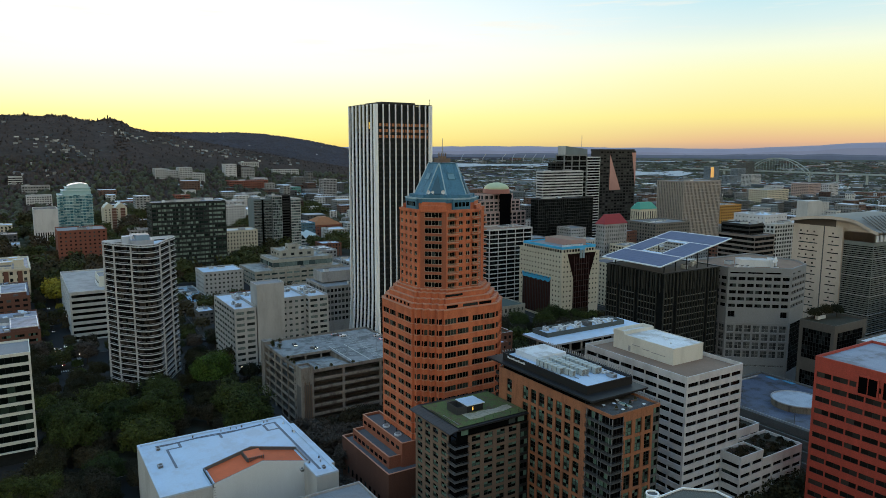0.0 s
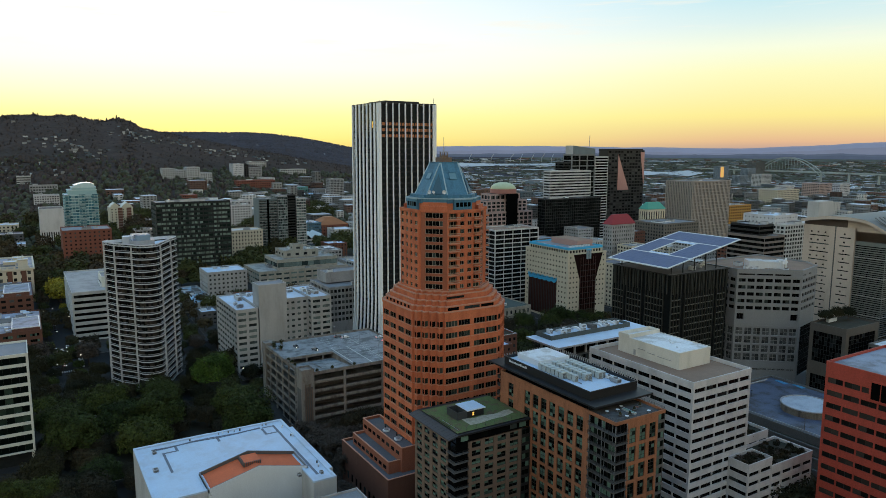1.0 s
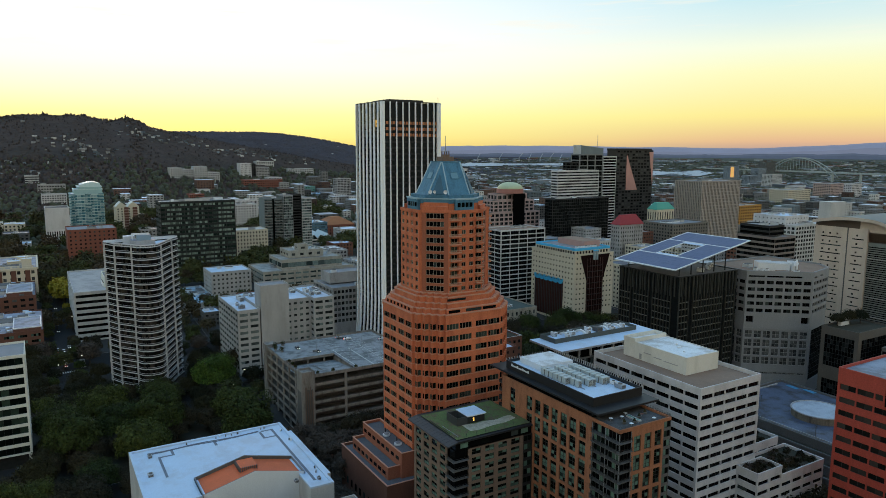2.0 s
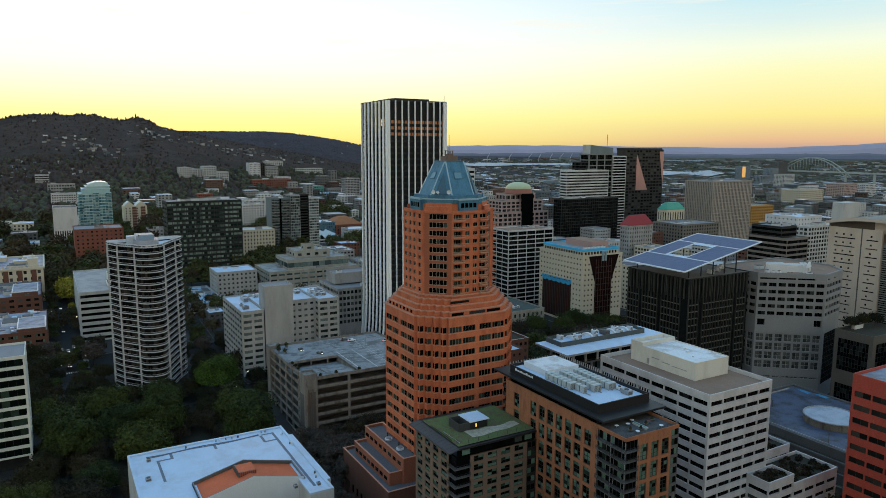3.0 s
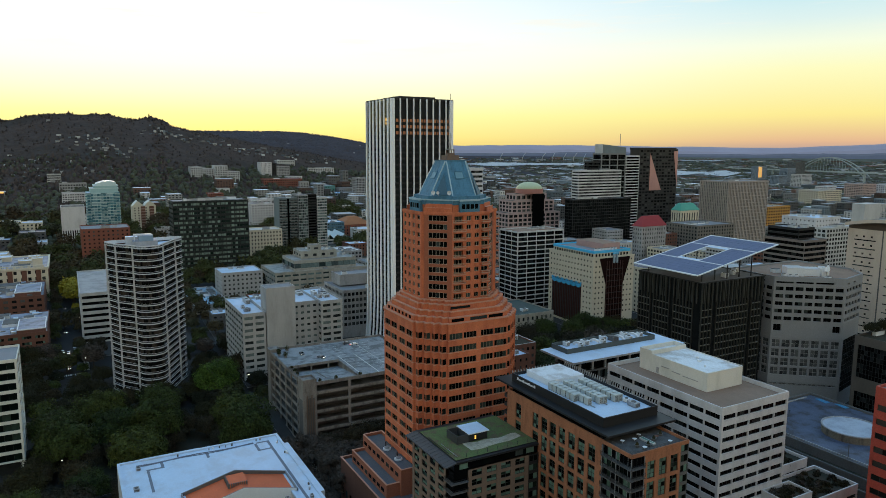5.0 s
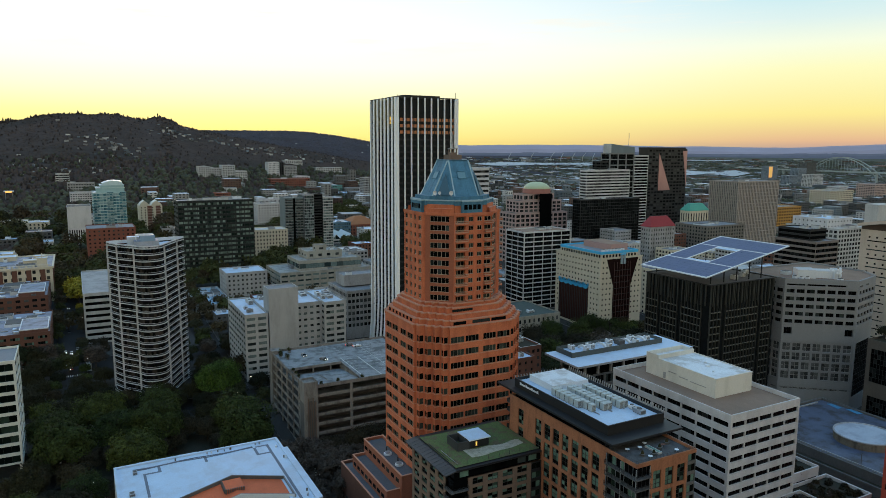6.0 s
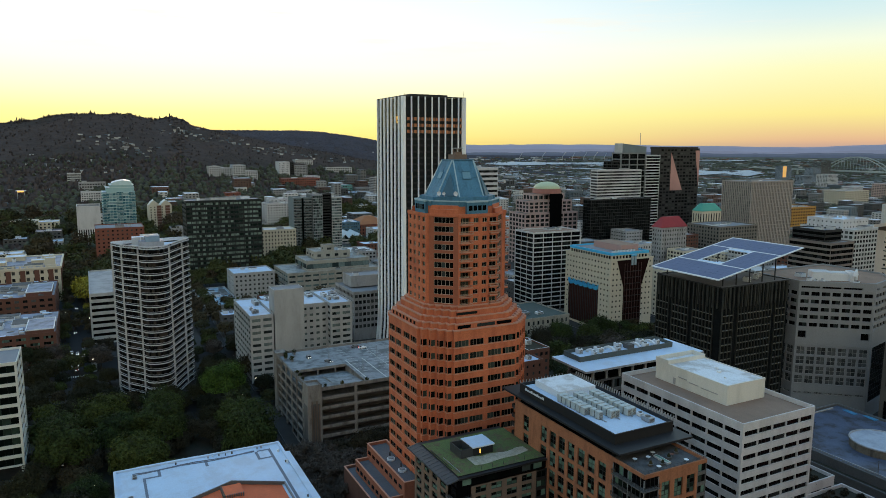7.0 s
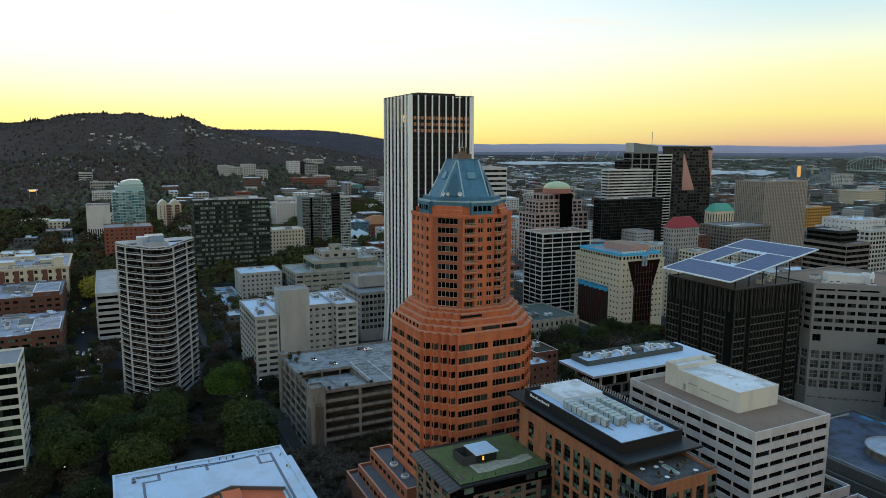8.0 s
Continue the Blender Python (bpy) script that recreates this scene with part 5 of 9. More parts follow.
    for kind, x, y, t in (("white", -51.8, 45, 90), ("grey", -55.5, 42, 80), ("white", -42, 62.4, 88), ("white", -33.6, 62.4, 90), ("grey", -37, 21, 24), ("grey", -48, 14, 0), ("red", -8, 62, 90), ("grey", -20.6, 62.4, 92)):
        park_car(kind, x, y, zt - 1.1, t)


car_park()


def deck_shrubs():
    rnd = random.Random(44)
    for x, y, r in ((-56, 4, 1.6), (-52, 3, 1.3), (-47, 5, 1.5), (-24, 1.6, 0.8), (-19, 1.6, 0.9), (-14, 1.4, 0.7), (-0.6, 8, 0.9), (-0.6, 16, 1.0), (-0.6, 28, 0.9), (-58, 9, 1.4)):
        m = Mesh()
        z = 32.5 if y > 2.5 else 33.0
        m.box(x - r * 0.8, x + r * 0.8, y - 0.5, y + 0.5, z, z + 0.7, DECK_CONCRETE)
        for i in range(260):
            d = Vector((rnd.gauss(0, 1), rnd.gauss(0, 1), rnd.gauss(0, 1))).normalized() * r * rnd.uniform(0.15, 1.0)
            q = Vector((x, y, z + 0.6 + r * 0.7)) + d
            u, v = Vector((rnd.gauss(0, 1), rnd.gauss(0, 1), rnd.gauss(0, 1))) * 0.13, Vector((rnd.gauss(0, 1), rnd.gauss(0, 1), rnd.gauss(0, 1))) * 0.13
            m.face([tuple(q - u), tuple(q + v), tuple(q + u), tuple(q - v)], LEAF_OLIVE)
        solo("planter", m, (x, y, z), "concrete planter with a leafy shrub on the deck", "planter", "deck planters")


deck_shrubs()


# ---- auditorium with the white roof ----
def auditorium():
    x0, x1, y0, y1, z = 34.4, 95.0, -80.5, -22.0, 27.0
    root = thing("auditorium", "low pale auditorium with a white membrane roof", "auditorium", ((x0 + x1) / 2, (y0 + y1) / 2, 0))
    m = Mesh()
    shell = [(x0, y0), (83.0, y0), (83.0, -30.5), (95.5, -30.5), (95.5, y1), (x0, y1)]
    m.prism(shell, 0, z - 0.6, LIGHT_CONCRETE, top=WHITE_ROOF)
    part("body", m, root)
    m = Mesh()
    m.ring(shell, 0.9, z - 0.6, z, WHITE_ROOF)
    part("parapet", m, root)
    m = Mesh()
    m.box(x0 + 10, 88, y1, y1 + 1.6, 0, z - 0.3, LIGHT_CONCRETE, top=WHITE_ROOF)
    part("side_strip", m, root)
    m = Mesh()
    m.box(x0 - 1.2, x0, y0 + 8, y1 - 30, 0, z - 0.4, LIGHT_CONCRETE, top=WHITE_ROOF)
    part("side_strip", m, root)
    # grey walkway strips
    walk_grey = mat("grey_walk_pad", (0.15, 0.17, 0.21), 0.8, 0.2, 0.4)
    zz = z - 0.59
    for c in ((x0 + 5.0, 90, y1 - 5.4, y1 - 4.4), (x0 + 4.0, x0 + 5.0, y1 - 9.4, y1 - 4.4), (x0 + 5.0, x0 + 12, y1 - 10.4, y1 - 9.4), (x0 + 11.0, x0 + 12, y1 - 9.4, y1 - 5.4),
              (x0 + 5.0, x0 + 10, y0 + 14, y0 + 15.0), (x0 + 9.0, x0 + 10, y0 + 9, y0 + 14), (x0 + 10, 62, y0 + 9, y0 + 9.9), (x0 + 4.0, x0 + 9, y0 + 30, y0 + 31)):
        m = Mesh()
        m.box(*c, zz, zz + 0.03, walk_grey)
        part("walkway_pad", m, root, "grey roof walkway pad")
    for k, dx in enumerate((0.0, 0.7)):
        m = Mesh()
        pts = [(x0 + 4.2 + dx + 0.5 * math.sin(q * 1.3 + k), y0 + 6 + (y1 - 16.4 - y0) * q / 8, zz + 0.12) for q in range(9)]
        for a, b in zip(pts, pts[1:]):
            m.bar(a, b, 0.26, walk_grey)
        part("pipe", m, root, "thin grey roof conduit")
    rnd = random.Random(3)
    for i in range(16):
        along = i % 2
        ux, uy = (x0 + rnd.uniform(1.4, 3.2), rnd.uniform(y0 + 4, y1 - 4)) if along else (rnd.uniform(x0 + 6, 92), y1 - rnd.uniform(1.2, 2.6))
        m = Mesh()
        m.cylinder(ux, uy, z - 0.6, z + 0.2, rnd.uniform(0.15, 0.4), rnd.choice((STEEL, WHITE_METAL, DARK_CONCRETE)), 8)
        solo("roof_vent", m, (ux, uy, z - 0.6), "small rooftop pipe vent", "roof vent", "auditorium vents")
    for x, y, s in ((42, -74, 1.8), (58, -76, 2.2), (88, -33, 1.6), (90, -25.5, 1.4)):
        roof_unit("roof_unit", x, y, z - 0.6, s, s * 0.8, 1.0)
    # gabled stage house: white wall to the east, orange roof behind a parapet
    ya, yb, ym, xa, xb, ze, zp = -63.4, -28.2, -45.9, 68.8, 83.4, 27.3, 31.6
    m = Mesh()
    m.face([(xb, ya, 0), (xb, yb, 0), (xb, yb, ze), (xb, ym, zp), (xb, ya, ze)], WHITE_METAL)
    m.face([(xa, yb, z - 1), (xa, ya, z - 1), (xa, ya, ze), (xa, ym, zp), (xa, yb, ze)], WHITE_METAL)
    m.face([(xa, ya, 0), (xb, ya, 0), (xb, ya, ze), (xa, ya, ze)], WHITE_METAL)
    m.face([(xb, yb, z - 1), (xa, yb, z - 1), (xa, yb, ze), (xb, yb, ze)], WHITE_METAL)
    part("stage_house", m, root, "white gabled stage house")
    m = Mesh()
    for x in (xa, xb - 0.4):
        m.face([(x, ya, ze), (x + 0.4, ya, ze), (x + 0.4, ym, zp), (x, ym, zp)], GREY_ROOF)
        m.face([(x, ym, zp), (x + 0.4, ym, zp), (x + 0.4, yb, ze), (x, yb, ze)], GREY_ROOF)
    m.face([(xa + 0.4, yb, z - 1), (xa + 0.4, ya, z - 1), (xa + 0.4, ya, ze), (xa + 0.4, ym, zp), (xa + 0.4, yb, ze)][::-1], DARK_CONCRETE)
    m.box(xa, xb, ya, ya + 0.4, z - 1, ze, GREY_ROOF)
    m.box(xa, xb, yb - 0.4, yb, z - 1, ze, GREY_ROOF)
    part("stage_house_parapet", m, root, "dark parapet")
    for y0_, y1_, za, zb in ((ya + 0.4, ym, ze - 1.1, zp - 1.3), (ym, yb - 0.4, zp - 1.3, ze - 1.1)):
        m = Mesh()
        m.face([(xa + 0.4, y0_, za), (xb - 0.4, y0_, za), (xb - 0.4, y1_, zb), (xa + 0.4, y1_, zb)], ORANGE_ROOF)
        part("stage_house_roof", m, root, "orange roof slope")
    m = Mesh()
    m.box(70.5, 77.5, -49.5, -43.5, zp - 2.0, zp - 0.7, ORANGE_ROOF)
    for t in range(9):
        m.box(70.3 + t * 0.85, 70.7 + t * 0.85, -49.9, -49.4, zp - 2, zp - 0.5, DARK_CONCRETE)
        m.box(77.3, 77.8, -49.6 + t * 0.7, -49.2 + t * 0.7, zp - 2, zp - 0.5, DARK_CONCRETE)
    part("ridge_hatch", m, root, "raised orange hatch on the ridge")
    m = Mesh()
    for z_ in range(20):
        m.box(xb, xb + 0.25, ya + 0.3, ya + 0.9, 8 + z_ * 0.95, 8.08 + z_ * 0.95, STEEL)
    part("ladder", m, root)
    return root


auditorium()

# ---- neighbours ----
# white banded office block
building("office_block", "white precast office block with long dark window bands", 118, 167.3, 75.4, 106.0, 65.2, WHITE_PRECAST, BLACK_GLASS, 3.62, 6.0, 0.90, 0.45, each=True,
         roof=GRAVEL_ROOF, base=0, mv=2, clutter=0, top_blank=1.6, parapet=1.4, depth=0.5)


def penthouse():
    root = thing("penthouse", "cream rooftop plant room with a stained white roof", "plant room", (138, 95, 63.8))
    m = Mesh()
    white = mat("weathered_white_paint", (0.68, 0.655, 0.58), 0.8, 0.10, 0.12, tint=(0.58, 0.56, 0.49))
    m.prism(rect(123.5, 153.0, 85.3, 102.0), 63.8, 69.8, white, top=STAINED_ROOF)
    part("wall", m, root)
    for u0, u1, z0, z1, label in ((131.5, 132.5, 64.2, 66.2, "small grey door"), (133.6, 137.2, 66.9, 67.15, "grey pipe run"), (138.4, 142.0, 66.4, 66.65, "grey pipe run"), (143, 149.5, 66.2, 66.4, "grey pipe run")):
        m = Mesh()
        m.box(u0, u1, 85.12, 85.34, z0, z1, CONCRETE)
        part("fitting", m, root, label)
    for x, y, r in ((142.0, 94.0, 0.7), (139.0, 96.5, 0.5), (147.0, 91.0, 0.4)):
        m = Mesh()
        m.cylinder(x, y, 69.75, 70.3, r, WHITE_METAL, 12)
        part("vent", m, root, "round roof vent")
    m = Mesh()
    m.ring(rect(123.46, 153.04, 85.26, 102.04), 0.3, 69.6, 70.1, white)
    part("parapet", m, root)
    m = Mesh()
    m.ring(rect(123.4, 129, 85.2, 102.1), 0.3, 69.6, 71.2, white)
    part("screen", m, root)


penthouse()

# terraces with planting beside the white block
for x0, x1, y0, y1, z in ((167.4, 175.6, 96.0, 109.2, 34.6), (160.1, 175.6, 109.3, 134.0, 31.2), (148.0, 160.0, 106.2, 130.0, 34.8)):
    root = thing("terrace", "white terraced wing with roof planting", "terrace", ((x0 + x1) / 2, (y0 + y1) / 2, 0), "planted terraces")
    w = Walls(root, True)
    zs = floors(0, int(z // 3.6), 3.6, 1.5, 1.2)
    for a, b in (((x0, y0), (x1, y0)), ((x1, y0), (x1, y1)), ((x1, y1), (x0, y1)), ((x0, y1), (x0, y0))):
        w.side(a, b, 0, z, even(math.dist(a, b), max(1, round(math.dist(a, b) / 6.5)), math.dist(a, b) / max(1, round(math.dist(a, b) / 6.5)) * 0.86), zs, WHITE_PRECAST, DARK_GLASS, None, 0.5, 1)
    w.done()
    flat_roof(root, rect(x0, x1, y0, y1), z - 1.1, SOIL, 1.1, WHITE_PRECAST, 0.4)
    rs = random.Random(int(z * 10))
    for i in range(int((x1 - x0) * (y1 - y0) / 6)):
        x, y, r = rs.uniform(x0 + 1.2, x1 - 1.2), rs.uniform(y0 + 1.2, y1 - 1.2), rs.uniform(0.6, 1.5)
        m = Mesh()
        leaf = rs.choice((LEAF_DARK, LEAF_BROWN, LEAF_BROWN, TWIG))
        for j in range(160):
            d = Vector((rs.gauss(0, 1), rs.gauss(0, 1), abs(rs.gauss(0, 0.8)))).normalized() * r * rs.uniform(0.4, 1.0)
            u, v = Vector((rs.gauss(0, 1), rs.gauss(0, 1), rs.gauss(0, 1))) * 0.17, Vector((rs.gauss(0, 1), rs.gauss(0, 1), rs.gauss(0, 1))) * 0.17
            q = Vector((x, y, z - 1.1)) + d
            m.face([tuple(q - u), tuple(q + v), tuple(q + u), tuple(q - v)], leaf)
        m.cylinder(x, y, z - 1.1, z - 0.6, 0.15, BARK, 6)
        solo("shrub", m, (x, y, z - 1.1), "low dark shrub growing on a roof terrace", "shrub", "terrace shrubs")

# red granite office
building("office_block", "red granite office building with dark window bands", 189.3, 250, 113.5, 150, 72.6, RED_STONE, glass("granite_block_glass", (0.012, 0.013, 0.012), (0.085, 0.075, 0.066), 0.5, 0.15), 4.3, 5.4, 0.90, 0.44, each=True,
         roof=mat("blue_grey_membrane", (0.25, 0.28, 0.35), 0.6, 0.2, 0.12, tint=(0.16, 0.17, 0.21)), base=0, mv=1, clutter=3, top_blank=4.2, parapet=0.9, depth=0.35)

def loggia():
    root = thing("loggia", "tall dark loggia openings framed in red granite", "loggia", (210.6, 113.5, 63.5))
    for x0, x1 in ((203.9, 209.7), (211.5, 217.3)):
        m = Mesh()
        m.box(x0, x1, 113.40, 113.46, 64.0, 69.5, BLACK_GLASS)
        part("pane", m, root)
        m = Mesh()
        for a, b, c, d in ((x0 - 0.5, x0, 63.5, 70.0), (x1, x1 + 0.5, 63.5, 70.0), (x0, x1, 63.5, 64.0), (x0, x1, 69.5, 70.0), ((x0 + x1) / 2 - 0.1, (x0 + x1) / 2 + 0.1, 64.0, 69.5)):
            m.box(a, b, 113.2, 113.46, c, d, RED_STONE)
        part("surround", m, root)


loggia()

# low block with the round drum on a blue roof
def drum_block():
    root = thing("convention_hall", "low concrete hall with a blue stained roof and a round drum", "hall", (135, 195, 0))
    w = Walls(root, False)
    P = rect(98, 166, 168, 226)
    for a, b in edges(P):
        w.side(a, b, 0, 22, [(1, math.dist(a, b) - 1)], [(5, 7), (10, 12), (15, 17.2)], DARK_CONCRETE, FAR_GLASS, None, 1.2, 7)
    w.done()
    flat_roof(root, P, 21.3, BLUE_ROOF, 0.9, DARK_CONCRETE, 0.8)
    m = Mesh()
    m.cylinder(137, 196, 21.3, 24.4, 11.5, mat("stained_drum_wall", (0.20, 0.165, 0.12), 0.9, 0.35, 0.3, tint=(0.10, 0.085, 0.065)), 48, top=mat("pale_drum_roof", (0.40, 0.43, 0.48), 0.6, 0.2, 0.12, 0.05, tint=(0.30, 0.32, 0.37)))
    drum = part("drum", m, root, "round drum with a pale roof")
    m = Mesh()
    k = 48
    for j in range(k):
        a0, a1 = 2 * math.pi * j / k, 2 * math.pi * (j + 1) / k
        p = [(137 + r * math.cos(a), 196 + r * math.sin(a)) for r, a in ((11.8, a0), (11.8, a1), (11.2, a1), (11.2, a0))]
        m.prism(p, 24.3, 24.75, CONCRETE)
    part("rim", m, drum, "pale rim")
    for y, z in ((168.9, 21.9), (170.4, 21.6)):
        m = Mesh()
        for j in range(34):
            m.box(99 + j * 2, 100.2 + j * 2, y, y + 0.5, 21.3, z, DARK_CONCRETE)
        part("louvre_row", m, root)
    m = Mesh()
    m.box(100, 160, 171.6, 172.0, 21.3, 21.75, CONCRETE)
    m.box(100, 100.5, 172.0, 220, 21.3, 21.8, CONCRETE)
    part("kerb", m, root)
    for y0, y1, z in ((156, 160, 12.5), (160.1, 164, 15.5), (164.1, 167.9, 18.5)):
        m = Mesh()
        m.box(98, 166, y0, y1, 0, z, DARK_CONCRETE, top=SOIL)
        m.box(98, 166, y0 - 0.3, y0 + 0.3, z, z + 0.9, DARK_CONCRETE)
        part("terrace_step", m, root, "dark stepped terrace with a concrete rail")
    pool = mat("cyan_rooflight", (0.06, 0.24, 0.40), 0.4, 0.3, 0.5)
    for x, y in ((103.5, 222), (112, 223.6)):
        m = Mesh()
        m.prism([(x, y), (x + 6, y - 1.2), (x + 6.6, y + 1.4), (x + 1, y + 2)], 21.3, 21.5, pool)
        part("rooflight", m, root, "small bright blue rooflight")
    for x, y, h in ((150, 172, 5.0), (112, 190, 3.0)):
        m = Mesh()
        m.cylinder(x, y, 21.3, 21.3 + h, 0.15, DARK_CONCRETE, 8)
        m.box(x - 0.5, x + 0.5, y - 0.12, y + 0.12, 21.3 + h, 21.5 + h, DARK_CONCRETE)
        solo("lamp_post", m, (x, y, 21.3), "thin dark lamp post on the roof", "lamp post")


drum_block()

# federal tower with the tilted solar canopy
def federal_tower():
    x0, x1, y0, y1, zt = 18.0, 61.8, 187.0, 236.5, 74.4
    root = thing("office_tower", "dark glass government tower with slim metal fins", "tower", ((x0 + x1) / 2, (y0 + y1) / 2, 0))
    m = Mesh()
    m.box(x0 + 0.6, x1 - 0.6, y0 + 0.6, y1 - 0.6, 0, zt - 0.4, BLACK_GLASS, top=DARK_CONCRETE)
    part("core", m, root, "black curtain wall")
    fin = mat("bronze_fin", (0.040, 0.041, 0.034), 0.5, 0.2, 0.5)
    shelf = mat("tan_sunshade", (0.135, 0.13, 0.105), 0.6, 0.25, 0.5)
    n = 17
    step = (zt - 12.0) / n
    south = ((x0 + 1.0, x0 + 9.5), (x0 + 12, x0 + 23.0), (x0 + 26, x1 - 5.0))
    east = ((y0 + 1.0, y0 + 8.5), (y0 + 12, y0 + 36), (y0 + 39, y1 - 3))
    for i in range(n):
        z = step * i + 1.0
        m = Mesh()
        for u0, u1 in south:
            m.box(u0, u1, y0 - 0.15, y0 + 0.6, z, z + 0.34, shelf)
        part("sunshade", m, root, "tan horizontal sunshade")
        m = Mesh()
        for u0, u1 in east:
            m.box(x1 - 0.6, x1 + 0.15, u0, u1, z, z + 0.34, shelf)
        part("sunshade", m, root, "tan horizontal sunshade")
    # the slots between the fin groups stay dark and smooth
    for groups, on_south in ((south, True), (east, False)):
        for u0, u1 in groups:
            k = round((u1 - u0) / 2.2)
            for q in range(k + 1):
                u = u0 + (u1 - u0) * q / k
                m = Mesh()
                if on_south:
                    m.box(u - 0.16, u + 0.16, y0 - 0.22, y0 + 0.6, 1, zt - 0.6, fin)
                else:
                    m.box(x1 - 0.6, x1 + 0.22, u - 0.16, u + 0.16, 1, zt - 0.6, fin)
                part("mullion", m, root)
    for k in range(14):
        m = Mesh()
        u = x0 + 2.0 + 3.0 * k
        m.box(u, u + 0.5, y0 - 0.3, y0 + 0.3, zt - 11, zt - 0.6, fin)
        part("upper_fin", m, root)
    for k in range(16):
        m = Mesh()
        u = y0 + 2.0 + 3.0 * k
        m.box(x1 - 0.3, x1 + 0.3, u, u + 0.5, zt - 11, zt - 0.6, fin)
        part("upper_fin", m, root)
    m = Mesh()
    m.ring(rect(x0, x1, y0, y1), 0.5, zt - 0.6, zt, BLACK_METAL)
    part("parapet", m, root)
    # canopy
    cz = lambda y: 78.0 + (y - 185.2) * 11.6 / 59.0
    cx0, cx1, cy0, cy1 = 17.5, 60.6, 185.2, 244.6
    canopy = thing("solar_canopy", "tilted canopy of blue solar panels in a white frame", "canopy", ((cx0 + cx1) / 2, (cy0 + cy1) / 2, zt))
    solar = mat("solar_panel", (0.085, 0.11, 0.20), 0.5, 0.2, 0.15, 0.02, spec=0.2)

    def slab(m, a0, a1, b0, b1, up, th, material):
        k = len(m.v)
        for z in (up, up + th):
            m.v.extend([(a0, b0, cz(b0) + z), (a1, b0, cz(b0) + z), (a1, b1, cz(b1) + z), (a0, b1, cz(b1) + z)])
        for q in ((3, 2, 1, 0), (4, 5, 6, 7), (0, 1, 5, 4), (1, 2, 6, 5), (2, 3, 7, 6), (3, 0, 4, 7)):
            m.f.append(tuple(k + j for j in q)), m.m.append(m.slot(material))
    hx0, hx1, hy0, hy1 = 30.5, 44.5, 203.5, 228.5
    backing = mat("panel_backing", (0.085, 0.11, 0.20), 0.6, 0.1)
    for a0, a1, b0, b1 in ((cx0, cx1, cy0, hy0), (cx0, cx1, hy1, cy1), (cx0, hx0, hy0, hy1), (hx1, cx1, hy0, hy1)):
        m = Mesh()
        slab(m, a0 + 0.02, a1 - 0.02, b0 + 0.02, b1 - 0.02, 0.05, 0.15, backing)
        part("backing", m, canopy)
    for a0, a1, b0, b1 in ((cx0, cx1, cy0, hy0), (cx0, cx1, hy1, cy1), (cx0, hx0, hy0, hy1), (hx1, cx1, hy0, hy1)):
        nx, ny = max(1, round((a1 - a0) / 4.4)), max(1, round((b1 - b0) / 3.1))
        for i in range(nx):
            for j in range(ny):
                m = Mesh()
                u0, u1 = a0 + (a1 - a0) * i / nx, a0 + (a1 - a0) * (i + 1) / nx
                w0, w1 = b0 + (b1 - b0) * j / ny, b0 + (b1 - b0) * (j + 1) / ny
                slab(m, u0 + 0.03, u1 - 0.03, w0 + 0.03, w1 - 0.03, 0.25, 0.12, solar)
                part("solar_panel", m, canopy)
    for a0, a1, b0, b1 in ((cx0 - 0.8, cx0, cy0 - 0.9, cy1 + 0.9), (cx1, cx1 + 0.8, cy0 - 0.9, cy1 + 0.9), (cx0, cx1, cy0 - 0.9, cy0), (cx0, cx1, cy1, cy1 + 0.9), (cx0, cx1, hy0 - 0.6, hy0 + 0.1), (cx0, cx1, hy1 - 0.1, hy1 + 0.6),
                           (hx0 - 0.5, hx0 + 0.1, hy0 + 0.1, hy1 - 0.1), (hx1 - 0.1, hx1 + 0.5, hy0 + 0.1, hy1 - 0.1)):
        m = Mesh()
        slab(m, a0, a1, b0, b1, 0.0, 0.5, WHITE_METAL)
        part("edge_beam", m, canopy)
    for a0, a1, b0, b1 in ((hx0, hx1, hy0 + 0.4, hy0 + 2.2), (hx0, hx1, hy1 - 2.6, hy1 - 0.4)):
        m = Mesh()
        slab(m, a0, a1, b0, b1, 0.1, 0.3, WHITE_ROOF)
        part("hatch", m, canopy)
    for k in range(6):
        y = cy0 + 6 + 9.4 * k
        for x in (cx0 + 4, cx1 - 2.5):
            if y < 235:
                m = Mesh()
                m.bar((x, y, zt - 0.5), (x, y, cz(y)), 0.45, BLACK_METAL)
                part("post", m, canopy)
        m = Mesh()
        m.bar((cx0, y, cz(y) - 0.2), (cx1, y, cz(y) - 0.2), 0.4, STEEL)
        part("cross_beam", m, canopy)
    for x, y, s in ((55, 212, 3.0), (52, 222, 2.2), (40, 215, 4.0), (30, 205, 3.0), (47, 230, 3.0)):
        roof_unit("roof_unit", x, y, zt - 0.4, s, s * 0.8, 2.4, WHITE_METAL)


federal_tower()


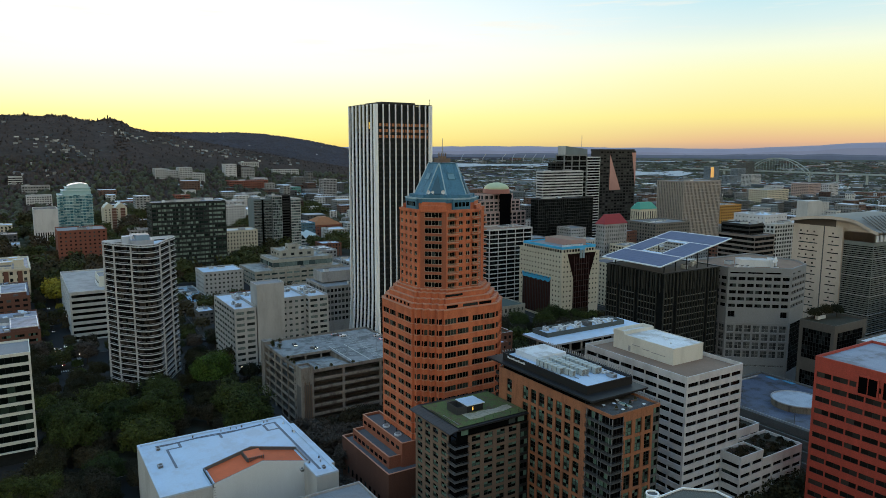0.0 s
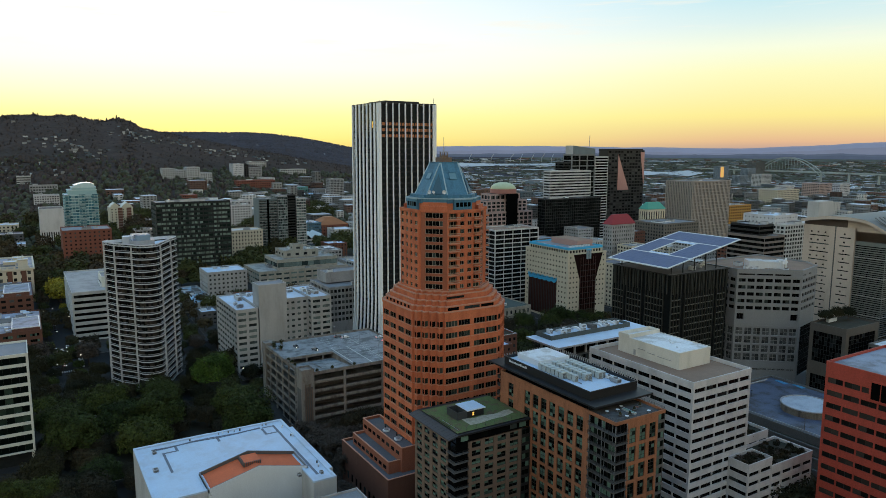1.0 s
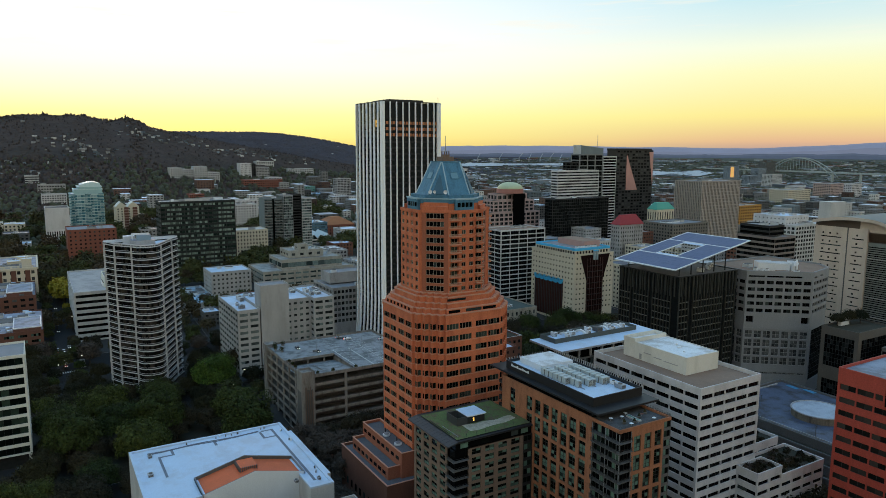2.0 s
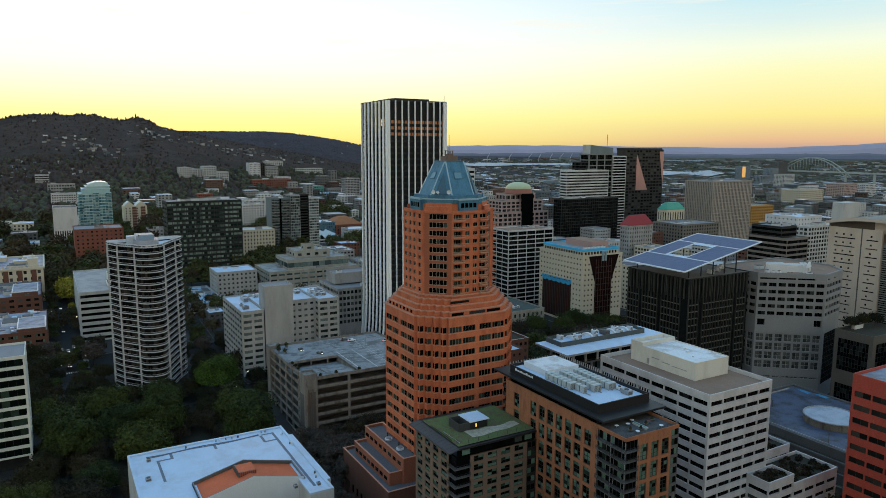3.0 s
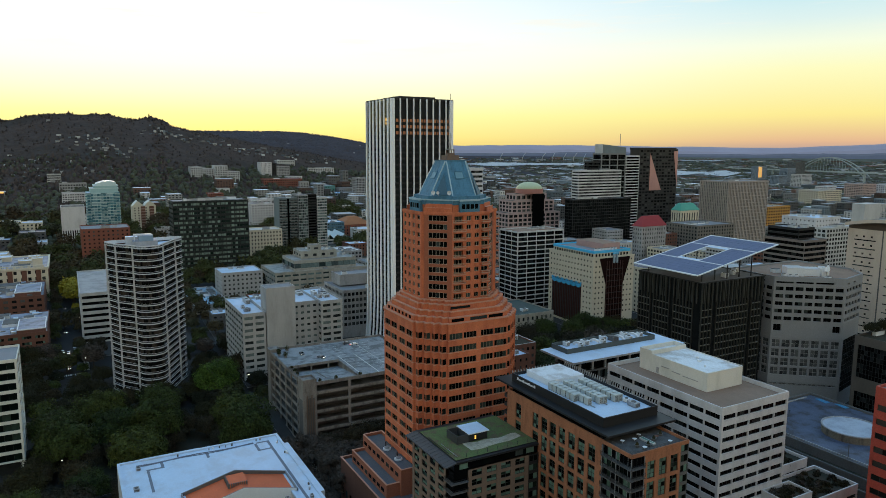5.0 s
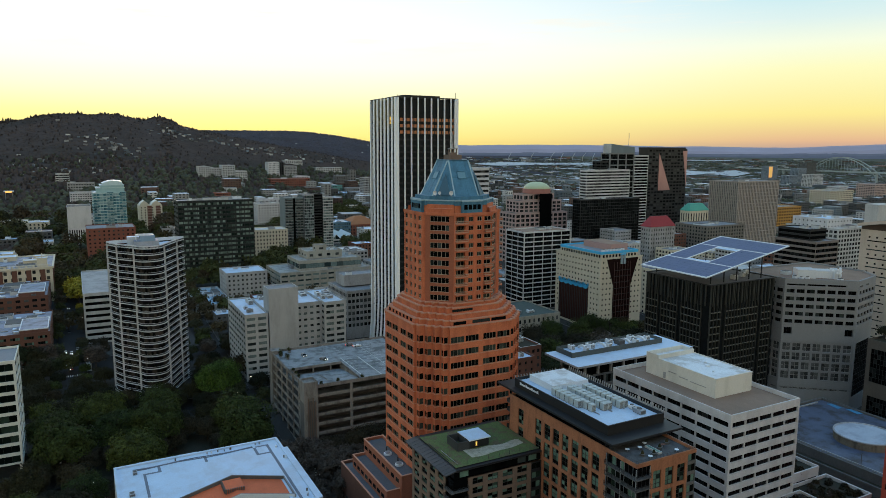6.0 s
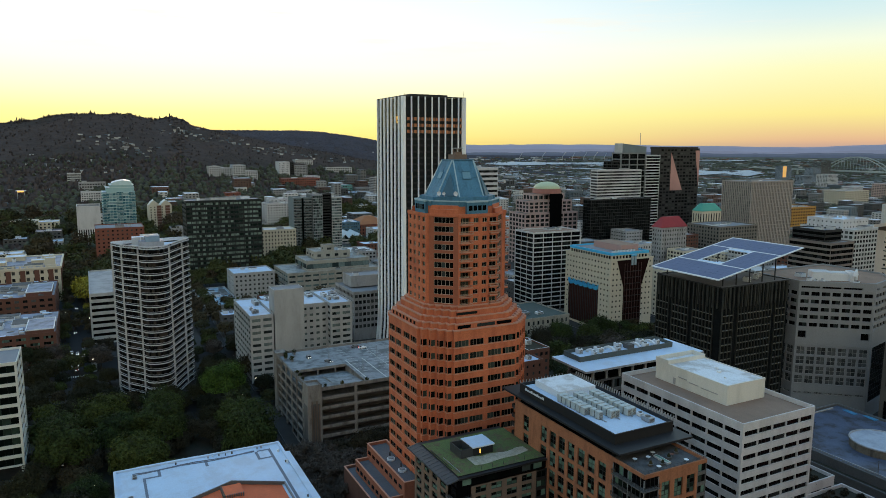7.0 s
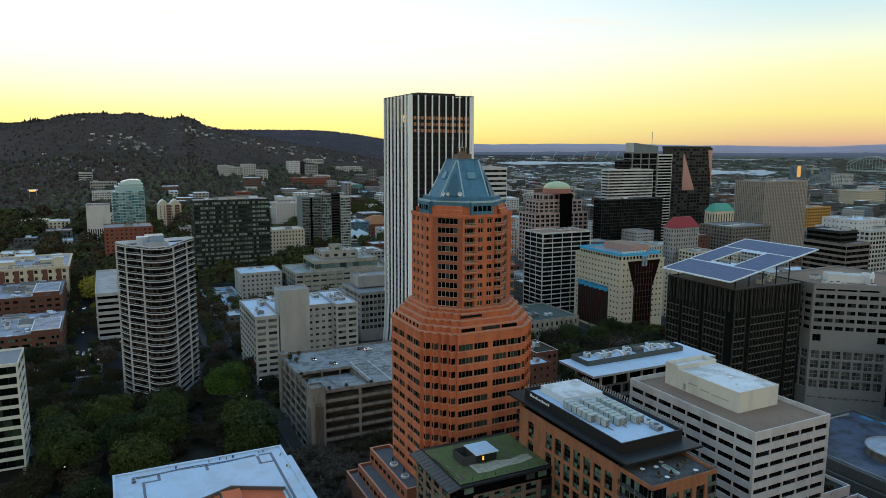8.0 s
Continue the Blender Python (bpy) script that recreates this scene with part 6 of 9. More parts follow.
# cream office cube with the blue top band
def cream_cube():
    x0, x1, y0, y1, zt = -152.5, -98.4, 256.0, 297.0, 60.0
    root = thing("office_block", "cream cube office with small square windows and a blue band", "building", ((x0 + x1) / 2, (y0 + y1) / 2, 0))
    w = Walls(root, True, 280)
    zs = floors(14, 11, 4.05, 1.3, 1.2)
    zt0 = 59.0
    brown = glass("maroon_glass", (0.022, 0.010, 0.009), (0.085, 0.040, 0.034), 0.5, 0.15)
    w.side((x0, y0), (x1, y0), 0, zt0, even(x1 - x0, 14, 1.35, 1.0), zs, CREAM, DARK_GLASS, FRAME_DARK, 0.25, 0, skip=lambda i, j: 1 <= i <= 10 and j < 6)
    w.side((x1, y0), (x1, y1), 0, zt0, even(y1 - y0, 11, 1.35, 1.0), zs, CREAM, DARK_GLASS, FRAME_DARK, 0.25, 0, skip=lambda i, j: 3 - max(0, j - 6) * 0.5 <= i <= 7 + max(0, j - 6) * 0.5)
    w.plain((x1, y1), (x0, y1), 0, zt0, CREAM), w.plain((x0, y1), (x0, y0), 0, zt0, CREAM)
    w.done()
    m = Mesh()
    m.box(x0 + 5, x0 + 41, y0 - 0.25, y0 + 0.2, 6, 38, brown)
    part("glazed_panel", m, root, "dark maroon glazed panel")
    m = Mesh()
    for i in range(17):
        m.box(x0 + 6 + 2.1 * i, x0 + 6.5 + 2.1 * i, y0 - 0.4, y0 - 0.2, 6, 37, BLACK_METAL)
    part("mullion", m, root)
    m = Mesh()
    ya, yb = y0 + 12.5, y1 - 11
    m.face([(x1 + 0.2, ya, 6), (x1 + 0.2, yb, 6), (x1 + 0.2, yb, 38), (x1 + 0.2, yb + 7, 59), (x1 + 0.2, ya - 7, 59), (x1 + 0.2, ya, 38)], brown)
    pan = part("glazed_panel", m, root, "dark maroon keystone panel")
    for i in range(10):
        m = Mesh()
        z = 8 + i * 4.6
        m.box(x1 + 0.15, x1 + 0.4, ya + 0.6, yb - 0.6, z, z + 0.5, BLACK_METAL)
        part("spandrel", m, pan)
    for i in range(7):
        m = Mesh()
        y = ya + 0.8 + (yb - ya - 1.6) * i / 6
        m.box(x1 + 0.15, x1 + 0.45, y - 0.12, y + 0.12, 6, 56, mat("maroon_mullion", (0.10, 0.045, 0.038), 0.5, 0.2))
        part("mullion", m, pan)
    blue = mat("bright_blue_band", (0.07, 0.48, 0.80), 0.5, 0.15, 0.4)
    m = Mesh()
    m.ring(rect(x0 - 0.3, x1 + 0.3, y0 - 0.3, y1 + 0.3), 0.6, 58.6, 59.6, CREAM)
    part("cornice", m, root)
    m = Mesh()
    m.prism(rect(x0 + 2.5, x1 - 2.5, y0 + 2.5, y1 - 2.5), 59, 63.2, CREAM, top=GREY_ROOF)
    part("attic", m, root)
    m = Mesh()
    m.ring(rect(x0 + 2.2, x1 - 2.2, y0 + 2.2, y1 - 2.2), 0.6, 62.2, 64.2, blue)
    part("blue_band", m, root, "bright blue painted band")
    for i in range(16):
        m = Mesh()
        u = x0 + 4 + 3.0 * i
        m.box(u, u + 1.5, y0 + 2.3, y0 + 2.6, 59.6, 61.6, DARK_GLASS)
        part("attic_window", m, root)
    for i in range(11):
        m = Mesh()
        u = y0 + 4 + 3.1 * i
        m.box(x1 - 2.6, x1 - 2.3, u, u + 1.5, 59.6, 61.6, DARK_GLASS)
        part("attic_window", m, root)
    m = Mesh()
    m.prism(rect(x0 + 12, x1 - 10, y0 + 18, y1 - 6), 63.2, 68.0, mat("pink_wall", (0.46, 0.29, 0.25), 0.85, 0.15), top=GRAVEL_ROOF)
    part("plant_room", m, root, "pink rooftop plant room")
    # blue garland under the windows
    m = Mesh()
    for i in range(6):
        x = x0 + 8.5 + 5.9 * i
        for k in range(9):
            t = math.pi * k / 8
            u = x - 2.9 * math.cos(t)
            m.prism([(u - 0.6, y0 - 0.9), (u + 0.6, y0 - 0.9), (u + 0.5, y0 - 0.25), (u - 0.5, y0 - 0.25)], 36.8 - 2.6 * math.sin(t), 38.6 - 1.9 * math.sin(t), blue)
        m.bar((x - 1.5, y0 - 0.8, 38.4), (x + 2.8, y0 - 0.8, 36.0), 0.5, blue)
    part("garland", m, root, "blue scalloped garland ornament")
    m = Mesh()
    ym = (ya + yb) / 2
    for dy in (-2.2, 0.6):
        m.box(x1 + 0.2, x1 + 1.2, ym + dy, ym + dy + 1.6, 54.5, 61.5, mat("blue_grey_relief", (0.30, 0.38, 0.42), 0.6, 0.2))
    m.box(x1 + 0.2, x1 + 1.0, ym - 2.6, ym + 2.6, 61.5, 62.4, blue)
    part("relief", m, root, "grey-blue keystone relief")
    for i in range(7):
        roof_unit("roof_unit", x1 - 8, y0 + 9 + i * 3.2, 63.2, 2.2, 1.8, 1.6, WHITE_METAL)


cream_cube()

# pale striped office behind it
building("office_block", "dark office block in a pale concrete frame", -205.8, -178.1, 241.9, 290.7, 71.6, WHITE_PRECAST, BLACK_GLASS, 3.9, 9.6, 0.93, 0.78, each=True, roof=GRAVEL_ROOF, mv=2, clutter=3, top_blank=1.0, depth=0.5)


# round-ended apartment tower
TOWER_GREY = mat("grey_render", (0.63, 0.63, 0.63), 0.8, 0.2, 0.15, tint=(0.53, 0.53, 0.53))


GLASS_BOX = mat("blue_grey_sheeting", (0.22, 0.30, 0.36), 0.5, 0.15)
RAIL_GLASS = glass("balcony_glass", (0.045, 0.050, 0.053), (0.12, 0.13, 0.13), 0.5, 0.2)


def rounded_tower():
    cx, cy, g, zt = -116.0, -52.0, 8.0, 88.6
    root = thing("apartment_tower", "grey apartment tower with rounded bays and balcony bands", "tower", (cx, cy, g))

    def arc(x, y, r, a0, a1, n):
        return [(x + r * math.cos(radians(a0 + (a1 - a0) * i / n)), y + r * math.sin(radians(a0 + (a1 - a0) * i / n))) for i in range(n + 1)]
    # two slanting wings with rounded ends, and a bow between them
    pts = arc(-113.2, -69.6, 4.0, 170, 298, 6)
    pts += [(-101.7, -69.0), (-92.0, -61.6)]
    pts += arc(-92.6, -54.2, 7.2, -55, 62, 10)
    pts += [(-92.4, -46.6), (-109.0, -38.4)]
    pts += arc(-118.0, -37.2, 3.8, 70, 190, 6)
    pts += [(-118.5, -54.0)]
    inset = shrink(pts, 1.2)
    m = Mesh()
    m.prism(shrink(pts, 1.3), g, zt - 0.8, BLACK_METAL, top=WHITE_ROOF)
    part("core", m, root, "dark walls behind the balconies")
    n = 24
    step = (zt - g) / n
    gl = Mesh()
    blind = glass("apartment_glass", (0.004, 0.004, 0.004), (0.075, 0.062, 0.05), 0.5, 0.15)
    for i in range(n):
        z = g + step * i
        for k in range(len(pts)):
            a, b = Vector(inset[k]), Vector(inset[(k + 1) % len(pts)])
            q = max(1, int((b - a).length / 1.9))
            for j in range(q):
                u, v = a.lerp(b, (j + 0.03) / q), a.lerp(b, (j + 0.97) / q)
                gl.face([(u.x, u.y, z + 0.5), (v.x, v.y, z + 0.5), (v.x, v.y, z + step - 0.3), (u.x, u.y, z + step - 0.3)], blind)
    part("glazing", gl, root, kind="stuff")
    for i in range(n + 1):
        z = g + step * i
        m = Mesh()
        m.ring(pts, 1.2, z - 0.16, z + 0.30, TOWER_GREY)
        part("balcony_band", m, root, "pale concrete balcony band")
        m = Mesh()
        m.ring(shrink(pts, 0.05), 0.08, z + 0.98, z + 1.1, TOWER_GREY)
        m.ring(shrink(pts, 0.10), 0.03, z + 0.24, z + 0.98, RAIL_GLASS)
        part("balcony_rail", m, root)
    edge = shrink(pts, -0.02)
    for x, y in (edge[6], edge[7], edge[8], edge[20], edge[21], edge[0], edge[-2]):
        m = Mesh()
        m.box(x - 0.42, x + 0.42, y - 0.42, y + 0.42, g, zt + 0.4, LIGHT_CONCRETE)
        part("pier", m, root)
    m = Mesh()
    m.prism(rect(-112, -101, -60, -48), zt - 0.8, zt + 2.0, CONCRETE, top=DULL_ROOF)
    m.prism(rect(-109, -102, -57, -50), zt + 2.0, zt + 4.8, GLASS_BOX, top=DULL_ROOF)
    m.prism(rect(-116, -111, -63, -57), zt - 0.8, zt + 3.6, LIGHT_CONCRETE, top=WHITE_ROOF)
    m.ring(shrink(pts, 0.1), 0.4, zt + 0.3, zt + 1.5, TOWER_GREY)
    part("plant_room", m, root)
    rails = Mesh()
    for k in range(7):
        rails.bar((-112 + k * 1.3, -59, zt + 2.0), (-112 + k * 1.3, -59, zt + 5.0), 0.14, WHITE_METAL)
        rails.bar((-112 + k * 1.3, -59, zt + 5.0), (-112 + k * 1.3, -50, zt + 5.0), 0.14, WHITE_METAL)
    part("cooling_frame", rails, root)


rounded_tower()

# long low office wing behind it
building("office_block", "cream office slab with dark ribbon windows", -300, -205, -86, -50, 45.5, LIGHT_CONCRETE, BLACK_GLASS, 4.3, 60, 0.98, 0.5, roof=mat("pale_grey_roofing", (0.34, 0.33, 0.32), 0.8, 0.25, 0.12, tint=(0.26, 0.255, 0.25)), mv=9, clutter=2, depth=1.0)
building("plant_room", "cream rooftop plant room of the slab", -246, -222, -66, -52, 52, CREAM_BAND, FAR_GLASS, 8, 50, 0.1, 0.1, base=44.6, clutter=0, south=False, east=False, category="plant room")


# grey hospital-like block with a tall blank shaft
def grey_block():
    building("apartment_block", "grey rendered wing with paired windows", -148, -98.7, -5.0, 8.2, 45.4, RENDERED, PALE_PANES, 3.7, 6.0, 0.72, 0.46, each=True, roof=WHITE_ROOF, base=4, clutter=3, mv=1, limit=120)
    building("apartment_block", "grey rendered wing with roof plant", -140, -98.2, 42.2, 55.6, 48.4, RENDERED, PALE_PANES, 3.7, 6.0, 0.72, 0.46, each=True, roof=WHITE_ROOF, base=4, clutter=5, mv=1, limit=120)
    building("apartment_block", "recessed grey centre of the apartment block", -140, -104.0, 26.0, 42.2, 48.0, RENDERED, PALE_PANES, 3.7, 4.4, 0.5, 0.36, each=True, roof=WHITE_ROOF, base=5, clutter=1, south=False)
    building("apartment_block", "grey rendered rear of the block", -140, -104.0, 8.2, 26.0, 46.0, RENDERED, PALE_PANES, 3.7, 4.4, 0.5, 0.36, roof=WHITE_ROOF, base=5, clutter=2, south=False)
    m = Mesh()
    m.prism(rect(-112, -98.9, 9.0, 26.4), 4, 58.6, RENDERED, top=GREY_ROOF)
    m.ring(rect(-112.04, -98.86, 8.96, 26.44), 0.4, 58.3, 59.2, RENDERED)
    solo("stair_shaft", m, (-105, 18, 4), "tall blank grey concrete shaft", "stair shaft")


grey_block()
building("office_block", "grey concrete office with framed window bands", -190, -151, 75.6, 118, 42.0, CONCRETE, FAR_GLASS, 4.6, 3.0, 0.72, 0.55, each=True, roof=GREY_ROOF, clutter=2, lift=8, depth=0.5)
building("plant_room", "grey concrete rooftop plant room", -186, -168, 80, 112, 50.0, CONCRETE, FAR_GLASS, 8, 50, 0.2, 0.1, base=42, clutter=1, south=False, east=False, category="plant room")
# stepped beige building
BEIGE_WALL = mat("beige_render", (0.40, 0.375, 0.315), 0.85, 0.2, 0.15, tint=(0.31, 0.29, 0.24))
BEIGE_ROOF = mat("beige_gravel_roof", (0.34, 0.33, 0.30), 0.85, 0.3, 0.15, tint=(0.22, 0.215, 0.20))
building("office_block", "beige stepped building with green glazed band", -345, -295, 67, 153, 32, BEIGE_WALL, FAR_GREEN, 4.5, 7, 0.75, 0.35, roof=BEIGE_ROOF, clutter=4)
building("office_block", "beige upper storeys with a long green window", -340, -302, 86, 145, 40.5, BEIGE_WALL, FAR_GREEN, 6, 60, 0.98, 0.5, base=31, roof=BEIGE_ROOF, clutter=3, mv=9)
building("office_block", "beige roof storeys set back on a terrace", -338, -312, 96, 130, 47, BEIGE_WALL, FAR_GLASS, 6, 8, 0.4, 0.4, base=40, roof=BEIGE_ROOF, clutter=2)
building("plant_room", "beige rooftop tower room", -325, -315, 106, 116, 52, BEIGE_WALL, FAR_GLASS, 6, 8, 0.4, 0.4, base=46, clutter=0, category="plant room")
building("apartment_block", "small white apartment house", -310, -280, 18.8, 52.3, 38.2, RENDERED, FAR_GLASS, 3.4, 3.6, 0.4, 0.42, each=True, roof=WHITE_ROOF, clutter=2)
building("low_building", "low flat building with a blue-grey roof", -318, -246, -9, 17.5, 21, LIGHT_CONCRETE, FAR_GLASS, 4, 6, 0.5, 0.4, roof=mat("light_blue_membrane", (0.30, 0.44, 0.54), 0.6, 0.3, 0.12, tint=(0.17, 0.24, 0.30)), clutter=8)
building("low_building", "small dark flat-roofed block", -222, -206, -3, 9, 22, DARK_CONCRETE, FAR_GLASS, 3.5, 4, 0.5, 0.4, roof=WHITE_ROOF, clutter=2)

# left of the street
building("office_block", "pale green-white office block with ribbon windows", -56, -31.5, -160, -112.8, 53.0, CREAM_BAND, glass("deep_green_glass", (0.003, 0.006, 0.005), (0.05, 0.08, 0.06), 0.35, 0.1), 4.55, 15, 0.945, 0.70, each=True, roof=GREY_ROOF, base=8, mv=4, clutter=3, depth=0.6, north=True, top_blank=0.8)
def parking_court():
    root = thing("parking_court", "raised dark parking court with a low white wall", "parking court", (-37, -133, 0))
    m = Mesh()
    m.box(-70, -5.2, -160, -107.8, -0.5, 2.0, DARK_CONCRETE, top=ASPHALT)
    part("deck", m, root)
    m = Mesh()
    m.ring(rect(-70.2, -5.0, -160.2, -107.5), 0.3, 0, 3.0, CREAM_BAND)
    part("wall", m, root, "low white wall")
    m = Mesh()
    m.box(-54, -33.5, -158, -114.8, 2.0, 8.0, BLACK_GLASS)
    part("lobby", m, root, "dark recessed ground floor")
    for x in (-55.2, -44, -32.4):
        m = Mesh()
        m.box(x - 0.5, x + 0.5, -114.2, -113.2, 2.0, 8.0, CREAM_BAND)
        part("column", m, root)
    for kind, x, y, t in (("white", -26, -110.6, 92), ("grey", -22.5, -110.4, 88), ("white", -13, -110.6, 90), ("grey", -10, -110.5, 90), ("grey", -29, -118, 0)):
        park_car(kind, x, y, 2.0, t)


parking_court()
building("low_building", "red brick block with a grey roof", -240, -177, -170, -105, 29.5, BROWN_BRICK, GREEN_GLASS, 4, 7, 0.7, 0.45, roof=DULL_ROOF, each=True, mv=3, limit=80, clutter=9, north=True)
building("low_building", "dark brick block with blue-white roofs", -325, -262, -170, -108, 36, BROWN_BRICK, FAR_GLASS, 4, 5, 0.55, 0.45, roof=DULL_ROOF, clutter=9, north=True)
building("school_building", "old cream and brick school hall with a cornice", -400, -330, -175, -106, 46, CREAM, FAR_GLASS, 5, 5, 0.45, 0.5, roof=DULL_ROOF, clutter=8, north=True)

def school_trim():
    """Cornice, brick bays, balustrade and the small roof pavilions of the old school."""
    root = thing("school_cornice", "cream cornice, brick bays and roof pavilions of the school", "cornice", (-365, -140, 24))
    for k in range(7):
        m = Mesh()
        m.box(-330.2, -329.6, -172 + k * 9.6, -168.5 + k * 9.6, 24, 44, BROWN_BRICK)
        part("brick_bay", m, root)
        m = Mesh()
        m.box(-398 + k * 9.6, -394.5 + k * 9.6, -106.3, -105.7, 24, 44, BROWN_BRICK)
        part("brick_bay", m, root)
    m = Mesh()
    m.ring(rect(-401, -329, -176, -105), 1.2, 44.6, 46.2, CREAM)
    part("cornice", m, root)
    for k in range(14):
        m = Mesh()
        m.box(-330.6, -329.4, -110 - k * 4.8, -108.6 - k * 4.8, 46.2, 47.8, CREAM)
        part("pier", m, root)
    m = Mesh()
    m.box(-330.4, -329.7, -175, -107, 47.4, 47.8, CREAM)
    part("balustrade", m, root)
    for x, y, w, h in ((-340, -113, 7, 7.0), (-352, -122, 9, 4.0), (-372, -116, 8, 4.5), (-350, -150, 12, 4.0), (-385, -140, 14, 3.5)):
        m = Mesh()
        m.prism(rect(x - w / 2, x + w / 2, y - w / 2, y + w / 2), 45, 45 + h, CREAM, top=WHITE_ROOF)
        m.ring(rect(x - w / 2 - 0.4, x + w / 2 + 0.4, y - w / 2 - 0.4, y + w / 2 + 0.4), 1.0, 45 + h - 0.3, 45 + h + 0.3, CREAM)
        part("pavilion", m, root, "cream roof pavilion")
    m = Mesh()
    m.cylinder(-340, -113, 52, 55.5, 0.5, CREAM, 8, 0.3)
    part("finial", m, root)


school_trim()


def low_roof_clutter():
    """Rooflights, hatches and plant on the low brick roofs west of the park."""
    rs = random.Random(77)
    for x0, x1, y0, y1, z in ((-238, -180, -140, -108, 28.7), (-322, -266, -150, -112, 35.2)):
        for k in range(16):
            x, y, a, b = rs.uniform(x0, x1), rs.uniform(y0, y1), rs.uniform(1.5, 5), rs.uniform(1.5, 4)
            m = Mesh()
            m.box(x - a / 2, x + a / 2, y - b / 2, y + b / 2, z, z + rs.uniform(0.4, 1.6), rs.choice((WHITE_METAL, STEEL, DARK_CONCRETE, LIGHT_CONCRETE)), top=rs.choice((WHITE_ROOF, WHITE_ROOF, DULL_ROOF)))
            m.box(x - a / 2 - 0.12, x + a / 2 + 0.12, y - b / 2 - 0.12, y + b / 2 + 0.12, z, z + 0.2, DARK_CONCRETE)
            solo("rooflight", m, (x, y, z), "small pale rooflight box on a low flat roof", "rooflight", "low rooflights")
    for x0, x1, y0, y1, z, h in ((-210, -179, -121, -106, 28.7, 2.4), (-300, -266, -126, -110, 35.2, 3.0)):
        m = Mesh()
        m.prism(rect(x0, x1, y0, y1), z, z + h, BROWN_BRICK, top=DULL_ROOF)
        m.ring(rect(x0 - 0.2, x1 + 0.2, y0 - 0.2, y1 + 0.2), 0.5, z + h - 0.2, z + h + 0.4, WHITE_METAL)
        solo("roof_storey", m, (x0, y0, z), "raised brick roof storey with a blue-grey top", "roof storey", "raised roofs")


low_roof_clutter()


# block with the pale canopy roof behind the brick hotel
SCREEN_GREEN = mat("dark_green_grey_screen", (0.075, 0.088, 0.082), 0.7, 0.2, 0.3)


def canopy_block():
    root = thing("office_block", "low office with a wide pale blue-white overhanging roof", "building", (87, 105, 0))
    w = Walls(root, True, 200)
    P = rect(82, 97, 80, 132)
    for a, b in edges(P):
        L = math.dist(a, b)
        w.side(a, b, 0, 55, even(L, max(4, int(L / 5)), L / max(4, int(L / 5)) * 0.82), floors(2, 11, 4.8, 3.4, 0.8), DARK_CONCRETE, DARK_GLASS, None, 0.5, 2)
    w.done()
    m = Mesh()
    m.prism(rect(78.6, 99.6, 75.0, 134.6), 59.2, 60.0, CONCRETE, top=WHITE_ROOF, bottom=True)
    part("roof_slab", m, root, "pale overhanging roof slab")
    m = Mesh()
    for k in range(9):
        y = 80.3 + k * 6.4
        m.box(96.2, 97, y, y + 0.8, 55, 59.2, CONCRETE)
        m.box(82, 82.8, y, y + 0.8, 55, 59.2, CONCRETE)
    m.box(83.4, 95, 82.5, 130, 55, 59.2, DARK_GLASS)
    part("top_storey", m, root, "recessed glazed top storey")
    m = Mesh()
    m.ring(rect(79.2, 89.4, 80.2, 127.6), 0.25, 60.0, 62.0, SCREEN_GREEN)
    part("plant_screen", m, root, "dark screen round the roof plant")
    m = Mesh()
    m.prism(rect(79.5, 89.1, 80.5, 127.3), 60.0, 60.7, LIGHT_CONCRETE, top=WHITE_ROOF)
    part("plant_deck", m, root)
    for y in (90, 99, 112, 120):
        m = Mesh()
        for k in range(8):
            t0, t1 = math.pi * k / 8, math.pi * (k + 1) / 8
            m.bar((84.3 - 3.0 * math.cos(t0), y, 60.7 + 1.5 * math.sin(t0)), (84.3 - 3.0 * math.cos(t1), y, 60.7 + 1.5 * math.sin(t1)), 0.9, WHITE_METAL)
        part("duct", m, root, "curved pale ventilation duct")
    for x, y, s in ((81.5, 86, 2.4), (83.5, 94, 3.2), (86.5, 101, 2.2), (82, 105, 2.6), (84.5, 108.5, 3.6), (87, 115, 2.4), (81.8, 117, 2.8), (85, 123, 2.2), (87, 89, 1.8)):
        roof_unit("roof_unit", x, y, 60.7, s, s * 0.8, 1.9, WHITE_METAL if s < 3.5 else DARK_CONCRETE)


canopy_block()
building("low_building", "small dark red brick house with a grey roof", 30, 46, 84, 116, 30, BROWN_BRICK, FAR_GLASS, 4, 4, 0.5, 0.45, roof=GREY_ROOF, clutter=4)
building("low_building", "dark brick house with stepped flat roofs", 47, 58, 84, 100, 36, BROWN_BRICK, FAR_GLASS, 4, 4, 0.5, 0.45, roof=GREY_ROOF, clutter=2)
building("low_building", "low brick house behind a ribbed fence", 47, 58, 101, 116, 26, BROWN_BRICK, FAR_GLASS, 4, 4, 0.5, 0.45, roof=GRAVEL_ROOF, clutter=3)
building("low_building", "low brown brick house with a white parapet", -34, -12, 126, 140, 31.5, BROWN_BRICK, FAR_GLASS, 4, 4, 0.5, 0.45, roof=SOIL, clutter=2, cap=WHITE_PRECAST)
building("low_building", "tall narrow brick house with a pale roof", -11, -1, 116, 128, 29.5, BROWN_BRICK, FAR_GLASS, 4, 4, 0.3, 0.4, roof=WHITE_ROOF, clutter=1)
building("low_building", "small brick house with roof plant", -9, -1, 101, 114, 23.5, BROWN_BRICK, FAR_GLASS, 4, 4, 0.3, 0.4, roof=GREY_ROOF, clutter=4)
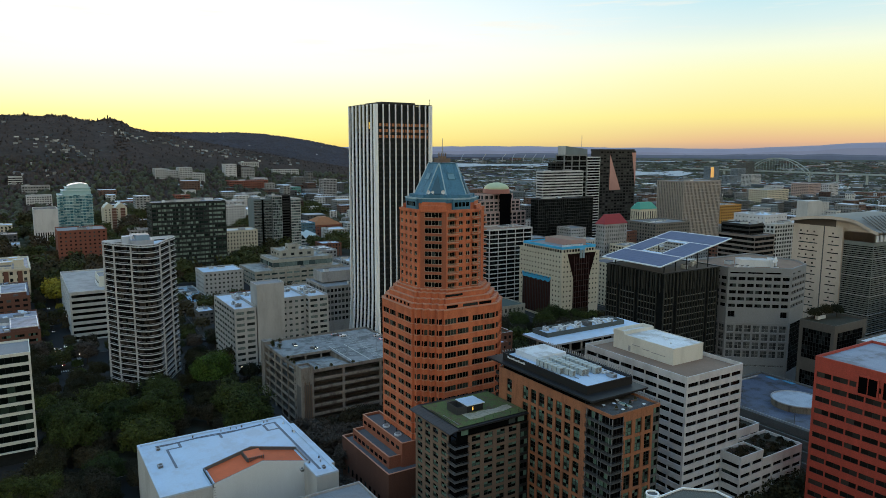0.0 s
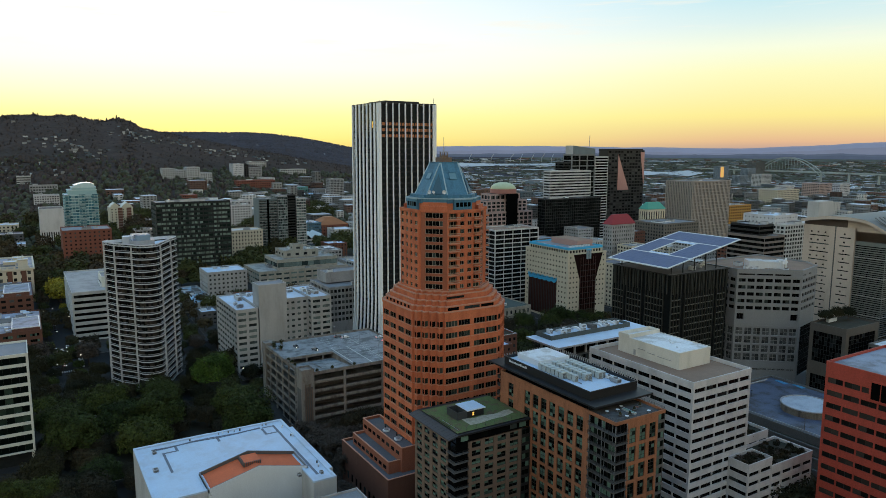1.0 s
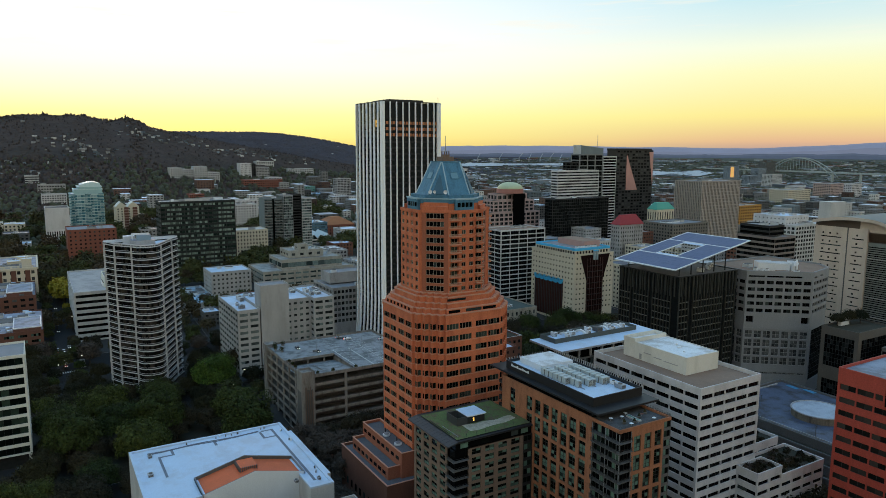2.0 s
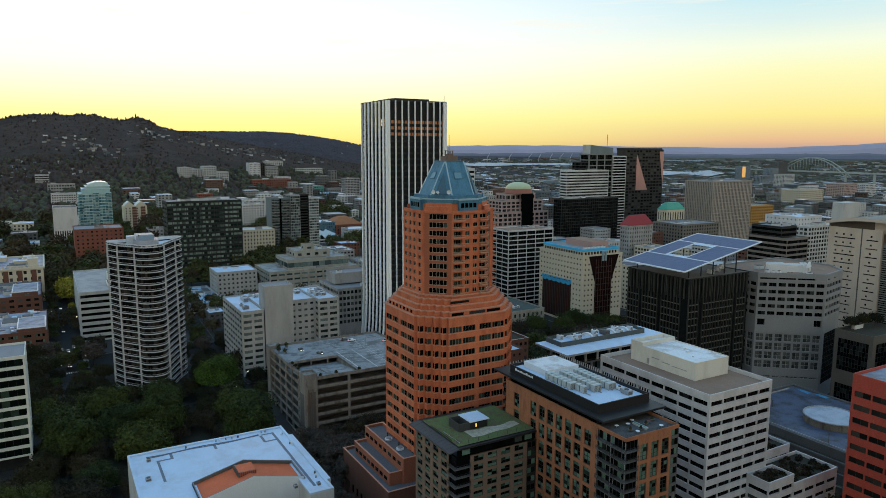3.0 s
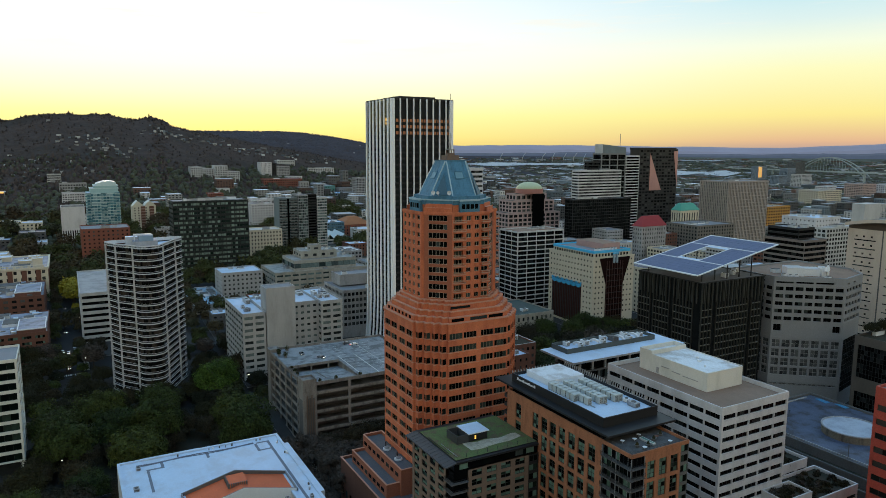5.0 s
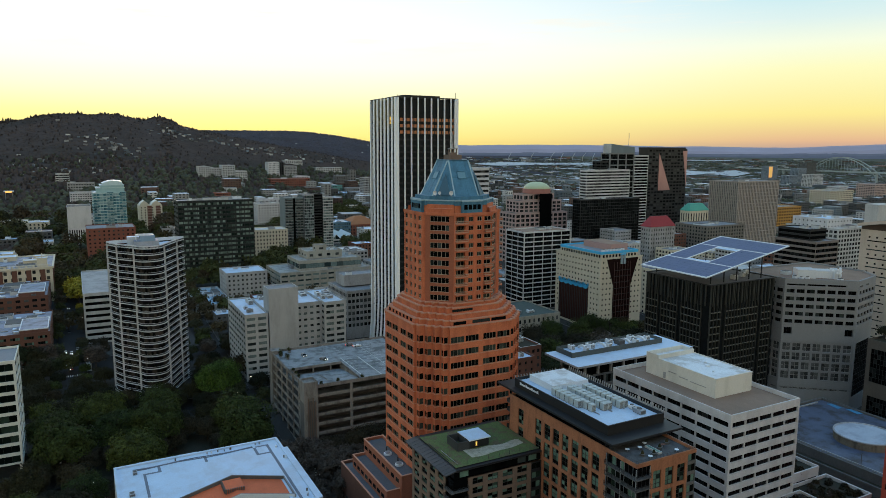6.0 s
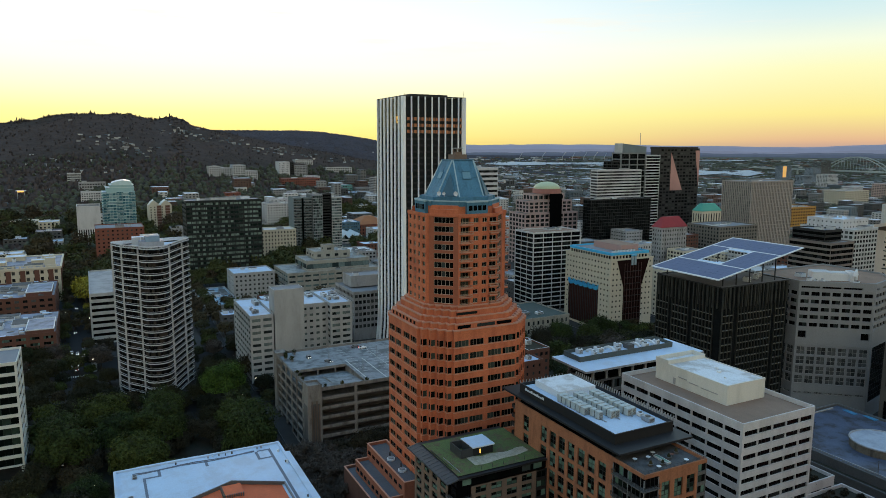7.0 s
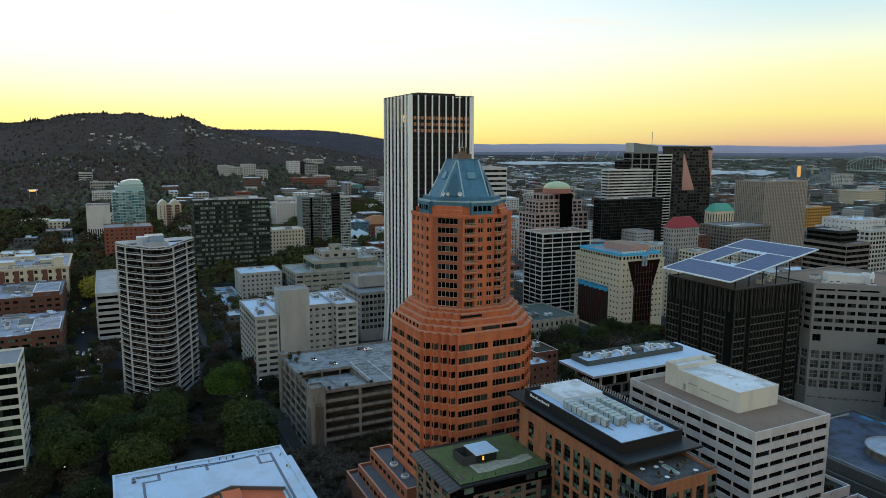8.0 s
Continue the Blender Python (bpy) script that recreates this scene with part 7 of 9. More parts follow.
building("city_hall", "old grey stone city hall with tall windows", -150, -104, 182, 224, 21.5, mat("old_grey_stone", (0.36, 0.335, 0.28), 0.85, 0.25, 0.2, tint=(0.27, 0.25, 0.21)), FAR_GLASS, 5, 4.2, 0.4, 0.5, each=True, roof=mat("green_copper_flat", (0.05, 0.075, 0.066), 0.7, 0.25, 0.3), clutter=3, category="city hall")

# dark flat roof below the path
building("office_block", "flat dark roofed block with a white parapet", 112.5, 178, -86, -21.8, 30, CONCRETE, DARK_GLASS, 3.8, 4, 0.6, 0.45, roof=GREY_ROOF, clutter=3, base=0, parapet=0.7, north=True, west=True)
building("office_block", "grey-blue flat roofed block", 191, 255, -20, 30, 44, CONCRETE, DARK_GLASS, 3.8, 4, 0.6, 0.45, roof=BLUE_ROOF, clutter=2, base=0, north=True, west=True)


def glazed_penthouse():
    """The white-edged glass top of the block under the path."""
    root = thing("penthouse", "glazed rooftop room with a white rim and dark flat top", "penthouse", (216, 10, 43.3))
    plan = PENT
    m = Mesh()
    m.prism(plan, 43.3, 59.6, mat("pale_blue_glazing", (0.34, 0.47, 0.52), 0.25, 0.15, 0.3, 0.03), top=mat("dark_green_skylight", (0.016, 0.022, 0.022), 0.25, 0.3, 0.4, 0.03))
    part("wall", m, root, "pale metal and glass walls")
    m = Mesh()
    m.ring(shrink(plan, -0.15), 0.3, 59.5, 60.0, FIN_WHITE)
    part("rim", m, root, "white roof rim")
    m = Mesh()
    m.cylinder(209.4, 10.6, 43.3, 59.6, 1.5, WHITE_METAL, 16, top=DARK_CONCRETE)
    part("flue", m, root, "round pale flue")
    m = Mesh()
    m.ring([(209.4 + 1.6 * math.cos(a * math.pi / 10), 10.6 + 1.6 * math.sin(a * math.pi / 10)) for a in range(20)], 0.3, 59.5, 59.95, FIN_WHITE)
    part("flue_rim", m, root, "white flue rim")


PENT = [(211.4, 4.0), (228.0, 4.0), (228.0, 24.6), (216.7, 24.6), (211.5, 18.9)]
glazed_penthouse()


# ---- brick residences with the black roof ----
def residences():
    root = thing("apartment_block", "tan brick apartment block with tall windows and a black overhanging roof", "building", (147, 42, 0))
    w = Walls(root, True, 295)
    P = rect(119, 175.5, 31.8, 52.5)
    zs = floors(2.6, 10, 5.8, 4.8, 0.7)
    zb = floors(1.5, 21, 2.9, 2.0, 0.8)
    cols = [c - 119 for c in (125.2, 134.4, 138.8, 143.0, 147.3, 151.7, 155.9, 160.3)]
    w.side((119, 31.8), (164.5, 31.8), 0, 62.6, [(c - 1.5, c + 1.5) for c in cols], zs, TAN_BRICK, GREEN_GLASS, FRAME_DARK, 0.4, 1, 3)
    w.side((175.5, 36.5), (175.5, 49.5), 0, 62.6, [(c - 1.4, c + 1.4) for c in (2.4, 6.6, 10.8)], zs, TAN_BRICK, GREEN_GLASS, FRAME_DARK, 0.4, 1, 3)
    w.side((175.5, 49.5), (175.5, 52.5), 0, 62.6, [(0.2, 2.8)], zb, DARK_CONCRETE, GREEN_GLASS, FRAME_DARK, 0.2, 1, 0)
    w.plain((175.5, 52.5), (119, 52.5), 0, 62.6, GREY_BRICK), w.plain((119, 52.5), (119, 31.8), 0, 62.6, GREY_BRICK)
    w.done()
    # glazed corner with balconies
    m = Mesh()
    m.box(164.5, 175.2, 32.4, 36.5, 0, 62, BLACK_GLASS)
    gc = part("glazed_corner", m, root, "dark glazed corner")
    m = Mesh()
    for q in range(8):
        m.box(164.5 + q * 1.53, 164.62 + q * 1.53, 32.3, 32.4, 0, 62, BLACK_METAL if q % 2 else STEEL)
    for x, y in ((165.2, 31.2), (170.6, 31.2), (176.1, 31.2), (176.1, 35.8)):
        m.box(x - 0.09, x + 0.09, y - 0.09, y + 0.09, 0, 62.4, STEEL)
    for q in range(3):
        m.box(175.2, 175.3, 32.5 + q * 1.4, 32.62 + q * 1.4, 0, 62, BLACK_METAL)
    part("mullion", m, gc)
    rg = random.Random(9)
    for z, _ in zb:
        for q in range(7):
            if rg.random() < 0.6:
                m = Mesh()
                m.face([(164.7 + q * 1.53, 32.36, z - 0.6), (165.95 + q * 1.53, 32.36, z - 0.6), (165.95 + q * 1.53, 32.36, z + 1.6), (164.7 + q * 1.53, 32.36, z + 1.6)], GREEN_GLASS)
                part("pane", m, gc)
    for z, _ in zb:
        m = Mesh()
        m.box(164.8, 176.4, 30.9, 36.2, z - 0.95, z - 0.75, DARK_CONCRETE)
        for zz in (-0.45, -0.15, 0.15, 0.33):
            m.ring(rect(164.8, 176.4, 30.9, 36.2), 0.05, z + zz, z + zz + 0.05, BLACK_METAL)
        for q in range(9):
            m.box(164.8 + q * 1.44, 164.86 + q * 1.44, 30.9, 30.96, z - 0.75, z + 0.35, BLACK_METAL)
        part("balcony", m, root)
        m = Mesh()
        m.box(115.5, 119, 33, 45, z - 0.95, z - 0.75, DARK_CONCRETE)
        m.ring(rect(115.5, 119, 33, 45), 0.06, z - 0.75, z + 0.3, BLACK_METAL)
        part("balcony", m, root)
    m = Mesh()
    m.box(116.2, 119, 33.6, 44.5, 0, 62, BLACK_GLASS)
    part("glazed_bay", m, root)
    flat_roof(root, P, 62.6, mat("dark_deck", (0.075, 0.073, 0.072), 0.8, 0.3, 0.4, 0.05, tint=(0.05, 0.047, 0.045)), 0.7, TAN_BRICK, 0.4)
    m = Mesh()
    for zz in (63.5, 63.8, 64.1):
        m.ring(rect(163.5, 175.4, 31.9, 52.4), 0.05, zz, zz + 0.05, BLACK_METAL)
    part("terrace_rail", m, root)
    # set-back dark top storey and the black roof
    m = Mesh()
    m.box(120.5, 163.0, 33.0, 51.6, 62.6, 64.6, BLACK_GLASS)
    part("top_storey", m, root, "dark glazed top storey")
    m = Mesh()
    m.prism(rect(112.0, 167.0, 31.5, 56.5), 64.6, 65.2, BLACK_METAL, bottom=True)
    part("roof_slab", m, root, "thin black overhanging roof")
    m = Mesh()
    m.ring(rect(118, 162.0, 34.2, 54.4), 0.3, 65.2, 68.0, BLACK_METAL)
    part("roof_screen", m, root, "black screen wall")
    m = Mesh()
    m.face([(118.3, 34.5, 67.0), (161.7, 34.5, 67.0), (161.7, 54.1, 67.0), (118.3, 54.1, 67.0)], WHITE_ROOF)
    part("roof", m, root)
    m = Mesh()
    m.prism(rect(120, 132.5, 38.5, 52), 67.0, 69.0, WHITE_METAL, top=STAINED_ROOF)
    part("plant_room", m, root)
    for k in range(42):
        m = Mesh()
        x = 119 + k * 1.03
        m.bar((x, 54.5, 65.2), (x - 0.4, 55.6, 68.8), 0.26, STEEL)
        part("screen_rib", m, root)
    for k in range(15):
        m = Mesh()
        y = 35 + k * 1.15
        m.bar((117.8, y, 65.2), (116.9, y, 68.3), 0.22, STEEL)
        part("screen_rib", m, root)
    proto = None
    for j in range(6):
        for i in range(8):
            x, y = 134.8 + i * 2.15 + (j // 2) * 0.8, 37.4 + (j // 2) * 5.2 + (j % 2) * 1.6
            if j == 0 and i > 5:
                continue
            if proto is None:
                proto = roof_unit("condenser", x, y, 67.0, 1.7, 1.45, 2.2, mat("condenser_grey", (0.40, 0.44, 0.43), 0.5, 0.15, 0.6), "pale grey air-conditioning condenser on a white roof", False, "rooftop condensers")
            else:
                copy_thing(proto, pose(x, y, 67.0))
    for k in range(3):
        m = Mesh()
        m.box(135, 153, 38.9 + k * 4.6, 39.15 + k * 4.6, 67.05, 67.3, STEEL)
        part("pipe_run", m, root)
    roof_unit("roof_unit", 157, 50.0, 67.0, 3.2, 2.0, 1.3, STEEL)
    roof_unit("roof_unit", 153.5, 50.5, 67.0, 1.6, 1.4, 1.1, WHITE_METAL)
    for x, y in ((170, 45), (172, 41), (168.5, 49), (171, 38)):
        m = Mesh()
        m.cylinder(x, y, 62.7, 63.2, 0.6, DARK_CONCRETE, 10, 0.8)
        m.cylinder(x, y, 63.2, 64.0, 0.5, LEAF_DARK, 9, 0.2)
        solo("planter", m, (x, y, 62.6), "round planter with a small shrub on a terrace", "planter", "terrace planters")
    for x, y, mt in ((166.5, 43, WHITE_METAL), (168, 40, WHITE_METAL), (173.5, 47.5, WHITE_METAL), (169.5, 46.6, BROWN_BRICK), (167.4, 36.2, WHITE_METAL), (173.2, 38.6, WHITE_METAL)):
        root2 = thing("terrace_table", "small round table on the roof terrace", "table", (x, y, 62.6), "terrace furniture")
        m = Mesh()
        m.cylinder(x, y, 62.6, 63.3, 0.08, STEEL, 6)
        part("pedestal", m, root2)
        m = Mesh()
        m.cylinder(x, y, 63.3, 63.36, 0.6, mt, 14)
        part("tabletop", m, root2)
    m = Mesh()
    m.box(167.5, 172.5, 42.2, 43.4, 62.6, 63.1, FRAME_PALE)
    m.box(167.8, 172.2, 42.4, 43.2, 63.1, 63.12, GREEN_GLASS)
    solo("rooflight", m, (170, 42.8, 62.6), "long pale-framed rooflight on the terrace", "rooflight")
    sign = thing("roof_sign", "thin white lettering on the black roof screen", "sign", (126, 34.0, 66.6))
    m = Mesh()
    u = 121.0
    for k, wd in enumerate((0.9, 0.5, 0.6, 0.5, 0.7, 0.4, 0.6, 0.5, 0.8, 0.5, 0.6, 0.4, 0.7)):
        m.box(u, u + wd, 34.05, 34.14, 66.6, 67.15 if k % 4 else 67.4, WHITE_METAL)
        u += wd + 0.18
    part("bar", m, sign)
    # lower wing with the green roof
    root = thing("apartment_block", "lower grey-brown brick wing with a green roof", "building", (124, 16, 0))
    w = Walls(root, True, 200)
    zs = floors(2.0, 16, 2.9, 1.95, 0.6)
    w.side((110.5, 1.4), (132.5, 1.4), 0, 48.5, even(22, 4, 3.5, 0.4), zs, GREY_BRICK, GREEN_GLASS, FRAME_DARK, 0.3, 1, 1)
    w.side((136.6, 6.5), (136.6, 28.0), 0, 48.5, even(21.5, 4, 3.5, 0.6), zs, GREY_BRICK, GREEN_GLASS, FRAME_DARK, 0.3, 1, 1)
    w.side((136.6, 28.0), (136.6, 31.7), 0, 48.5, [(0.3, 3.4)], zs, BLACK_METAL, GREEN_GLASS, FRAME_DARK, 0.15, 1, 0)
    w.plain((136.6, 31.7), (110.5, 31.7), 0, 48.5, GREY_BRICK), w.plain((110.5, 31.7), (110.5, 1.4), 0, 48.5, GREY_BRICK)
    w.done()
    m = Mesh()
    m.box(132.5, 136.2, 1.9, 6.5, 0, 48.5, BLACK_GLASS)
    part("glazed_corner", m, root)
    for z, _ in zs:
        m = Mesh()
        m.box(132.6, 137.4, 0.6, 6.4, z - 0.95, z - 0.75, DARK_CONCRETE)
        for zz in (-0.45, -0.15, 0.15, 0.33):
            m.ring(rect(132.6, 137.4, 0.6, 6.4), 0.05, z + zz, z + zz + 0.05, BLACK_METAL)
        part("balcony", m, root)
    m = Mesh()
    m.box(111.6, 136.0, 2.2, 31.7, 48.5, 50.9, BLACK_GLASS)
    part("top_storey", m, root)
    m = Mesh()
    part_glass = (GREEN_GLASS, DARK_GLASS)
    for q in range(7):
        m = Mesh()
        m.box(136.0, 136.06, 4.0 + q * 3.9, 6.8 + q * 3.9, 48.9, 50.5, part_glass[q % 2])
        part("top_pane", m, root)
    for q in range(5):
        m = Mesh()
        m.box(113 + q * 4.4, 116 + q * 4.4, 2.14, 2.2, 48.9, 50.5, part_glass[q % 2])
        part("top_pane", m, root)
    m = Mesh()
    m.prism(rect(110.2, 136.7, 2.6, 31.6), 50.9, 51.5, BLACK_METAL, top=BLACK_METAL, bottom=True)
    part("roof_slab", m, root)
    # dark sheet-metal eave falling to the south
    eave = mat("dark_grey_sheet_metal", (0.045, 0.046, 0.048), 0.5, 0.25, 0.4, 0.05)
    m = Mesh()
    k = [(110.2, -0.9, 50.7), (136.7, -0.9, 50.7), (136.7, 2.6, 51.5), (110.2, 2.6, 51.5)]
    m.face(k, eave)
    m.face([(x, y, z - 0.35) for x, y, z in reversed(k)], BLACK_METAL)
    for q in range(4):
        a, b = k[q], k[(q + 1) % 4]
        m.face([(a[0], a[1], a[2] - 0.35), (b[0], b[1], b[2] - 0.35), b, a], eave)
    for q in range(14):
        m.bar((111 + q * 1.9, -0.9, 50.74), (111 + q * 1.9, 2.6, 51.54), 0.07, eave)
    part("eave", m, root, "dark sheet-metal eave with seams")
    m = Mesh()
    m.prism(rect(112.4, 135.6, 3.0, 31.6), 51.5, 51.8, BLACK_METAL, top=GREEN_ROOF)
    part("green_roof", m, root, "mossy sedum roof")
    m = Mesh()
    m.bar((118, 3.3, 52.0), (131, 3.3, 52.0), 0.18, BLACK_METAL)
    m.bar((124, 4.4, 52.0), (134, 4.4, 52.0), 0.14, STEEL)
    part("roof_pipe", m, root)
    for q in range(7):
        m = Mesh()
        m.cylinder(134.9, 7 + 3.6 * q, 51.8, 52.9, 0.06, BLACK_METAL, 6)
        part("rail_post", m, root)
    m = Mesh()
    west = [(127.6 + 0.5 * math.sin(q * 0.5) - 2.4 * (1 - smooth(q, 0, 7)), 10.4 + 19.0 * q / 24) for q in range(25)]
    east = [(131.9 + 0.4 * math.sin(q * 0.4) - 1.6 * smooth(q, 12, 24), 10.4 + 19.0 * q / 24) for q in range(25)]
    m.prism(east + west[::-1], 51.8, 51.88, mat("pale_gravel", (0.36, 0.32, 0.24), 0.95, 0.35, 0.6, 0.4, tint=(0.26, 0.23, 0.16)))
    part("path", m, root, "pale gravel path")
    m = Mesh()
    m.ring(rect(120.0, 126.6, 8.6, 12.6), 0.25, 51.8, 54.4, eave)
    part("enclosure", m, root, "dark open-topped enclosure")
    m = Mesh()
    m.prism(rect(119.9, 126.5, 12.6, 19.4), 51.8, 54.3, BLACK_METAL)
    m.prism(rect(119.5, 127.0, 12.4, 19.8), 54.3, 54.6, WHITE_METAL, top=WHITE_ROOF, bottom=True)
    head = part("stair_head", m, root, "stair head with a white roof")
    m = Mesh()
    m.box(126.5, 126.56, 14.8, 15.3, 52.4, 53.6, SUNSET_PANE)
    part("lit_doorway", m, head, "small lit doorway")


residences()

# ---- middle distance ----
GLASS_GREY = mat("blue_grey_cladding_near", (0.17, 0.205, 0.215), 0.6, 0.2, 0.2)
def teal_tower():
    """Teal glass tower: pale slab edges, corner balconies and a vaulted top."""
    x0, x1, y0, y1, zt = -600, -565, -69, -35.5, 90.0
    teal = mat("teal_cladding", (0.36, 0.54, 0.55), 0.6, 0.12)
    r = building("apartment_tower", "teal glass apartment tower with balconies and a vaulted pale top", x0, x1, y0, y1, zt, teal, TEAL_GLASS, 3.2, 3.2, 0.84, 0.72, roof=WHITE_ROOF, clutter=0, depth=0.3)
    pale = mat("pale_teal_slab", (0.55, 0.68, 0.67), 0.6, 0.1)
    for k in range(18):
        z = zt - 1.4 - 3.2 * k
        m = Mesh()
        m.ring(rect(x0 - 0.3, x1 + 0.3, y0 - 0.3, y1 + 0.3), 0.7, z, z + 0.5, pale)
        part("slab_edge", m, r, "pale slab edge")
        for ya in (y0 - 1.2, y0 + 14.5, y1 - 6):
            m = Mesh()
            m.box(x1, x1 + 2.0, ya, ya + 6.4, z, z + 0.35, pale)
            m.box(x1 + 1.9, x1 + 2.0, ya, ya + 6.4, z + 0.35, z + 1.3, TEAL_GLASS)
            part("balcony", m, r)
    for ya, yb, za, zb in ((y0 + 4, y1 - 1, zt, zt + 5.0), (y0 + 8, y1 - 1.5, zt + 5.0, zt + 8.0)):
        m = Mesh()
        m.box(x0 + 3, x1 - 1.5, ya, yb, za, zb - 0.6, teal, top=WHITE_ROOF)
        m.ring(rect(x0 + 2.4, x1 - 0.9, ya - 0.6, yb + 0.6), 1.0, zb - 0.6, zb, pale)
        part("upper_storey", m, r, "set-back upper storey")
    m = Mesh()
    n = 12
    for i in range(n):
        q = []
        for t in (i / n, (i + 1) / n):
            q.append((y0 + 10 + 20.5 * t, zt + 8.0 + 4.6 * math.sin(math.pi * (0.12 + 0.62 * t))))
        m.face([(x1 - 2, q[0][0], q[0][1]), (x1 - 2, q[1][0], q[1][1]), (x0 + 5, q[1][0], q[1][1]), (x0 + 5, q[0][0], q[0][1])], WHITE_METAL)
        m.face([(x1 - 2, q[0][0], zt + 7.5), (x1 - 2, q[1][0], zt + 7.5), (x1 - 2, q[1][0], q[1][1]), (x1 - 2, q[0][0], q[0][1])], pale)
    part("vault", m, r, "curved pale vault")


teal_tower()
building("office_block", "white walled block with a dark roof", -575, -540, -95, -72, 77, WHITE_PRECAST, FAR_GLASS, 4, 30, 0.2, 0.1, base=54, roof=DARK_CONCRETE, clutter=0, east=False)
building("office_block", "white and black striped lower storeys", -575, -540, -95, -72, 54, WHITE_PRECAST, FAR_GLASS, 14, 2.4, 0.5, 0.8, roof=GREY_ROOF, clutter=0)
building("apartment_block", "red brick apartment block with a teal roof hatch", -480, -440, -79, -36, 63, mat("red_brick_far", (0.24, 0.085, 0.055), 0.85, 0.2), FAR_GLASS, 3.6, 4.2, 0.35, 0.4, roof=GREY_ROOF, clutter=3)
def beige_tower():
    x0, x1, y0, y1, zt = -665, -640, -17, 10, 68.0
    r = building("apartment_tower", "beige apartment tower with brown balcony bays and twin gables", x0, x1, y0, y1, zt, CREAM, FAR_GLASS, 3.2, 4.6, 0.3, 0.5, roof=LIGHT_CONCRETE, clutter=0)
    for ya in (y0 + 9.5, y0 + 19.5):
        m = Mesh()
        m.box(x1 - 0.5, x1 + 0.3, ya, ya + 5.2, 14, zt - 0.6, BROWN_BRICK)
        for k in range(15):
            m.box(x1 + 0.3, x1 + 1.3, ya + 0.2, ya + 5.0, 16 + 3.4 * k, 17.2 + 3.4 * k, mat("pink_brown_balcony", (0.34, 0.22, 0.18), 0.8, 0.15))
        part("balcony_bay", m, r, "brown balcony bay")
    for ya, yb in ((y0 + 0.5, y0 + 12), (y0 + 14, y1 - 0.5)):
        m = Mesh()
        ym = (ya + yb) / 2
        m.face([(x1, ya, zt), (x1, yb, zt), (x1, yb - 2, zt + 3), (x1, ym, zt + 6), (x1, ya + 2, zt + 3)], CREAM)
        for a, b in (((ya, zt), (ya + 2, zt + 3)), ((ya + 2, zt + 3), (ym, zt + 6)), ((ym, zt + 6), (yb - 2, zt + 3)), ((yb - 2, zt + 3), (yb, zt))):
            m.face([(x1, a[0], a[1]), (x1, b[0], b[1]), (x0 + 4, b[0], b[1]), (x0 + 4, a[0], a[1])], CREAM_BAND)
        part("gable", m, r, "pale gabled roof")


beige_tower()
# sky reflections are put into the slab's pale pane colour
building("office_block", "dark green glass office slab with pale ribbon windows", -396, -368, -5, 62.3, 92.0, mat("green_metal", (0.012, 0.018, 0.016), 0.5, 0.2), glass("slab_glass", (0.018, 0.030, 0.026), (0.42, 0.54, 0.47), 0.75, 0.1), 4.3, 60, 0.98, 0.52, each=False, roof=GREY_ROOF, clutter=9, parapet=0.6, mv=25, depth=0.45)
for k in range(17):
    m = Mesh()
    y = -5 + 67.3 * k / 16
    m.box(-368.1, -367.6, y - 0.22, y + 0.22, 16, 91.5, BLACK_METAL)
    solo("facade_fin", m, (-368, y, 16), "slim black vertical fin on the green slab", "facade fin", "slab fins")
building("apartment_block", "white balconied apartment block", -670, -640, 129, 160, 65.5, WHITE_PRECAST, FAR_GLASS, 3.3, 4, 0.5, 0.5, roof=GREY_ROOF, clutter=3)
def balconied_tower():
    """Grey tower with a bare concrete side and two stacks of balconies."""
    x0, x1, y0, y1, zt = -476, -455, 116, 137, 86.0
    r = building("apartment_tower", "grey apartment tower with stacked balconies", x0, x1, y0, y1, zt, GLASS_GREY, FAR_GREEN, 3.1, 3.4, 0.78, 0.66, roof=GREY_ROOF, clutter=2, depth=0.6, south=False)
    for k in range(22):
        z = zt - 3.4 - 3.1 * k
        m = Mesh()
        for ya, yb in ((y0 + 0.6, y0 + 8.4), (y0 + 12.2, y1 - 0.8)):
            m.box(x1 + 0.05, x1 + 1.7, ya, yb, z - 0.3, z, LIGHT_CONCRETE)
            m.box(x1 + 1.6, x1 + 1.7, ya, yb, z, z + 1.0, RAIL_GLASS)
        part("balcony", m, r)
    m = Mesh()
    m.box(x1 + 0.05, x1 + 1.2, y0 + 9.2, y0 + 11.2, 18, zt - 1, BLACK_GLASS)
    part("glazed_slot", m, r, "black glazed slot between the balconies")


balconied_tower()
building("apartment_tower", "blue-green glazed apartment tower", -478, -452, 137.2, 148, 89, STEEL, FAR_GREEN, 3.1, 2.4, 0.9, 0.8, roof=GREY_ROOF, clutter=1)
building("apartment_tower", "dark apartment tower with recessed black balconies", -478, -456, 148.2, 159.3, 89.5, BLACK_METAL, BLACK_GLASS, 3.1, 20, 0.97, 0.62, roof=BLACK_METAL, clutter=0, depth=1.0)
building("apartment_tower", "glazed tower end with pale slab edges", -478, -454, 159.5, 170.8, 85.5, LIGHT_CONCRETE, FAR_GREEN, 3.1, 3.0, 0.9, 0.68, roof=GREY_ROOF, clutter=1)
building("office_block", "old cream hotel with an upper arcade", -446, -420, 72, 109, 56, CREAM, FAR_GLASS, 4, 3.4, 0.4, 0.5, roof=LIGHT_CONCRETE, clutter=3)
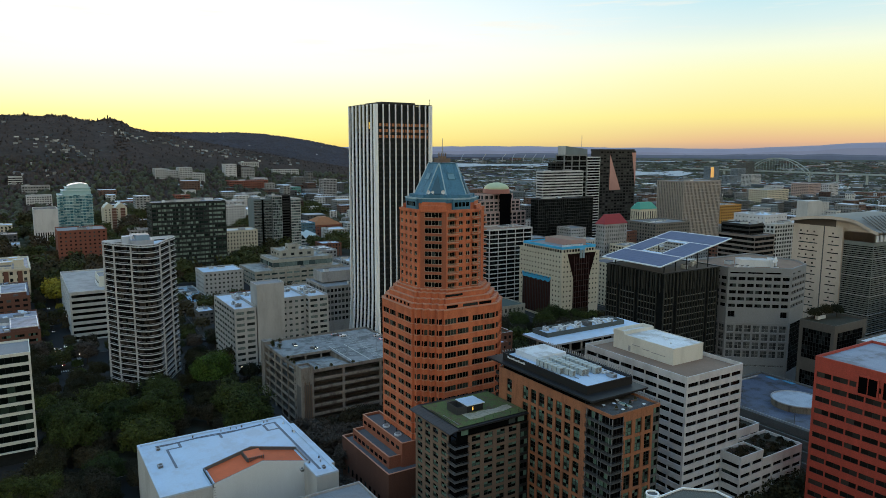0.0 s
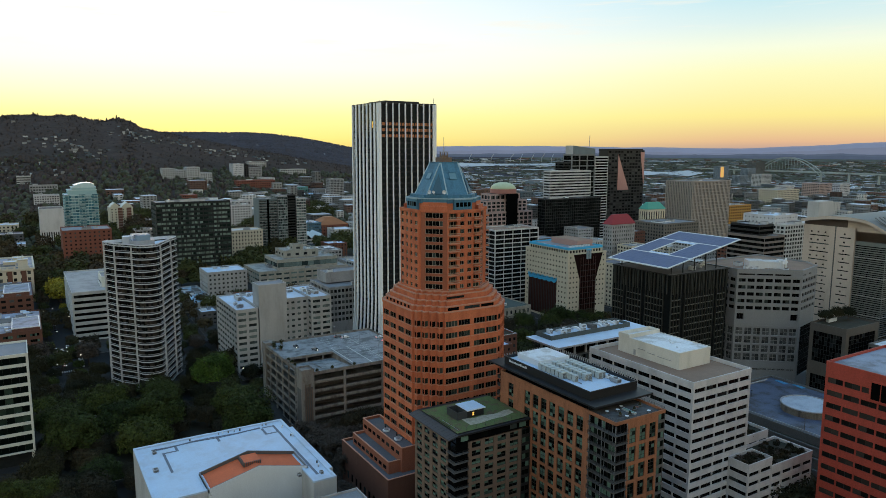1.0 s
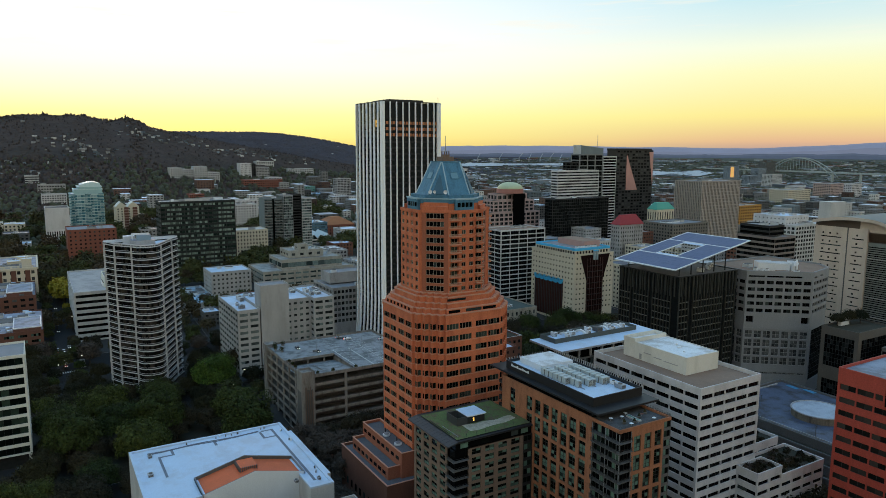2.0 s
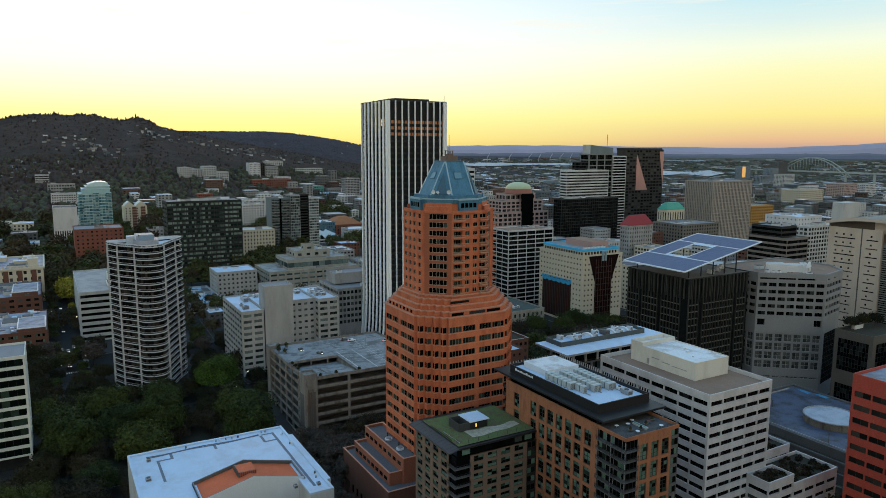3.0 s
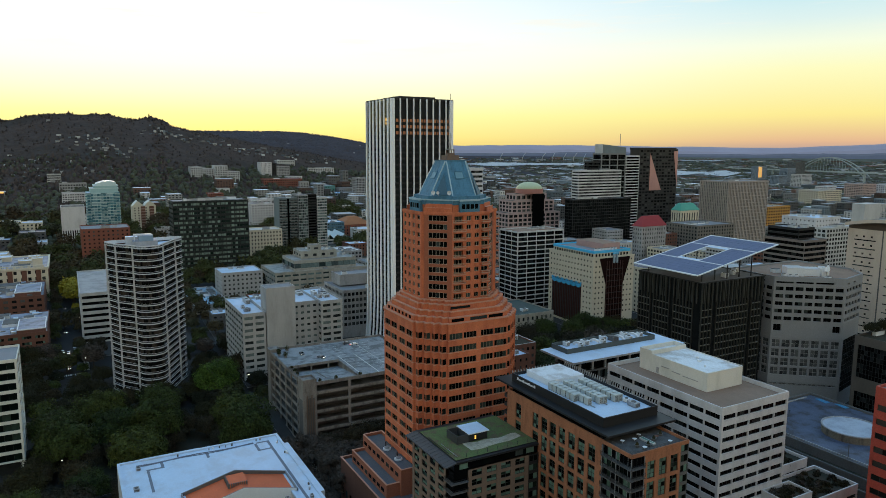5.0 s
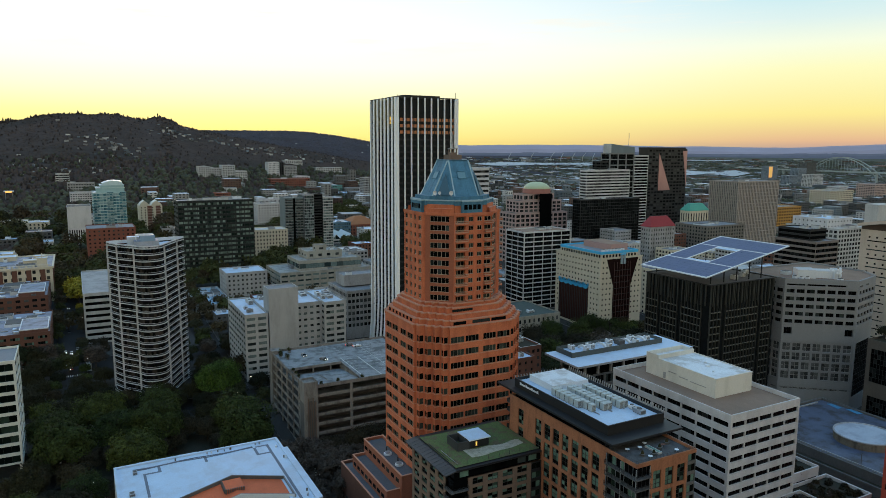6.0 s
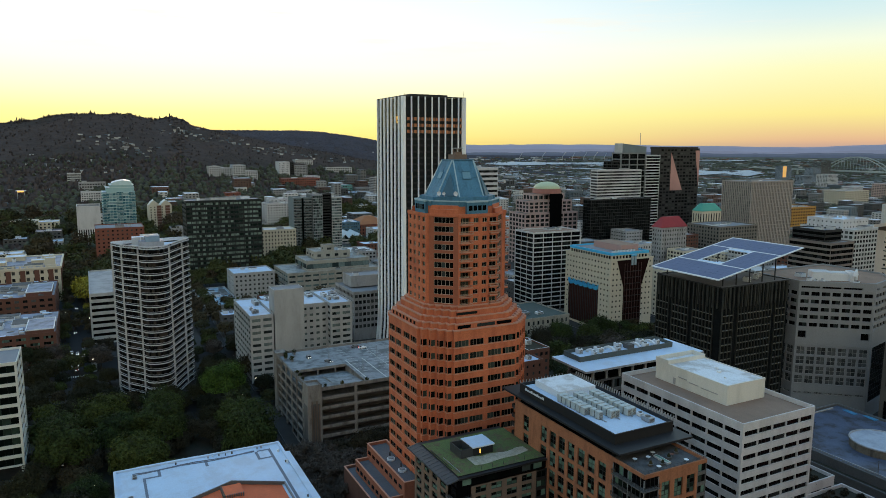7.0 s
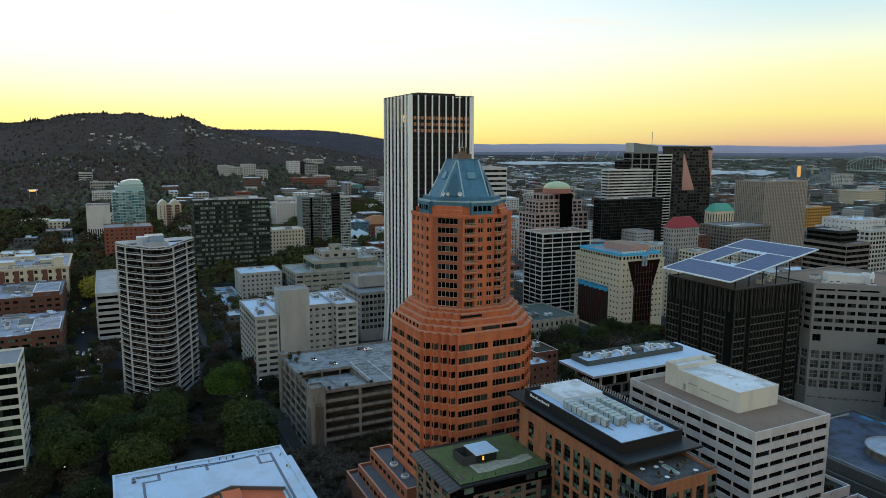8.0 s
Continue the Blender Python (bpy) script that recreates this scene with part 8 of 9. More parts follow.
building("office_tower", "white tower with black ribbon windows", -240, -185.5, 165, 211.5, 125, WHITE_PRECAST, FAR_GLASS, 3.9, 60, 0.98, 0.48, roof=GREY_ROOF, clutter=2, mv=11, depth=0.5)


def domed_tower():
    x0, x1, y0, y1 = -404, -370, 362, 437
    r = building("office_tower", "pink granite office tower with a gridded front", x0, x1, y0, y1, 66, mat("pink_granite", (0.42, 0.31, 0.29), 0.7, 0.15), FAR_GLASS, 5, 7, 0.74, 0.66, clutter=2, mv=1, depth=0.5)
    building("office_tower", "upper storeys of the pink granite tower", x0 + 3, x1 - 3, y0 + 7, y1 - 7, 80, MATS["pink_granite"], FAR_GLASS, 5, 7, 0.74, 0.66, base=66, clutter=2, mv=1, depth=0.5)
    building("office_tower", "top storeys of the pink granite tower", x0 + 8, x1 - 6, y0 + 14, y1 - 16, 88, MATS["pink_granite"], FAR_GLASS, 5, 7, 0.74, 0.66, base=80, clutter=0, mv=1, depth=0.5)
    m = Mesh()
    cx, cy = -384, 401
    prev = None
    m.cylinder(cx, cy, 88, 93.4, 16.5, mat("rose_stone", (0.36, 0.16, 0.13), 0.7, 0.15), 32)
    dome = mat("pale_green_dome", (0.46, 0.50, 0.30), 0.5, 0.15)
    for i in range(7):
        t0, t1 = math.pi / 2 * i / 7, math.pi / 2 * (i + 1) / 7
        m.cylinder(cx, cy, 93.4 + 8.0 * math.sin(t0), 93.4 + 8.0 * math.sin(t1), 15.6 * math.cos(t0), dome, 32, 15.6 * math.cos(t1))
    solo("dome", m, (cx, cy, 88), "pale green dome on a pink drum", "dome")
    m = Mesh()
    m.box(x1 - 0.4, x1 + 0.5, 396, 413, 20, 88, BLACK_GLASS)
    solo("glazed_slot", m, (x1, 400, 20), "dark full-height glazed slot", "glazing")


domed_tower()
building("office_block", "black glass office cube", -344, -330, 424, 514, 83, BLACK_METAL, glass("smoky_glass", (0.008, 0.009, 0.009), (0.03, 0.034, 0.032), 0.3, 0.08), 3.8, 3.2, 0.92, 0.86, roof=GREY_ROOF, clutter=4, depth=0.1)
building("office_tower", "pale banded office block with curved corner", -430, -416, 503, 577, 113, WHITE_PRECAST, FAR_GLASS, 3.8, 90, 0.98, 0.52, roof=LIGHT_CONCRETE, clutter=3, mv=13, depth=0.6)
building("office_tower", "tall dark glass tower with pale framed bays", -448, -430, 553, 597, 135, mat("tower_grey", (0.20, 0.20, 0.195), 0.6, 0.2), BLACK_GLASS, 7.6, 14, 0.84, 0.82, each=True, roof=GREY_ROOF, clutter=1, mv=5, mh=1)
building("office_tower", "banded black and white wing of the tall tower", -448, -429, 597.2, 622, 132, WHITE_PRECAST, BLACK_GLASS, 3.9, 90, 0.98, 0.66, roof=GREY_ROOF, clutter=0, mv=4, depth=0.6)
building("office_tower", "low black glass shoulder of the tall tower", -447, -431, 538, 552.8, 124, BLACK_METAL, BLACK_GLASS, 3.9, 90, 0.98, 0.7, roof=GREY_ROOF, clutter=0, mv=3)


def slant_crown():
    m = Mesh()
    x0, x1, y0, y1, z0, z1, z2 = -447, -431, 556, 598, 135, 147.2, 143
    k = [(x0, y0, z0), (x1, y0, z0), (x1, y1, z0), (x0, y1, z0), (x0, y0, z1), (x1, y0, z1), (x1, y1, z2), (x0, y1, z2)]
    for q, mt in (((0, 1, 5, 4), LIGHT_CONCRETE), ((1, 2, 6, 5), GLASS_GREY), ((2, 3, 7, 6), STEEL), ((3, 0, 4, 7), STEEL), ((4, 5, 6, 7), WHITE_METAL)):
        m.face([k[i] for i in q], mt)
    m.cylinder(-438, 593, 142, 162, 0.35, STEEL, 6)
    solo("tower_crown", m, (-438, 577, 135), "slanted pale crown with a thin aerial", "tower crown")


slant_crown()


def faceted_tower():
    """Dark tower with a folded, tapering glass face."""
    root = thing("office_tower", "dark faceted glass tower catching a pink sunset glow", "tower", (-470, 680, 10))
    dark = mat("faceted_dark_glass", (0.022, 0.022, 0.024), 0.3, 0.2, 0.05, 0.05)
    x0, x1, y0, y1, z0, z1 = -468, -450, 641, 719, 10, 143
    m = Mesh()
    base, top = [(x0, y0), (x1, y0), (x1, y1), (x0, y1)], [(x0, y0), (x1, y0), (x1, y1), (x0, y1)]
    m.prism(base, z0, z1 - 2, dark)
    m.box(x0, x1 + 1.5, y0 - 1, y1 - 5, z1 - 3, z1, BLACK_METAL)
    part("body", m, root)
    # pink sunset reflections, drawn as coloured triangles on the glass
    pink = mat("pink_reflection_glass", (0.58, 0.33, 0.29), 0.25, 0.2, 0.1, metal=0.3)
    for tri in (((y0 + 22, z1 - 8), (y0 + 22, z1 - 62), (y0 + 46, z1 - 62)), ((y1, z1 - 5), (y1 - 9, z1 - 5), (y1, z1 - 58))):
        m = Mesh()
        m.face([(x1 + 0.4, y, z) for y, z in tri], pink)
        part("facet", m, root, "glass facet coloured as a pink sunset reflection")
    w = Mesh()
    for i in range(26):
        for j in range(12):
            y, z = y0 + 3 + j * 6.2, z0 + 12 + i * 4.6
            w.face([(x1 + 0.2, y, z), (x1 + 0.2, y + 4.6, z), (x1 + 0.2, y + 4.6, z + 2.6), (x1 + 0.2, y, z + 2.6)], FAR_GLASS)
    part("glazing", w, root, kind="stuff")


faceted_tower()


def hipped(name, label, x0, x1, y0, y1, z1, zr, wall, roofm, inset=5.5, **kw):
    building(name, label, x0, x1, y0, y1, z1, wall, FAR_GLASS, parapet=0.2, clutter=0, **kw)
    m = Mesh()
    a, b = [(x, y, z1) for x, y in rect(x0 - 0.8, x1 + 0.8, y0 - 0.8, y1 + 0.8)], [(x, y, zr) for x, y in rect(x0 + inset, x1 - inset, y0 + inset, y1 - inset)]
    for i in range(4):
        j = (i + 1) % 4
        m.face([a[i], a[j], b[j], b[i]], roofm)
    m.face(b, roofm)
    solo("hipped_roof", m, ((x0 + x1) / 2, (y0 + y1) / 2, z1), "coloured metal hipped roof", "roof")


RED_ROOF, GREEN_COPPER = mat("red_metal_roof", (0.27, 0.02, 0.026), 0.6, 0.2), mat("green_copper_roof", (0.08, 0.33, 0.24), 0.6, 0.2)
hipped("office_block", "old grey stone block with a red hipped roof", -222, -209, 414, 447, 64, 74, CONCRETE, RED_ROOF, fh=4.2, bay=3.4, wfrac=0.4, hfrac=0.5)
building("office_block", "lower grey stone wing of the block", -235, -205, 380, 397, 50, LIGHT_CONCRETE, FAR_GLASS, 4.2, 3.4, 0.4, 0.5, clutter=1)
hipped("office_block", "cream hotel with a green copper roof", -346, -330, 600, 633, 63, 72, CREAM, GREEN_COPPER, fh=14, bay=4.5, wfrac=0.4, hfrac=0.7)
building("office_block", "dark stone department store", -330, -280, 575, 640, 50, mat("dark_store_stone", (0.19, 0.17, 0.145), 0.85, 0.2, 0.1), FAR_GLASS, 4.2, 4.5, 0.5, 0.55, clutter=4)
building("office_tower", "beige finned office tower", -371.5, -324.5, 679.5, 760.5, 99, mat("beige_fins", (0.38, 0.33, 0.29), 0.8, 0.12), FAR_GLASS, 4.6, 3.0, 0.52, 0.84, roof=GREY_ROOF, clutter=5, depth=1.1)
building("office_block", "black banded stepped office", -74, -38, 418, 446, 70, mat("brown_band", (0.22, 0.18, 0.155), 0.8, 0.15), BLACK_GLASS, 4.2, 80, 0.98, 0.6, clutter=3, mv=9, depth=0.6)
building("office_block", "black glazed top storeys set back", -73, -45, 420, 440, 79.0, BLACK_METAL, BLACK_GLASS, 4.2, 80, 0.98, 0.6, base=70, clutter=2)
building("office_block", "white gridded office block", -150, -96, 537, 600, 68, LIGHT_CONCRETE, FAR_GLASS, 4.0, 4.6, 0.7, 0.6, clutter=6, roof=LIGHT_CONCRETE)
building("office_block", "white top storeys with roof plant", -146, -110, 541, 580, 76, WHITE_PRECAST, FAR_GLASS, 4.0, 4.6, 0.3, 0.3, base=66, clutter=6, roof=WHITE_ROOF)


JUSTICE = mat("grey_justice_concrete", (0.26, 0.262, 0.262), 0.85, 0.2, 0.12)
GREY_PANES = glass("grey_panes", (0.05, 0.053, 0.055), (0.18, 0.19, 0.19), 0.7, 0.3)


# justice building: a broad slanting front between two narrower sides
def justice_centre():
    root = thing("justice_building", "grey concrete justice building with rows of deep windows and clipped corners", "building", (60, 275, 0))
    w = Walls(root, True, 295)
    P = [(32, 244.8), (61.6, 243.8), (84.5, 271.7), (79.0, 295.3), (66, 306), (32, 306)]
    zt = 73.0
    up = [(65.3 - 4.1 * k, 67.4 - 4.1 * k) for k in range(5)]
    low = [(33.8 - 5.2 * k, 38.0 - 5.2 * k) for k in range(4)]
    for i, (a, b) in enumerate(edges(P)):
        L = math.dist(a, b)
        if i > 2:
            w.plain(a, b, 0, zt, JUSTICE)
            continue
        n = (6, 7, 5)[i]
        us = even(L, n, L / n * 0.78, 0.6)
        if i == 1:
            w.side(a, b, 39.5, 48.0, [us[0], us[-1]], [(42.8, 46.6)], JUSTICE, BLACK_GLASS, FRAME_DARK, 1.6, 1)
            w.side(a, b, 0, 39.5, us, [(12.6, 13.6)] + low, JUSTICE, GREY_PANES, FRAME_PALE, 0.7, 1, 1)
        else:
            w.plain(a, b, 39.5, 48.0, JUSTICE)
            if i == 0:
                w.side(a, b, 0, 39.5, us, [(12.6, 13.6)] + low, JUSTICE, GREY_PANES, FRAME_PALE, 0.7, 1, 1)
            else:
                w.side(a, b, 0, 39.5, [(2.4, L - 1.6)], [(9.0, 39.0)], JUSTICE, BLACK_GLASS, FRAME_DARK, 0.5, 7, 9)
        w.side(a, b, 48.0, 68.6, us, up, JUSTICE, DARK_GLASS, FRAME_DARK, 0.8, 1, 0)
        w.side(a, b, 68.6, zt, [(us[k][0], us[k + (1 if i == 1 else 0)][1]) for k in range(0, n - 1, 2)], [(69.3, 70.3)], JUSTICE, BLACK_GLASS, FRAME_DARK, 0.9, 1)
    w.done()
    # ledges between the storeys
    for z in (39.3, 48.2, 52.2, 56.3, 60.4, 64.5, 68.5):
        m = Mesh()
        m.ring(shrink(P, -0.16), 0.2, z, z + 0.28, JUSTICE)
        part("ledge", m, root)
    flat_roof(root, P, zt - 0.8, GRAVEL_ROOF, 0.8, JUSTICE, 0.8, JUSTICE)

    def along(u, v):
        """A place on the roof: u along the slanting front, v inwards."""
        return (61.6 + 0.634 * u - 0.773 * v, 243.8 + 0.773 * u + 0.634 * v)
    for u0, u1, v0, v1, h in ((8, 17, 7, 16, 4.6), (17, 26, 9, 17, 4.0), (26, 29, 7, 15, 5.0)):
        m = Mesh()
        m.prism([along(u0, v0), along(u1, v0), along(u1, v1), along(u0, v1)], zt - 0.8, zt - 0.8 + h, WHITE_METAL, top=LIGHT_CONCRETE)
        part("plant_screen", m, root, "white metal plant screen")
    for u, v, s_, h in ((6, 5, 2.0, 1.6), (9, 4, 1.6, 1.2), (12, 4, 1.8, 1.4), (28, 4, 2.4, 1.0), (5, 18, 4, 2.0), (30, 14, 2.6, 1.8)):
        x, y = along(u, v)
        roof_unit("roof_unit", x, y, zt - 0.8, s_, s_, h, WHITE_METAL)
    for k in range(4):
        x, y = along(27.5 + k * 0.9, 5 + k * 2.2)
        m = Mesh()
        m.cylinder(x, y, zt + 2.6, zt + 5.2, 1.1, WHITE_METAL, 10, 0.4)
        m.cylinder(x, y, zt - 0.8, zt + 2.6, 0.2, STEEL, 6)
        part("dish", m, root, "white rooftop dish")


justice_centre()


def courthouse():
    root = thing("courthouse", "tan stone courthouse tower with slot windows and a curved roof", "courthouse", (60, 375, 0))
    w = Walls(root, True, 160)
    tan = mat("tan_stone", (0.58, 0.48, 0.39), 0.85, 0.14, 0.1, tint=(0.50, 0.41, 0.33))
    louvre = mat("green_grey_louvre", (0.17, 0.18, 0.165), 0.7, 0.2, 0.3)
    rows_ = floors(18, 13, 5.4, 0.75, 2)
    w.side((39, 345), (60.2, 345), 0, 92, [(4.0, 17.6)], rows_, tan, DARK_GLASS, None, 0.6, 0)
    w.side((60.2, 345), (61.0, 345.4), 0, 92, [], [], DARK_CONCRETE)
    w.side((61.0, 345), (73, 345), 0, 92, [(2.4, 9.8)], rows_, tan, DARK_GLASS, None, 0.6, 0)
    thin = [(z + 0.35 + 1.3 * k, z + 1.05 + 1.3 * k) for z in (8 + 4.1 * i for i in range(18)) for k in range(3)]
    w.side((73, 346.5), (92, 346.5), 0, 84, [(0.3, 18.7)], thin, louvre, BLACK_GLASS, None, 0.35, 4)
    w.side((92, 346.5), (92, 405), 0, 84, [(0.3, 40), (42, 58.2)], thin, louvre, BLACK_GLASS, None, 0.35, 10)
    w.plain((92, 405), (39, 405), 0, 84, tan), w.plain((39, 405), (39, 345), 0, 92, tan), w.plain((73, 345), (73, 346.5), 0, 92, tan)
    w.done()
    # small square windows between the slots
    for z0, _ in rows_[1:]:
        for x in (44.0, 48.6, 53.4, 66.0):
            m = Mesh()
            m.box(x, x + 1.1, 344.94, 345.1, z0 + 2.2, z0 + 3.3, BLACK_GLASS)
            part("pane", m, root)
    for i in range(6):
        m = Mesh()
        m.ring(rect(73.1, 92.5, 346.0, 405.2), 0.5, 12.0 + 12.3 * i, 12.5 + 12.3 * i, CONCRETE)
        part("floor_edge", m, root)
    # arched roof on a deep beam
    m = Mesh()
    prev = None
    metal = mat("grey_roof_sheet", (0.15, 0.145, 0.135), 0.5, 0.2, 0.1, 0.04)
    for i in range(17):
        t = i / 16
        x = 38 + 58 * t
        z = 90.5 + 8.6 * math.sin(math.pi * (0.20 + 0.62 * t)) - 4.0 * smooth(t, 0.7, 1.0)
        cur = ((x, 342.5, z), (x, 408, z))
        if prev:
            m.face([prev[0], cur[0], cur[1], prev[1]], metal)
            m.face([(prev[0][0], 342.5, prev[0][2] - 2.0), (cur[0][0], 342.5, cur[0][2] - 2.0), cur[0], prev[0]], tan)
            m.face([(prev[0][0], 347, 90), (cur[0][0], 347, 90), (cur[0][0], 347, cur[0][2]), (prev[0][0], 347, prev[0][2])], mat("bronze_attic", (0.10, 0.075, 0.06), 0.7, 0.2, 0.2) if i < 9 else tan)
        prev = cur
    part("curved_roof", m, root, "curved grey metal roof")
    for i in range(12):
        m = Mesh()
        m.bar((82, 350 + i * 4.8, 99.5), (96.5, 350 + i * 4.8, 90.5), 1.6, metal, 0.5)
        part("roof_rib", m, root)
        m = Mesh()
        m.box(91.6, 92.4, 348.6 + i * 4.8, 351.2 + i * 4.8, 84.2, 88.4, WHITE_METAL if i < 7 else BLACK_GLASS)
        part("clerestory_panel", m, root, "white clerestory panel under the roof edge")
    m = Mesh()
    m.prism([(36, 352), (44, 352), (44, 369), (36, 369)], 91, 107, LIGHT_CONCRETE)
    part("lift_house", m, root, "tall pale lift house")


courthouse()
building("office_block", "dark glass office in a concrete frame with planted roof", 102, 121.5, 253, 285, 49, mat("brown_grey_frame", (0.10, 0.088, 0.075), 0.85, 0.2), BLACK_GLASS, 20, 24, 0.8, 0.7, each=True, clutter=1, roof=SOIL, mv=9, mh=6)
building("office_block", "dark banded office with a flat white roof", 128.5, 170, 262, 318, 42, DARK_CONCRETE, BLACK_GLASS, 4.2, 60, 0.98, 0.6, clutter=2, roof=STAINED_ROOF, mv=9)
building("office_block", "dark banded office with a white roof", 112, 178, 340, 400, 52, DARK_CONCRETE, FAR_GLASS, 4.2, 60, 0.98, 0.5, clutter=4, roof=WHITE_ROOF, mv=9)

# ---- distant landmarks ----
def slab_block(name, label, x, y, w, d, z, wall, gl, **kw):
    building(name, label, x - w / 2, x + w / 2, y - d / 2, y + d / 2, z, wall, gl, **{"fh": 4.5, "bay": 6, "wfrac": 0.6, "hfrac": 0.5, "clutter": 1, **kw})


BRICK_FAR = mat("red_brick_far", (0.24, 0.085, 0.055), 0.85, 0.2)
ORANGE_PAINT = mat("orange_paint", (0.50, 0.26, 0.06), 0.8, 0.15)
BLUE_GREY = mat("blue_grey_cladding", (0.20, 0.24, 0.28), 0.6, 0.15)
slab_block("apartment_tower", "tower with one face lit gold by the sunset", -1706, 2577, 34, 60, 70, BLUE_GREY, FAR_GLASS)
# The sunset reflection is a glowing gold face before the wall.
m = Mesh()
m.face([(-1688.6, 2551, 22), (-1688.6, 2573, 22), (-1688.6, 2573, 68), (-1688.6, 2551, 68)], mat("gold_sunset_glow", (0.9, 0.45, 0.12), 0.3, 0.1, emit=(1.0, 0.55, 0.16), lit=0.5))
solo("lit_glazing", m, (-1688, 2562, 22), "glowing gold sheet painted as a sunset reflection", "glazing")
slab_block("apartment_tower", "blue-grey apartment tower by the river", -1523, 2510, 36, 50, 67, BLUE_GREY, FAR_GLASS)
slab_block("apartment_tower", "tall dark glass riverside tower", -1660, 2760, 44, 66, 88, DARK_CONCRETE, FAR_GREEN)
slab_block("apartment_tower", "grey framed apartment block", -1218, 2152, 40, 56, 58, LIGHT_CONCRETE, FAR_GLASS)
slab_block("office_block", "long pale brick warehouse", -732, 1510, 50, 90, 46, CREAM, FAR_GLASS)
slab_block("apartment_block", "pink and white apartment blocks", -798, 1785, 50, 60, 52, mat("pink_render", (0.45, 0.33, 0.29), 0.8, 0.15), FAR_GLASS)
slab_block("apartment_block", "white apartment block beside the pink one", -776, 1850, 40, 50, 50, WHITE_PRECAST, FAR_GLASS)
slab_block("office_block", "orange painted office block", -430, 905, 40, 60, 52, ORANGE_PAINT, FAR_GLASS)
slab_block("office_block", "blue clad block by the river", -1423, 2316, 36, 46, 44, BLUE_GREY, FAR_GLASS)
slab_block("office_block", "white block among warehouses", -920, 1825, 36, 40, 38, WHITE_PRECAST, FAR_GLASS)
slab_block("office_block", "plain grey drum-like tower", -440, 1208, 34, 40, 44, LIGHT_CONCRETE, FAR_GLASS, wfrac=0.2)
slab_block("office_block", "brick block with white stripes", -698, 1188, 40, 50, 40, BRICK_FAR, FAR_GLASS)
for y0, y1, zb, zt, back in ((140, 163, 70, 101, 0), (163, 188, 70, 97, 14), (188, 214, 68, 103, 4), (214, 238, 64, 91, 0)):
    building("apartment_block", "long pale apartment terrace on the wooded hillside", -1228 - back, -1196 - back, y0, y1, zt, LIGHT_CONCRETE, FAR_GLASS, 3.6, 5, 0.55, 0.5, base=zb, clutter=1, roof=WHITE_ROOF, group="hillside terraces")
slab_block("apartment_tower", "white hospital tower on the hillside", -1318, 322, 32, 25, 107, WHITE_PRECAST, FAR_GLASS, base=60, bay=3.2, wfrac=0.35)
slab_block("apartment_tower", "black glazed stair slot of the hospital tower", -1318, 340, 30, 9, 106, BLACK_METAL, BLACK_GLASS, base=60)
slab_block("apartment_tower", "grey hospital block on the hillside", -1318, 361, 32, 30, 98, CONCRETE, FAR_GLASS, base=60, bay=4, fh=3.6)
slab_block("office_block", "pale clinic wing behind the hospital", -1498, 420, 30, 46, 108, LIGHT_CONCRETE, FAR_GLASS, base=85, fh=3.6)
slab_block("office_block", "white clinic building above the brick school", -1268, 374, 34, 32, 76, WHITE_PRECAST, FAR_GLASS, base=50, fh=3.6)
slab_block("school_building", "red brick school on the hillside", -1203, 328, 34, 84, 74, BRICK_FAR, FAR_GLASS, base=45, fh=4.5, bay=5)
slab_block("stadium", "long hall with a bright blue-white roof", -1140, 426, 44, 58, 45, BLUE_GREY, FAR_GLASS, base=28, roof=mat("pale_blue_sheeting", (0.30, 0.55, 0.80), 0.5, 0.12, 0.05, 0.03))
slab_block("apartment_tower", "concrete tower under construction with open floors", -1026, 444, 24, 30, 81, CONCRETE, BLACK_GLASS, base=20, bay=3.4, fh=3.4, wfrac=0.66, hfrac=0.6)
slab_block("office_block", "pale banded hillside block", -1138, -104, 24, 22, 92, LIGHT_CONCRETE, FAR_GLASS, base=68, bay=40, wfrac=0.98, fh=3.6, mv=5)
slab_block("office_block", "grey banded block behind the teal tower", -1058, -76, 24, 42, 79, CONCRETE, FAR_GLASS, base=55, bay=4, fh=4.2)
slab_block("office_block", "white gridded block before the hillside", -944, -76, 26, 35, 69, WHITE_PRECAST, FAR_GLASS, base=40, bay=3.6, fh=3.6)
slab_block("apartment_block", "old brick apartment house with a roof tower", -990, 147, 24, 26, 60, BRICK_FAR, FAR_GLASS, base=38, fh=3.6, bay=3.6)
slab_block("office_block", "grey brick office with red ground storeys", -1074, 280, 30, 52, 54, CONCRETE, FAR_GLASS, base=30, fh=3.8)
slab_block("office_block", "green glazed laboratory hall", -1186, 420, 26, 40, 58, mat("green_glazed_wall", (0.10, 0.26, 0.22), 0.5, 0.2), FAR_GREEN, base=38, roof=WHITE_ROOF)
slab_block("office_block", "low white clinic at the foot of the hills", -1176, 492, 26, 54, 52, WHITE_PRECAST, FAR_GLASS, base=32, roof=WHITE_ROOF)
slab_block("office_block", "long pale hillside college", -1430, 492, 28, 68, 90, LIGHT_CONCRETE, FAR_GLASS, base=66, roof=WHITE_ROOF)
slab_block("apartment_tower", "white apartment tower with black balcony slots", -710, 162, 24, 31, 67, WHITE_PRECAST, BLACK_GLASS, base=14, bay=6.2, fh=60, wfrac=0.4, hfrac=0.96)
